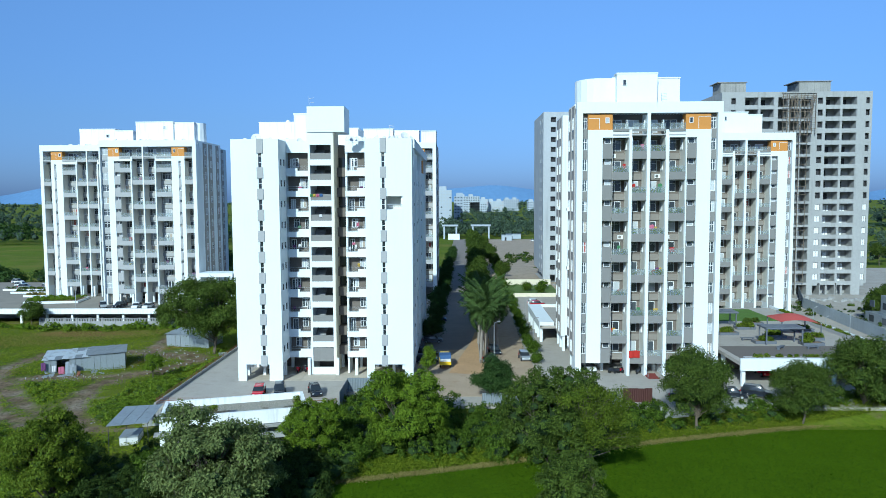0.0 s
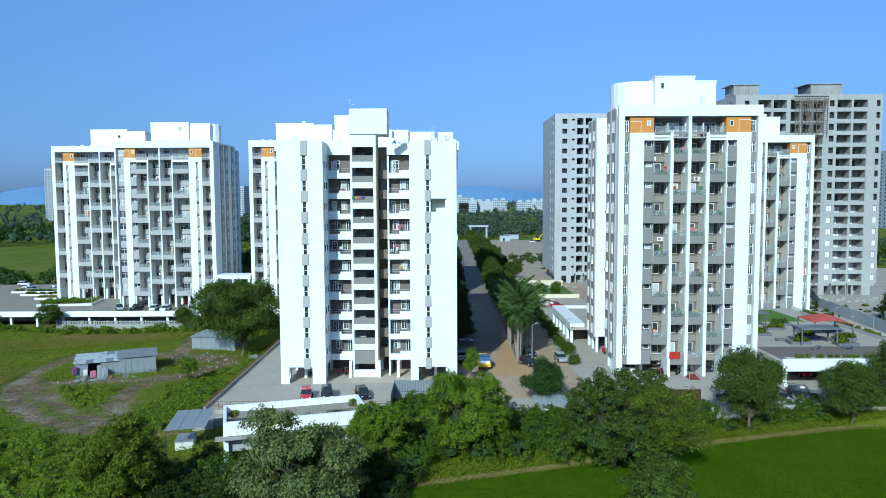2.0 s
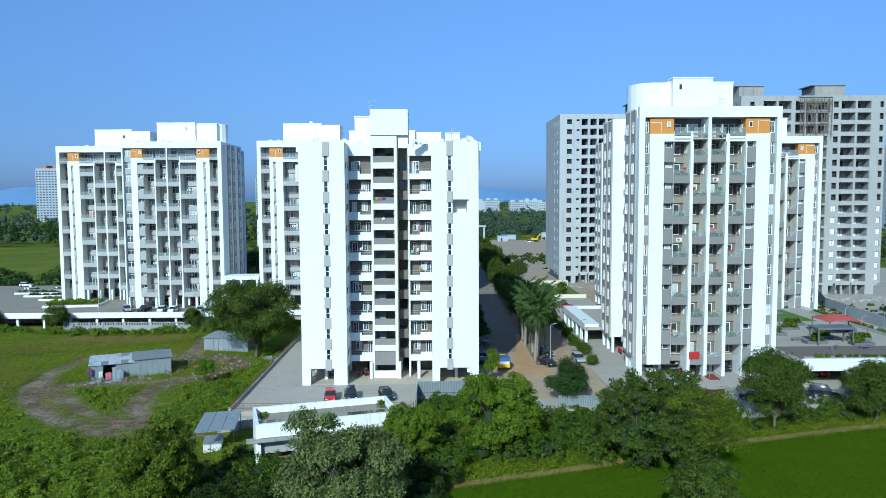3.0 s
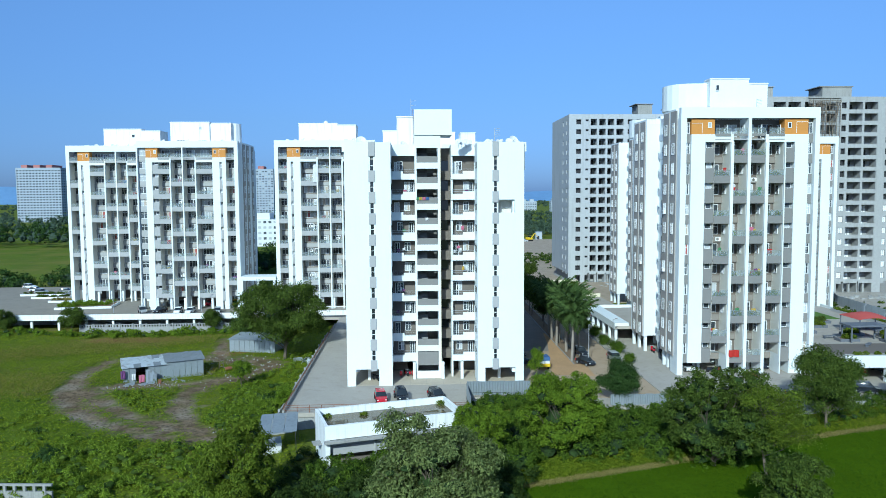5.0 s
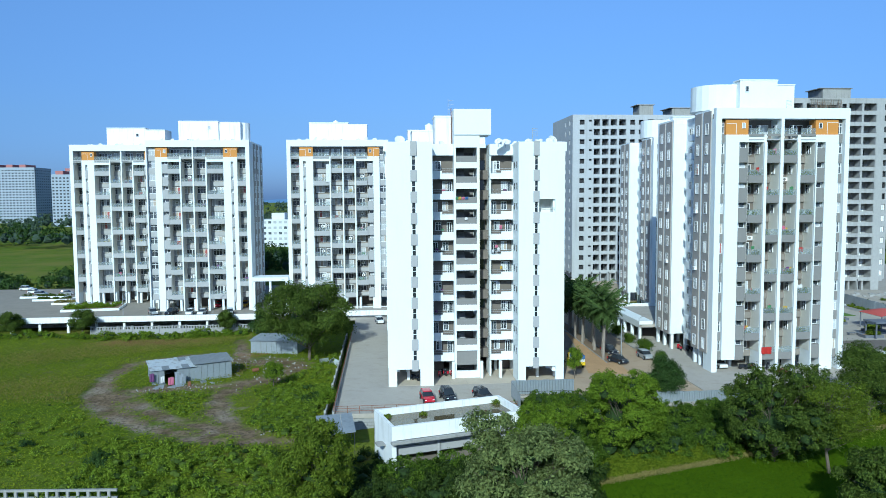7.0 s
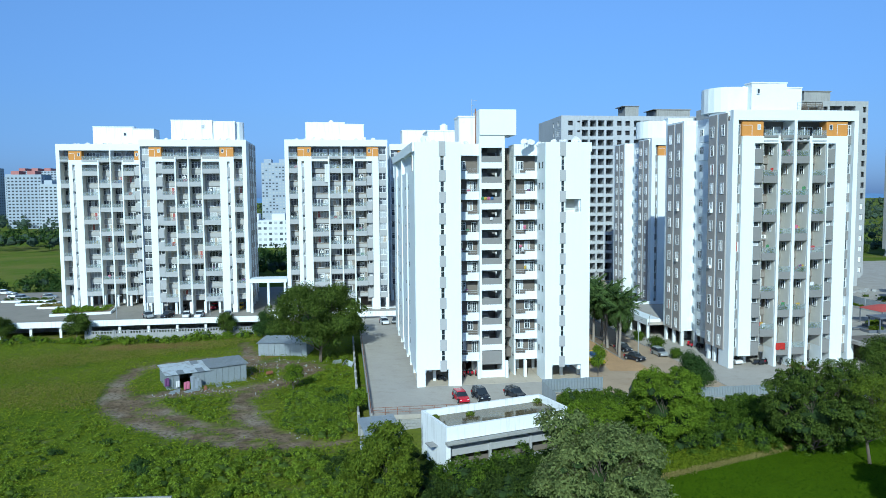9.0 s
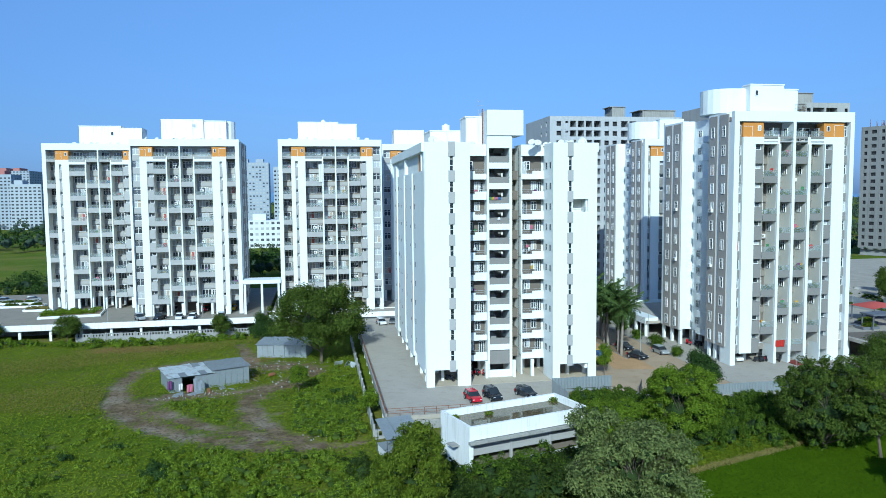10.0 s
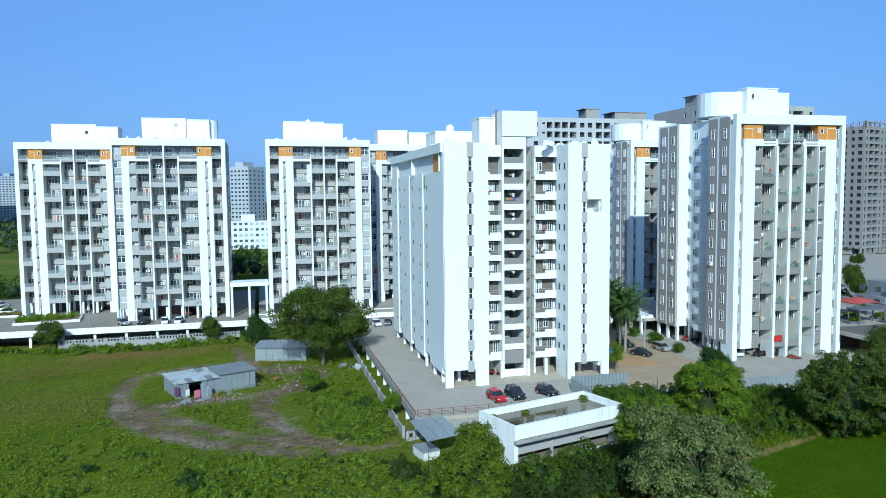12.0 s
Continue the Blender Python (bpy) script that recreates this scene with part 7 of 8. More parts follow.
T = thing("boundary_wall", "weathered concrete wall with slots at the field's near edge", "wall", pose(-58, 70.9, 0, 0, 0, -4))
Mesh().box(-40, 0, 0, 0.25, -3.6, -2.1).box(-40, 0, 0, 0.25, -1.55, -1.35).made("wall_panel", CONCRETE_OLD, T)
for i in range(40):
    block(T, Matrix(), "baluster", 0.3, 0.22, 0.55, -39.8 + i * 1.0, 0.01, -2.1, CONCRETE_OLD)


def railing(label, x0, y0, x1, y1, z, h, mat, gap=1.5):
    L_ = math.hypot(x1 - x0, y1 - y0)
    T_ = thing("railing", label, "railing", pose(x0, y0, z, 0, 0, math.degrees(math.atan2(y1 - y0, x1 - x0))))
    n = max(1, round(L_ / gap))
    for i in range(n + 1):
        child("post", shared(("rpost", round(h, 2), mat.name), lambda: Mesh().tube((0, 0, 0), (0, 0, h), 0.035, n=6), "post", mat), T_, pose(L_ * i / n, 0, 0))
    for k in (0.35, 0.68, 1.0):
        Mesh().tube((0, 0, h * k), (L_, 0, h * k), 0.028, n=6).made("rail", mat, T_)


railing("rust-red railing along the deck's southern edge", -38.2, 88.8, -15.4, 88.8, 0, 0.95, RUST)
railing("rust-red railing along the deck's western edge", -38.4, 89.0, -38.4, 146, 0.3, 0.5, RUST, 2.0)
railing("black railing before a sheet fence", -14.8, 93.6, -6.6, 93.6, -0.5, 1.3, STEEL_DARK, 2.0)


def sheet_fence(label, x0, y0, x1, y1, z, h, mat, step=0.9):
    L_ = math.hypot(x1 - x0, y1 - y0)
    T_ = thing("sheet_fence", label, "fence", pose(x0, y0, z, 0, 0, math.degrees(math.atan2(y1 - y0, x1 - x0))))
    n = max(1, round(L_ / step))
    def ribbed():
        m = Mesh()
        w = L_ / n
        pts = []
        for i in range(9):
            pts.append((w * i / 8, 0.035 if i % 2 else -0.035))
        pts += [(x, y + 0.02) for x, y in reversed(pts)]
        return m.prism(pts, 0, h)
    for i in range(n):
        child("sheet", shared(("rib", round(L_ / n, 2), round(h, 2), mat.name), ribbed, "sheet", mat), T_, pose(L_ * i / n, 0, 0.03 * math.sin(i * 2.7)))


sheet_fence("blue-grey sheet fence above the retaining wall", -15.0, 95.3, -6.4, 95.3, 0, 1.9, SHEET_BLUE)
sheet_fence("dark grey sheet fence turning the deck's corner", -15.0, 88.8, -15.0, 95.3, -0.5, 2.2, SHEET_DARK)
sheet_fence("blue-grey sheet fence in front of the eastern tower", 3.0, 89.6, 20.2, 89.6, -0.3, 1.7, SHEET_BLUE)
sheet_fence("maroon sheet gate in the yard wall", 20.9, 90.4, 24.6, 90.4, -0.2, 2.0, MAROON, 0.9)
sheet_fence("tall grey sheet fence of the building site", 74.8, 118, 80.2, 168, 0, 2.4, SHEET, 1.0)
sheet_fence("tall grey sheet fence of the building site", 80.2, 168, 92, 196, 0, 2.4, SHEET, 1.0)
T = thing("metal_gate", "dark open steel gate at the estate road", "gate", pose(-4.8, 90.0, 0, 0, 0, 60))
for k in (0.15, 0.75, 1.5):
    Mesh().tube((0, 0, k), (4.2, 0, k), 0.04, n=6).made("rail", STEEL_DARK, T)
for i in range(15):
    Mesh().tube((0.3 * i, 0, 0.1), (0.3 * i, 0, 1.55), 0.022, n=5).made("bar", STEEL_DARK, T)
T = thing("yard_wall", "low pale concrete wall in front of the yard", "wall", pose(24.8, 86.6, 0, 0, 0, 9))
for i in range(12):
    block(T, Matrix(), "wall_panel", 2.95, 0.25, 1.2, 1.5 + i * 3.0, 0, -0.9, CONCRETE)
    block(T, Matrix(), "pillar", 0.4, 0.4, 1.6, i * 3.0, -0.05, -0.9, CONCRETE)


def lamp_post(x, y, h, turn):
    T_ = thing("street_lamp", "slim grey lamp post beside the estate road", "street lamp", pose(x, y, 0, 0, 0, turn), "street lamps")
    child("pole", shared(("pole", h), lambda: Mesh().tube((0, 0, 0), (0, 0, h), 0.08, 0.05, 8), "pole", STEEL), T_, Matrix())
    child("arm", shared(("arm", h), lambda: Mesh().tube((0, 0, h - 0.05), (0.9, 0, h + 0.1), 0.035, n=6), "arm", STEEL), T_, Matrix())
    child("lamp_head", shared(("head", h), lambda: Mesh().box(0.7, 1.3, -0.1, 0.1, h + 0.06, h + 0.16), "lamp_head", GREY_PALE), T_, Matrix())


for x, y, h in ((5.6, 111.5, 6.5), (13.0, 124, 5), (14.0, 150, 5), (66.8, 131, 4.0), (72.8, 134, 4.0), (70.0, 142, 4.0), (-92, 170, 5), (-72, 171, 5)):
    lamp_post(x, y, h, 40)

# ---- planting beds and the garden deck ----
def bed(label, x, y, z, w, d, h, mat, seed, kerbmat=WHITE, count=1600, bush=0.35, turn=0):
    T_ = thing("planter", label, "planter", pose(x, y, z, 0, 0, turn), "planters")
    m = Mesh().box(-w / 2, w / 2, -d / 2, -d / 2 + 0.2, 0, h).box(-w / 2, w / 2, d / 2 - 0.2, d / 2, 0, h).box(-w / 2, -w / 2 + 0.2, -d / 2 + 0.2, d / 2 - 0.2, 0, h).box(w / 2 - 0.2, w / 2, -d / 2 + 0.2, d / 2 - 0.2, 0, h)
    m.made("kerb", kerbmat, T_)
    Mesh().box(-w / 2 + 0.2, w / 2 - 0.2, -d / 2 + 0.2, d / 2 - 0.2, 0, h - 0.08).made("soil", EARTH, T_)
    r3 = random.Random(seed)
    n = max(3, int(w * d / (bush * bush * 6)))
    cs = [(r3.uniform(-w / 2 + 0.4, w / 2 - 0.4), r3.uniform(-d / 2 + 0.4, d / 2 - 0.4), h + bush * 0.3) for _ in range(n)]
    v, _ = leaves(cs, [bush * r3.uniform(0.8, 1.3) for _ in cs], count, 0.14, seed, flat=0.7)
    o = new("foliage", quads_data("foliage", v, mat))
    o.parent = T_
    tagged(o, kind="stuff")


bed("long lawn bed with clipped green hedges and a white kerb", -102.5, 180.5, 0, 13, 8, 0.55, LEAF_BRIGHT, 71, count=7000, bush=0.55, turn=8)
bed("round-cornered bed with red-brown plants and a white kerb", -113, 190, 0, 6, 3.6, 0.5, DRY, 72, count=1600)
bed("narrow bed with a white kerb on the deck", -119, 197, 0, 10, 3.0, 0.5, LEAF, 73, count=1800)
bed("narrow bed with a white kerb on the deck", -124, 203, 0, 12, 3.0, 0.5, LEAF, 74, count=1800)
for i, (x, y, mat) in enumerate(((44.2, 118.0, LEAF_YELLOW), (47.2, 111.0, LEAF_YELLOW), (50.8, 115.5, LEAF_YELLOW), (53.8, 109.6, LEAF_YELLOW), (55.8, 113.6, LEAF_YELLOW), (52.0, 127, LEAF), (49.0, 123.0, LEAF_YELLOW), (57.8, 121.0, LEAF))):
    bed("dark-edged planter with yellow-green shrubs on the garden deck", x, y, 3.4, 3.2, 1.9, 0.45, mat, 80 + i, STEEL_BLUE, 900, 0.5)
bed("long strip of bright ground cover along the garden deck's edge", 50.5, 99.0, 3.4, 22, 0.9, 0.5, LEAF_YELLOW, 90, GREY_PALE, 2600, 0.3)
bed("long strip of bright ground cover along the garden deck's edge", 62.2, 120, 3.4, 0.9, 40, 0.5, LEAF_YELLOW, 91, GREY_PALE, 3600, 0.3)
structure(Mesh().box(40.5, 58, 130.5, 144, 3.4, 3.46), "lawn", material("lawn_grass", (0.09, 0.16, 0.025), 0.95, vary=0.2, bump=0.4, scale=4), "small lawn on the garden deck", "lawn")
structure(Mesh().box(39.5, 61, 100, 108.5, 3.4, 3.43), "deck_boards", TAUPE, "brown paving along the garden deck", "paving")


def pergola(label, x, y, w, d, turn):
    T_ = thing("pergola", label, "pergola", pose(x, y, 3.4, 0, 0, turn), "pergolas")
    Mesh().box(-w / 2, w / 2, -d / 2, d / 2, 2.5, 2.75).made("roof", STEEL_BLUE, T_)
    for sx in (-w / 2 + 0.3, w / 2 - 0.3):
        for sy in (-d / 2 + 0.3, d / 2 - 0.3):
            block(T_, Matrix(), "post", 0.2, 0.2, 2.5, sx, sy - 0.1, 0, STEEL_BLUE)


pergola("flat blue-grey steel pergola on the garden deck", 45.0, 125.5, 6.5, 3.4, 0)
pergola("flat blue-grey steel pergola on the garden deck", 49.6, 110.6, 6.0, 3.2, 0)
for i, (x, y) in enumerate(((45.5, 113), (52.5, 106.5), (57.0, 117.5), (47.8, 106.5))):
    T = thing("bench", "dark stone bench on the garden deck", "bench", pose(x, y, 3.4, 0, 0, 15 * i), "benches")
    Mesh().box(-1.0, 1.0, -0.25, 0.25, 0.35, 0.47).made("seat", STEEL_BLUE, T)
    for sx in (-0.8, 0.8):
        block(T, Matrix(), "leg", 0.16, 0.4, 0.35, sx, -0.2, 0, STEEL_BLUE)
T = thing("shade_canopy", "red fabric shade canopy on blue-grey posts", "canopy", pose(54.6, 117.2, 3.4))
n = 12
vs = []
for j in range(n + 1):
    for i in range(n + 1):
        u, v_ = i / n, j / n
        vs.append((-3.3 + 6.6 * u, -2.9 + 5.8 * v_, 2.7 + 1.1 * math.sin(math.pi * u) ** 0.8 * (0.45 + 0.55 * math.sin(math.pi * v_)) - 0.5 * u))
o = Mesh().add(vs, [(j * (n + 1) + i, j * (n + 1) + i + 1, (j + 1) * (n + 1) + i + 1, (j + 1) * (n + 1) + i) for j in range(n) for i in range(n)]).made("fabric", RED_CLOTH, T)
o.modifiers.new("thickness", "SOLIDIFY").thickness = 0.03
for sx, sy, h in ((-3.1, -2.7, 2.7), (3.1, -2.7, 2.25), (3.1, 2.7, 2.25), (-3.1, 2.7, 2.7)):
    Mesh().tube((sx, sy, 0), (sx, sy, h), 0.11, n=8).made("post", STEEL_BLUE, T)

# site yard and side road in the east
structure(Mesh().box(63.4, 74.4, 88, 175, -0.3, 0.0), "road", material("pale_concrete_road", (0.36, 0.35, 0.335), 0.9, vary=0.1, dirt=0.4, dirt_color=(0.27, 0.25, 0.22)), "pale concrete side road", "road")
structure(Mesh().prism([(76, 150), (150, 150), (220, 260), (60, 260), (60, 181)], -0.35, -0.02), "site_yard", material("site_dust", (0.37, 0.34, 0.30), 0.95, vary=0.18, dirt=0.5, dirt_color=(0.24, 0.20, 0.16), bump=0.4), "dusty grey yard of the building site", "yard")
structure(Mesh().prism([(13.5, 175), (60, 181), (64, 440), (16, 440)], -0.35, -0.03), "site_yard", material("site_earth", (0.36, 0.29, 0.22), 0.95, vary=0.2, dirt=0.6, dirt_color=(0.13, 0.15, 0.06), bump=0.4), "dusty brown yard behind the towers", "yard")
rubble("heaps of stone and spoil on the building site", [(rng.uniform(66, 104), rng.gauss(180, 1.8), rng.uniform(0.3, 0.9)) for _ in range(150)] + [(rng.uniform(20, 60), rng.gauss(212, 3), rng.uniform(0.3, 0.8)) for _ in range(90)], CONCRETE, 4)
far_block("low tin-roofed site store", 84, 140, 14, 9, 2.8, SHEET, 3, 3, SHEET)
T = thing("garden_wall", "low cream wall round a lawn beside the avenue", "wall")
Mesh().box(14, 27.4, 186.9, 187.2, 0, 1.0).box(14, 27.4, 213, 213.3, 0, 1.6).made("wall_panel", CREAM, T)
structure(Mesh().box(14, 27.4, 187.2, 213, -0.3, 0.02), "lawn", material("roadside_lawn", (0.10, 0.15, 0.035), 0.95, vary=0.25, bump=0.4, scale=3), "lawn beside the avenue", "lawn")
for x, y in ((19, 199), (24, 203), (22, 193)):
    tree("avenue_bush", "round green garden shrub on a lawn", x, y, 0, 40 * x, 0.9, "garden shrubs", category="bush")

structure(Mesh().box(13.0, 27.4, 160.002, 186.9, -0.3, 0.03), "pavement", PAVING, "grey paved parking bay beside the avenue", "pavement")
# raised walkway wing beside the eastern tower
structure(Mesh().box(14.6, 17.2, 128.5, 150, 2.4, 3.6).box(14.6, 30, 150, 150.3, 2.4, 3.6), "parapet", WHITE, "white fascia of a raised walkway", "parapet")
structure(Mesh().box(14.7, 40, 128.3, 150, 2.5, 3.0), "garden_deck", PAVING, "raised deck behind the eastern tower", "deck")
cols = Mesh()
for i in range(6):
    cols.box(14.7, 15.2, 128.8 + 4.1 * i, 129.3 + 4.1 * i, 0, 2.5)
structure(cols, "deck_columns", WHITE, "white columns under the raised walkway", "column")

# gate of the avenue, far off
T = thing("gateway", "white concrete entrance gateway across the avenue", "gateway", pose(7.5, 445, 0))
for a, b in ((-17.4, -7.4), (0.4, 12.6)):
    Mesh().box(a, b, -1.5, 1.5, 7.9, 8.9).made("beam", HAZED_WHITE, T)
for x in (-16, -8.5, 1.6, 11.5):
    block(T, Matrix(), "pier", 1.0, 2.0, 7.9, x, -1, 0, HAZED_WHITE)
T = thing("gate_cabin", "small white guard cabin in the avenue", "cabin", pose(-2, 440, 0))
Mesh().prism([(-4, -2), (3, -2), (3, 2), (-4, 2)], 0, 3.4).made("wall", WHITE, T)


# ---- clutter on balconies and roofs ----
def dish(x, y, z, turn, s):
    T_ = thing("satellite_dish", "white satellite dish on a roof parapet", "satellite dish", pose(x, y, z, 0, 0, turn), "satellite dishes")
    def bowl():
        m = Mesh()
        n_, rings = 14, 3
        vs_ = [(0, 0.0, 0)]
        for k in range(1, rings + 1):
            for i in range(n_):
                a = 2 * math.pi * i / n_
                r_ = 0.5 * k / rings
                vs_.append((r_ * math.cos(a), -0.5 * r_ * r_ * 1.2, r_ * math.sin(a)))
        f_ = [(0, 1 + i, 1 + (i + 1) % n_) for i in range(n_)]
        for k in range(rings - 1):
            f_ += [(1 + k * n_ + i, 1 + (k + 1) * n_ + i, 1 + (k + 1) * n_ + (i + 1) % n_, 1 + k * n_ + (i + 1) % n_) for i in range(n_)]
        return m.add(vs_, f_)
    q = child("bowl", shared("dish", bowl, "bowl", CLOTH["white"]), T_, pose(0, -0.1, 0.75, -35))
    child("mast", shared("dmast", lambda: Mesh().tube((0, 0, 0), (0, 0, 0.75), 0.03, n=6).tube((0, -0.1, 0.7), (0, -0.55, 0.95), 0.015, n=5), "mast", STEEL), T_, Matrix())
    T_.scale = (s, s, s)


def roof_tank(x, y, z, r, h, mat, label):
    T_ = thing("water_tank", label, "water tank", pose(x, y, z), "water tanks")
    m = Mesh().tube((0, 0, 0), (0, 0, h), r, n=14).tube((0, 0, h), (0, 0, h + 0.15), r * 0.9, r * 0.4, 14)
    m.made("tank_body", mat, T_)
    Mesh().tube((0, 0, h + 0.15), (0, 0, h + 0.25), 0.25, n=10).made("lid", mat, T_)


rng = random.Random(77)
for i in range(13):
    dish(-15.6 + i * 0.72 + rng.uniform(-0.2, 0.2), 101.8 + rng.uniform(0, 4), 33.7, rng.uniform(-60, 60), rng.uniform(0.7, 1.1))
for x, y, s in ((-29.5, 106, 1.5), (-28.2, 107, 1.1), (-30.3, 112, 1.0), (-7.6, 104, 1.4), (-23.4, 107, 1.0), (-25.6, 108, 1.0), (-26.4, 118, 1.2)):
    dish(x, y, 33.7, rng.uniform(-50, 50), s)
for i in range(9):
    dish(19 + i * 1.9 + rng.uniform(-0.5, 0.5), 107.5 + rng.uniform(0, 1.5), 38.8, rng.uniform(-60, 60), rng.uniform(0.7, 1.0))
for i in range(10):
    dish(-84 + i * 2.0, 176.5 + rng.uniform(0, 4), 39.5, rng.uniform(-60, 60), rng.uniform(0.8, 1.2))
    dish(-52 + i * 2.0, 175.5 + rng.uniform(0, 4), 39.5, rng.uniform(-60, 60), rng.uniform(0.8, 1.3))
    dish(-108 + i * 1.8, 191.5 + rng.uniform(0, 4), 39.5, rng.uniform(-60, 60), rng.uniform(0.8, 1.2))
for x, y, z, r, h in ((-67.8, 187.5, 39.5, 2.4, 5.9), (-24.0, 125.5, 38.0, 0.7, 1.0), (-44, 188, 45.2, 0.6, 0.8)):
    roof_tank(x, y, z, r, h, WHITE_WORN, "round white water tank on a roof")


def antenna(x, y, z, h):
    T_ = thing("antenna", "thin steel antenna mast with short crossbars", "antenna", pose(x, y, z))
    Mesh().tube((0, 0, 0), (0, 0, h), 0.05, 0.03, 6).made("mast", STEEL, T_)
    for k in range(5):
        Mesh().tube((0, 0, h * (0.6 + 0.09 * k)), (0.8, 0, h * (0.6 + 0.09 * k) + 0.1), 0.025, n=5).made("crossbar", STEEL, T_)


antenna(-22.2, 108.5, 34.0, 7.2)
antenna(-10, 106, 33.7, 3.0)
antenna(30, 108, 38.8, 2.4)

# balconies of the eastern tower
bays_c = ((6.3, 0), (8.95, 1), (11.6, 1), (14.3, 0))
for i in range(96):
    u, par = rng.choice(bays_c)
    k = rng.choice([q for q in range(1, 11) if (q + par) % 2])
    z = floor_level(k) - 0.7
    x = 17.03 + u + rng.uniform(-0.7, 0.7)
    what = rng.random()
    if what < 0.68:
        r_ = rng.uniform(0.25, 0.5)
        v, _ = leaves([(0, 0, 0.3 + r_ * 0.5), (0.3, 0.1, 0.35), (-0.3, 0.05, 0.3)], [r_, 0.25, 0.25], 260, 0.08, 200 + i, flat=0.9)
        T = thing("potted_plant", "leafy potted plant on a balcony", "plant", pose(x, 104.65, z + 0.1), "balcony plants")
        child("foliage", quads_data("foliage", v, rng.choice((LEAF_BRIGHT, LEAF, LEAF_YELLOW))), T, pose(0, 0, 0.25))
        child("pot", shared("pot", lambda: Mesh().tube((0, 0, 0), (0, 0, 0.35), 0.14, 0.2, 9), "pot", RUST), T, pose(0, 0, 0))
    else:
        c = rng.choice(list(CLOTH))
        cloth(c + " laundry drying on a balcony line", x, 104.3 + rng.uniform(0, 0.7), z + rng.uniform(1.2, 1.9), rng.uniform(0.3, 0.7), rng.uniform(0.4, 0.8), c, rng.uniform(-15, 15))
for x0, y0, wing in ((-87.2, 174.6, ((6.3, 0), (9.3, 1), (12.2, 1), (15.8, 0), (21.9, 1))), (-54.6, 173.4, ((17.5, 0), (14.5, 1), (11.6, 1), (8.0, 0), (1.9, 1))), (-110.4, 189.5, ((16.7, 0), (13.9, 1), (11.1, 1), (7.7, 0)))):
    for i in range(14):
        u, par = rng.choice(wing)
        k = rng.choice([q for q in range(1, 11) if (q + par + (x0 == -54.6)) % 2 == 0])
        c = rng.choice(list(CLOTH))
        cloth(c + " laundry drying on a balcony line", x0 + u + rng.uniform(-0.8, 0.8), y0 + rng.uniform(-0.1, 0.9), floor_level(k) + rng.uniform(0.9, 1.9), rng.uniform(0.4, 1.1), rng.uniform(0.4, 0.9), c)
cloth("red flag-like cloth hung over a balcony", 25.6, 104.02, 3.7, 1.6, 1.05, "red")
cloth("long white sheet blown from an upper balcony", -44.9, 173.0, 34.5, 1.2, 4.2, "white")
for k, x, c in ((8, -20.4, "pink"), (8, -19.9, "blue"), (8, -20.9, "yellow"), (8, -21.3, "green"), (7, -20.0, "white")):
    cloth(c + " cloth over the stairwell parapet", x, 104.66, 33.78 - STEP * (10 - k) - 1.15, 0.4, 0.4, c)
for i in range(14):
    side = rng.random() < 0.5
    k = rng.randrange(1, 10)
    c = rng.choice(list(CLOTH))
    cloth(c + " laundry in a loggia", (rng.uniform(-24.6, -22.3) if side else rng.uniform(-16, -13.5)), 105.75, floor_level(k) + rng.uniform(1.0, 1.7), rng.uniform(0.25, 0.5), rng.uniform(0.3, 0.6), c)


def aircon(x, y, z, turn):
    T_ = thing("air_conditioner", "white air conditioner outdoor unit on a wall bracket", "air conditioner", pose(x, y, z, 0, 0, turn), "air conditioners")
    child("casing", shared("ac", lambda: Mesh().box(-0.4, 0.4, -0.3, 0, 0, 0.55), "casing", FRAME), T_, Matrix())
    child("fan_grille", shared("acf", lambda: Mesh().tube((-0.08, -0.3, 0.28), (-0.08, -0.32, 0.28), 0.21, n=14), "fan_grille", GREY), T_, Matrix())


for i in range(16):
    u, par = rng.choice(bays_c)
    k = rng.randrange(1, 11)
    aircon(17.03 + u + rng.choice((-0.6, 0.6)), 104.4 + 2.5, floor_level(k) + 2.0, 0)
for k in (4, 7):
    aircon(17.03 - 0.17, 110.0, floor_level(k) + 0.1, -90)
    aircon(17.4 - 0.17, 122.3, floor_level(k) + 0.1, -90)
for i in range(14):
    aircon(-87.2 + rng.choice((6.3, 9.3, 12.2, 15.0)), 177.0, floor_level(rng.randrange(1, 11)) + 1.6, 0)
    aircon(-54.6 + rng.choice((8.0, 11.5, 14.5, 17.5)), 175.8, floor_level(rng.randrange(1, 11)) + 1.6, 0)

# odds and ends by the sheds
T = thing("wooden_frame", "leaning wooden frame of a broken door", "frame", pose(-56.0, 125.5, -3.0, 20, 0, 30))
for x in (0.0, 0.7):
    block(T, Matrix(), "stile", 0.1, 0.06, 1.9, x, 0, 0, BARK)
for z in (0.3, 0.9, 1.5):
    block(T, Matrix(), "rung", 0.7, 0.05, 0.09, 0.35, 0, z, BARK)
T = thing("rusty_drum", "rust-red steel drum lying in the field", "drum", pose(-54.2, 124.6, -2.75, 0, 90, 40))
Mesh().tube((0, 0, -0.5), (0, 0, 0.5), 0.32, n=14).tube((0, 0, -0.05), (0, 0, 0.05), 0.34, n=14).made("shell", RUST, T)
T = thing("concrete_ring", "grey concrete box beside the grey tin shed", "box", pose(-56.0, 141.0, -3.1, 0, 0, 15))
Mesh().box(-0.8, 0.8, -0.6, 0.6, 0, 1.1).made("shell", CONCRETE, T)
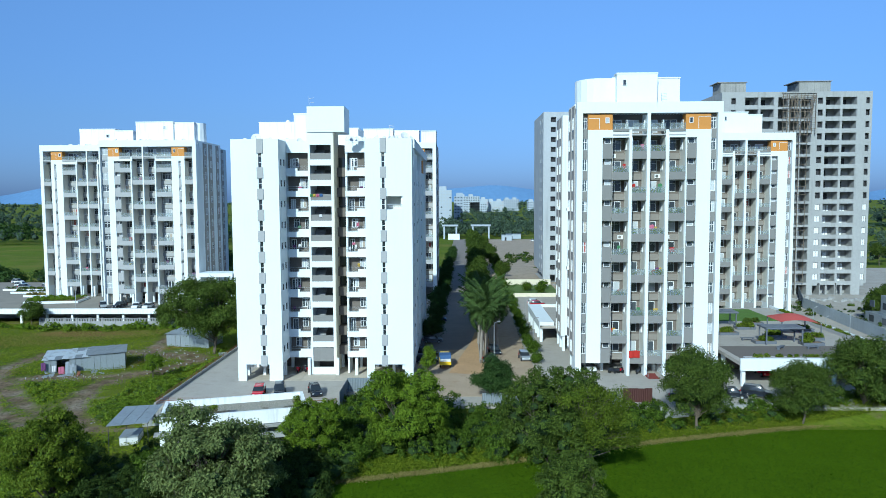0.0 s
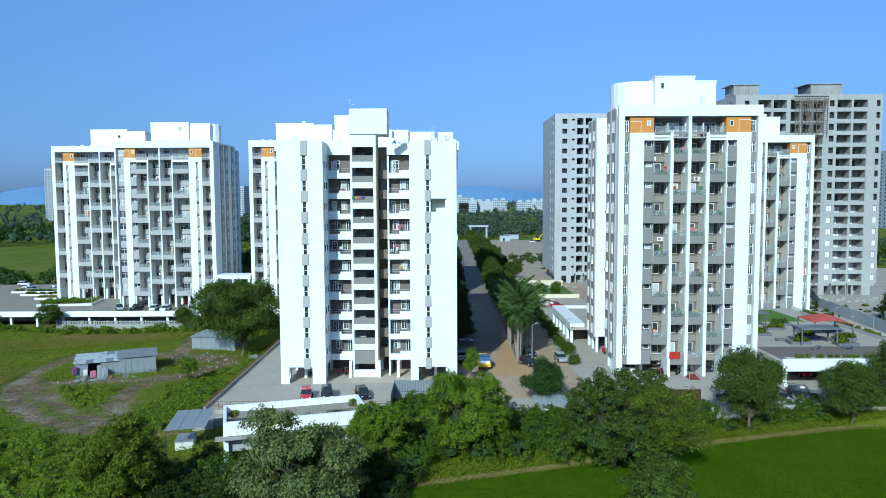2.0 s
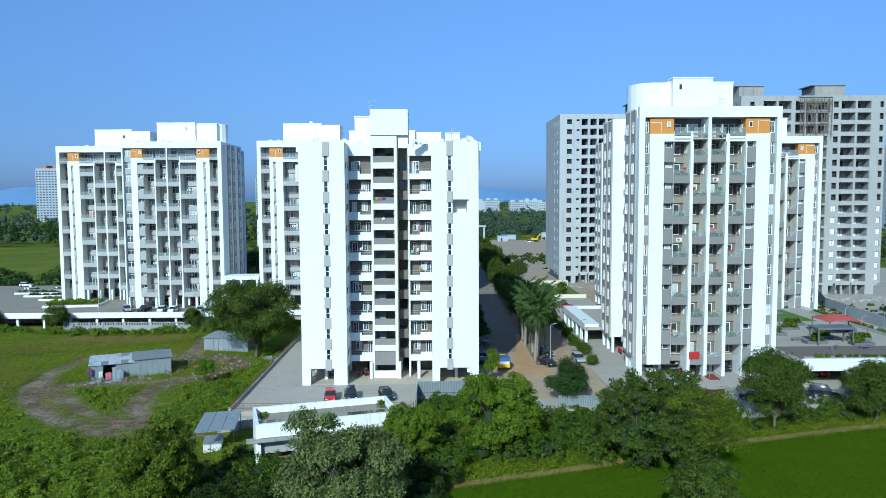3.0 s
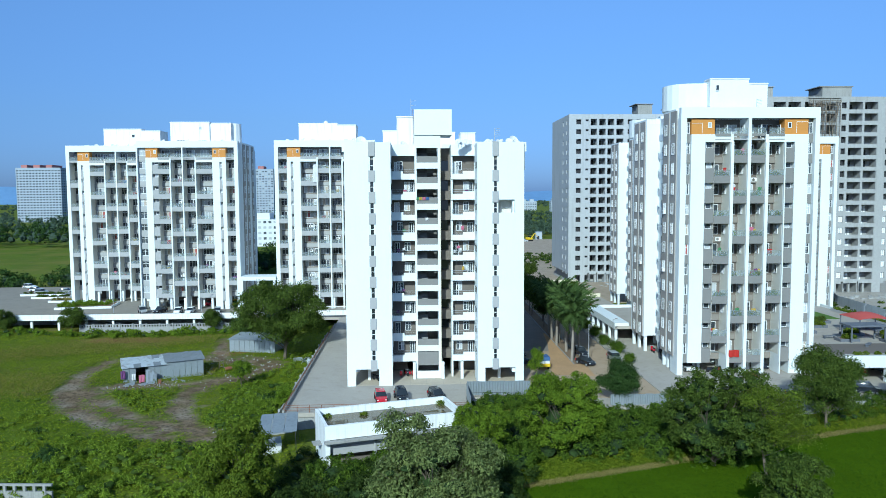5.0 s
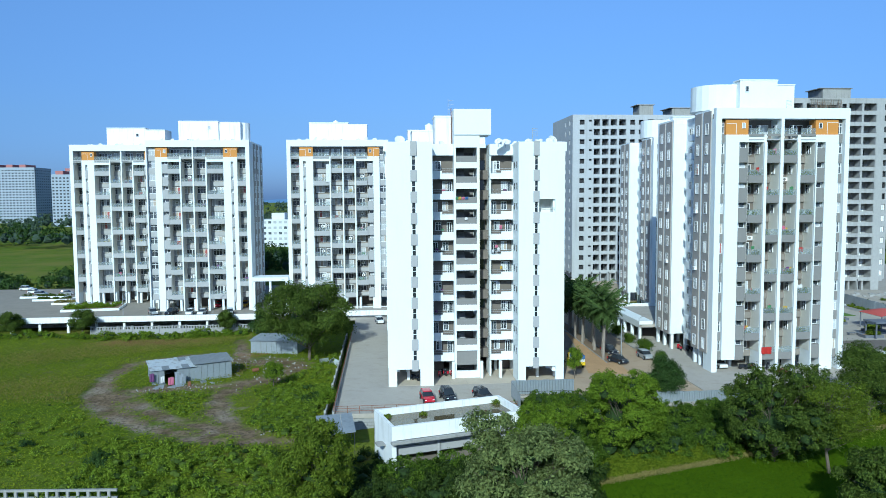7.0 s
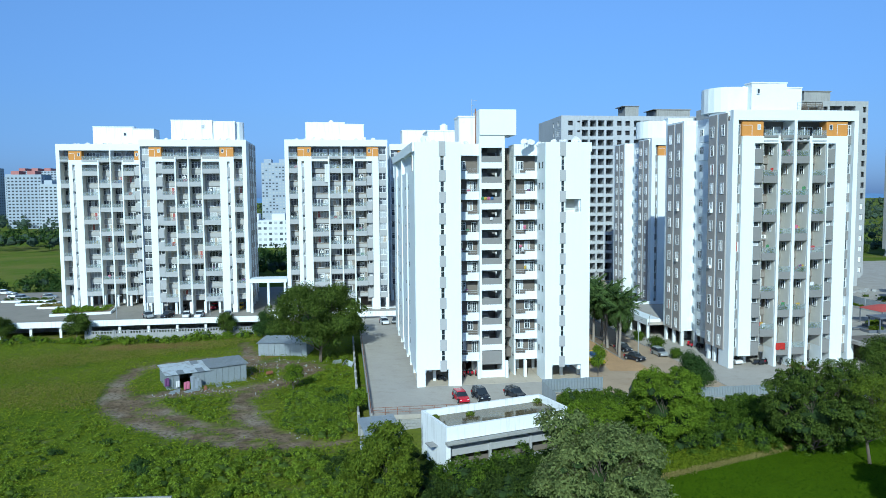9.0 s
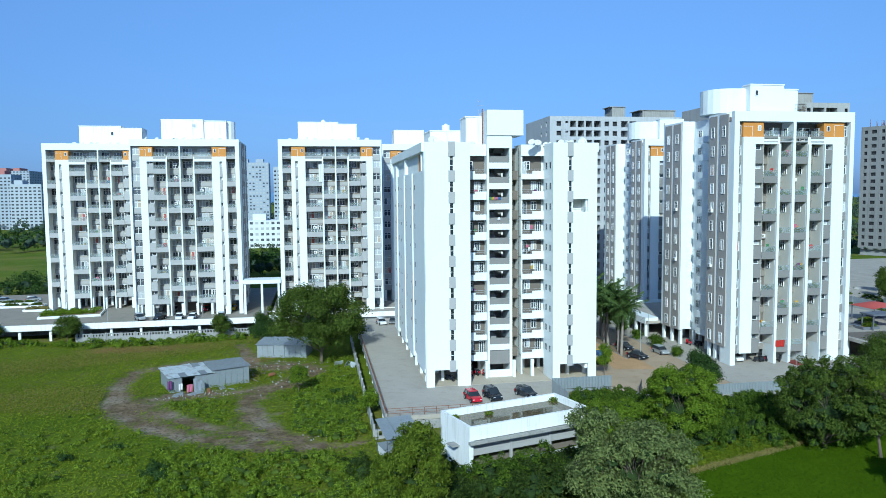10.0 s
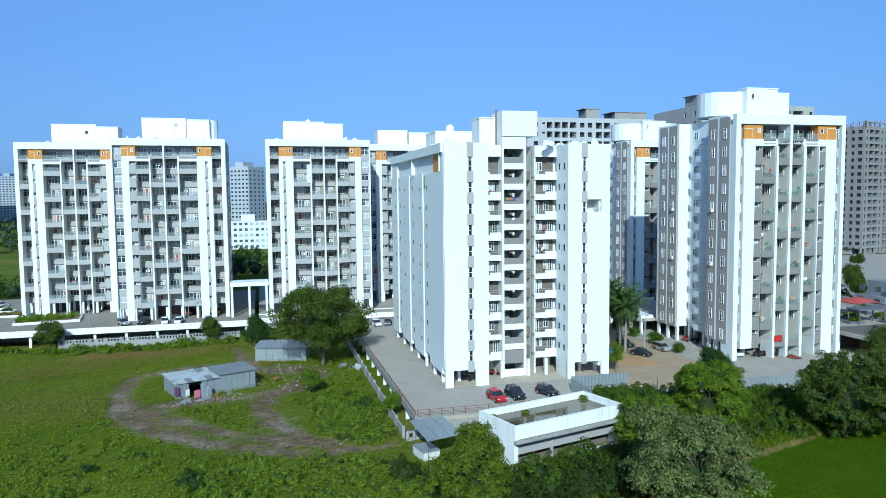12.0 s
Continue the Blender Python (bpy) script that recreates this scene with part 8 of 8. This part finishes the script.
for i in range(7):
    x, y = -41.5 + rng.uniform(-1.5, 1.5), 128 + rng.uniform(-2, 2)
    o = Mesh().add([(-0.9, -0.4, 0.05), (0.8, -0.5, 0.1), (0.9, 0.5, 0.35), (-0.7, 0.45, 0.3), (-0.9, -0.4, 0.09), (0.8, -0.5, 0.14), (0.9, 0.5, 0.39), (-0.7, 0.45, 0.34)], [(3, 2, 1, 0), (4, 5, 6, 7), (0, 1, 5, 4), (1, 2, 6, 5), (2, 3, 7, 6), (3, 0, 4, 7)]).made("scrap_sheet", SHEET_PALE)
    o.matrix_basis = pose(x, y, -2.9 + 0.1 * i, 10 * i, 5, 50 * i)
    tagged(o, "pale scrap sheet thrown beside the deck", "sheet", "scrap sheets")

T = thing("entrance_ramp", "red carpeted ramp at the tower's entrance", "ramp", pose(28.0, 103.4, 0, 0, 0, 0))
Mesh().add([(-0.8, -1.3, 0), (0.8, -1.3, 0), (0.8, 1.3, 0), (-0.8, 1.3, 0), (-0.8, -1.3, 0.03), (0.8, -1.3, 0.03), (0.8, 1.3, 0.2), (-0.8, 1.3, 0.2)], [(3, 2, 1, 0), (4, 5, 6, 7), (0, 1, 5, 4), (1, 2, 6, 5), (2, 3, 7, 6), (3, 0, 4, 7)]).made("carpet", material("worn_red_carpet", (0.2, 0.045, 0.035), 0.95, vary=0.15), T)
for sx in (-0.85, 0.85):
    Mesh().tube((sx, -1.3, 0.9), (sx, 1.3, 1.3), 0.03, n=6).tube((sx, -1.3, 0), (sx, -1.3, 0.9), 0.03, n=6).tube((sx, 1.3, 0.3), (sx, 1.3, 1.3), 0.03, n=6).made("handrail", STEEL, T)

# machines and huts on the far dirt yard
T = thing("excavator", "yellow tracked excavator on the far dirt yard", "excavator", pose(47.5, 424, -0.03, 0, 0, 25))
for sy in (-1.1, 1.1):
    Mesh().prism([(-1.9, -0.0), (-1.5, -0.28), (1.5, -0.28), (1.9, 0.0), (1.5, 0.28), (-1.5, 0.28)], 0, 0.85).made("track", TYRE, T, at=pose(0, sy, 0))
Mesh().box(-1.9, 1.4, -1.3, 1.3, 0.95, 1.9).box(-1.9, -0.6, -1.2, 1.2, 1.9, 2.3).made("body", PAINT["yellow"], T)
Mesh().box(0.1, 1.4, 0.2, 1.3, 1.9, 3.1).made("cab", CAR_GLASS, T)
Mesh().tube((1.2, -0.3, 1.8), (3.6, -0.3, 4.6), 0.32, 0.24, 6).made("boom", PAINT["yellow"], T)
Mesh().tube((3.6, -0.3, 4.6), (5.6, -0.3, 2.2), 0.22, 0.16, 6).made("stick", PAINT["yellow"], T)
Mesh().prism([(5.2, -0.8), (6.3, -0.8), (6.3, 0.2), (5.2, 0.2)], 1.2, 2.2).made("bucket", STEEL_DARK, T)
for x, y, w, d, h in ((26.0, 428, 6, 5, 3.2), (54.0, 440, 4, 3, 4.6), (30.0, 446, 9, 5, 2.8)):
    T = thing("site_hut", "small white site hut beside the dirt yard", "hut", pose(x, y, -0.05), "site huts")
    Mesh().box(0, w, 0, d, 0, h).made("wall", HAZED_WHITE, T)
    Mesh().box(-0.2, w + 0.2, -0.2, d + 0.2, h, h + 0.15).made("roof", SHEET, T)
    Mesh().box(w * 0.3, w * 0.3 + 1, -0.04, 0.0, 0, 2.0).made("door", SHADE_BLACK, T)
car("hatch", "white", 44.0, 418, -0.03, 60, "white car standing on the far dirt yard")

# junk leaning and lying round the tin shed
rng = random.Random(77)
for i in range(11):
    x, y = rng.uniform(-68.5, -57), 0
    y = 113.2 + (x + 69) * 0.42 + rng.uniform(0, 2.2)
    w, h = rng.uniform(0.4, 1.2), rng.uniform(0.5, 1.4)
    o = Mesh().box(-w / 2, w / 2, 0, 0.05, -0.1, h).box(-w / 2 + 0.05, w / 2 - 0.05, -0.03, 0, 0.05, h - 0.08).made("scrap_sheet", rng.choice((SHEET, SHEET_DARK, SHEET_DARK, SHEET_BLUE, RUST)))
    o.matrix_basis = pose(x, y, float(land(x, y)) - 0.1, rng.uniform(-86, -62), rng.uniform(-8, 8), rng.uniform(-50, 70))
    tagged(o, "worn scrap sheet lying beside the tin shed", "sheet", "scrap sheets")
for i in range(3):
    x = rng.uniform(-58.5, -55.5)
    y = 122.5 + rng.uniform(-1, 4)
    T = thing("timber_pile", "pile of old boards and poles by the shed", "boards", pose(x, y, float(land(x, y)), 0, 0, rng.uniform(0, 180)), "board piles")
    for j in range(4):
        Mesh().box(-rng.uniform(0.6, 1.2), rng.uniform(0.6, 1.2), -0.08, 0.08, 0.0, 0.06).made("board", rng.choice((RUST, BARK, SHEET_DARK)), T, at=pose(0, 0.18 * j, 0.08 * j, 0, rng.uniform(-6, 6), rng.uniform(-20, 20)))
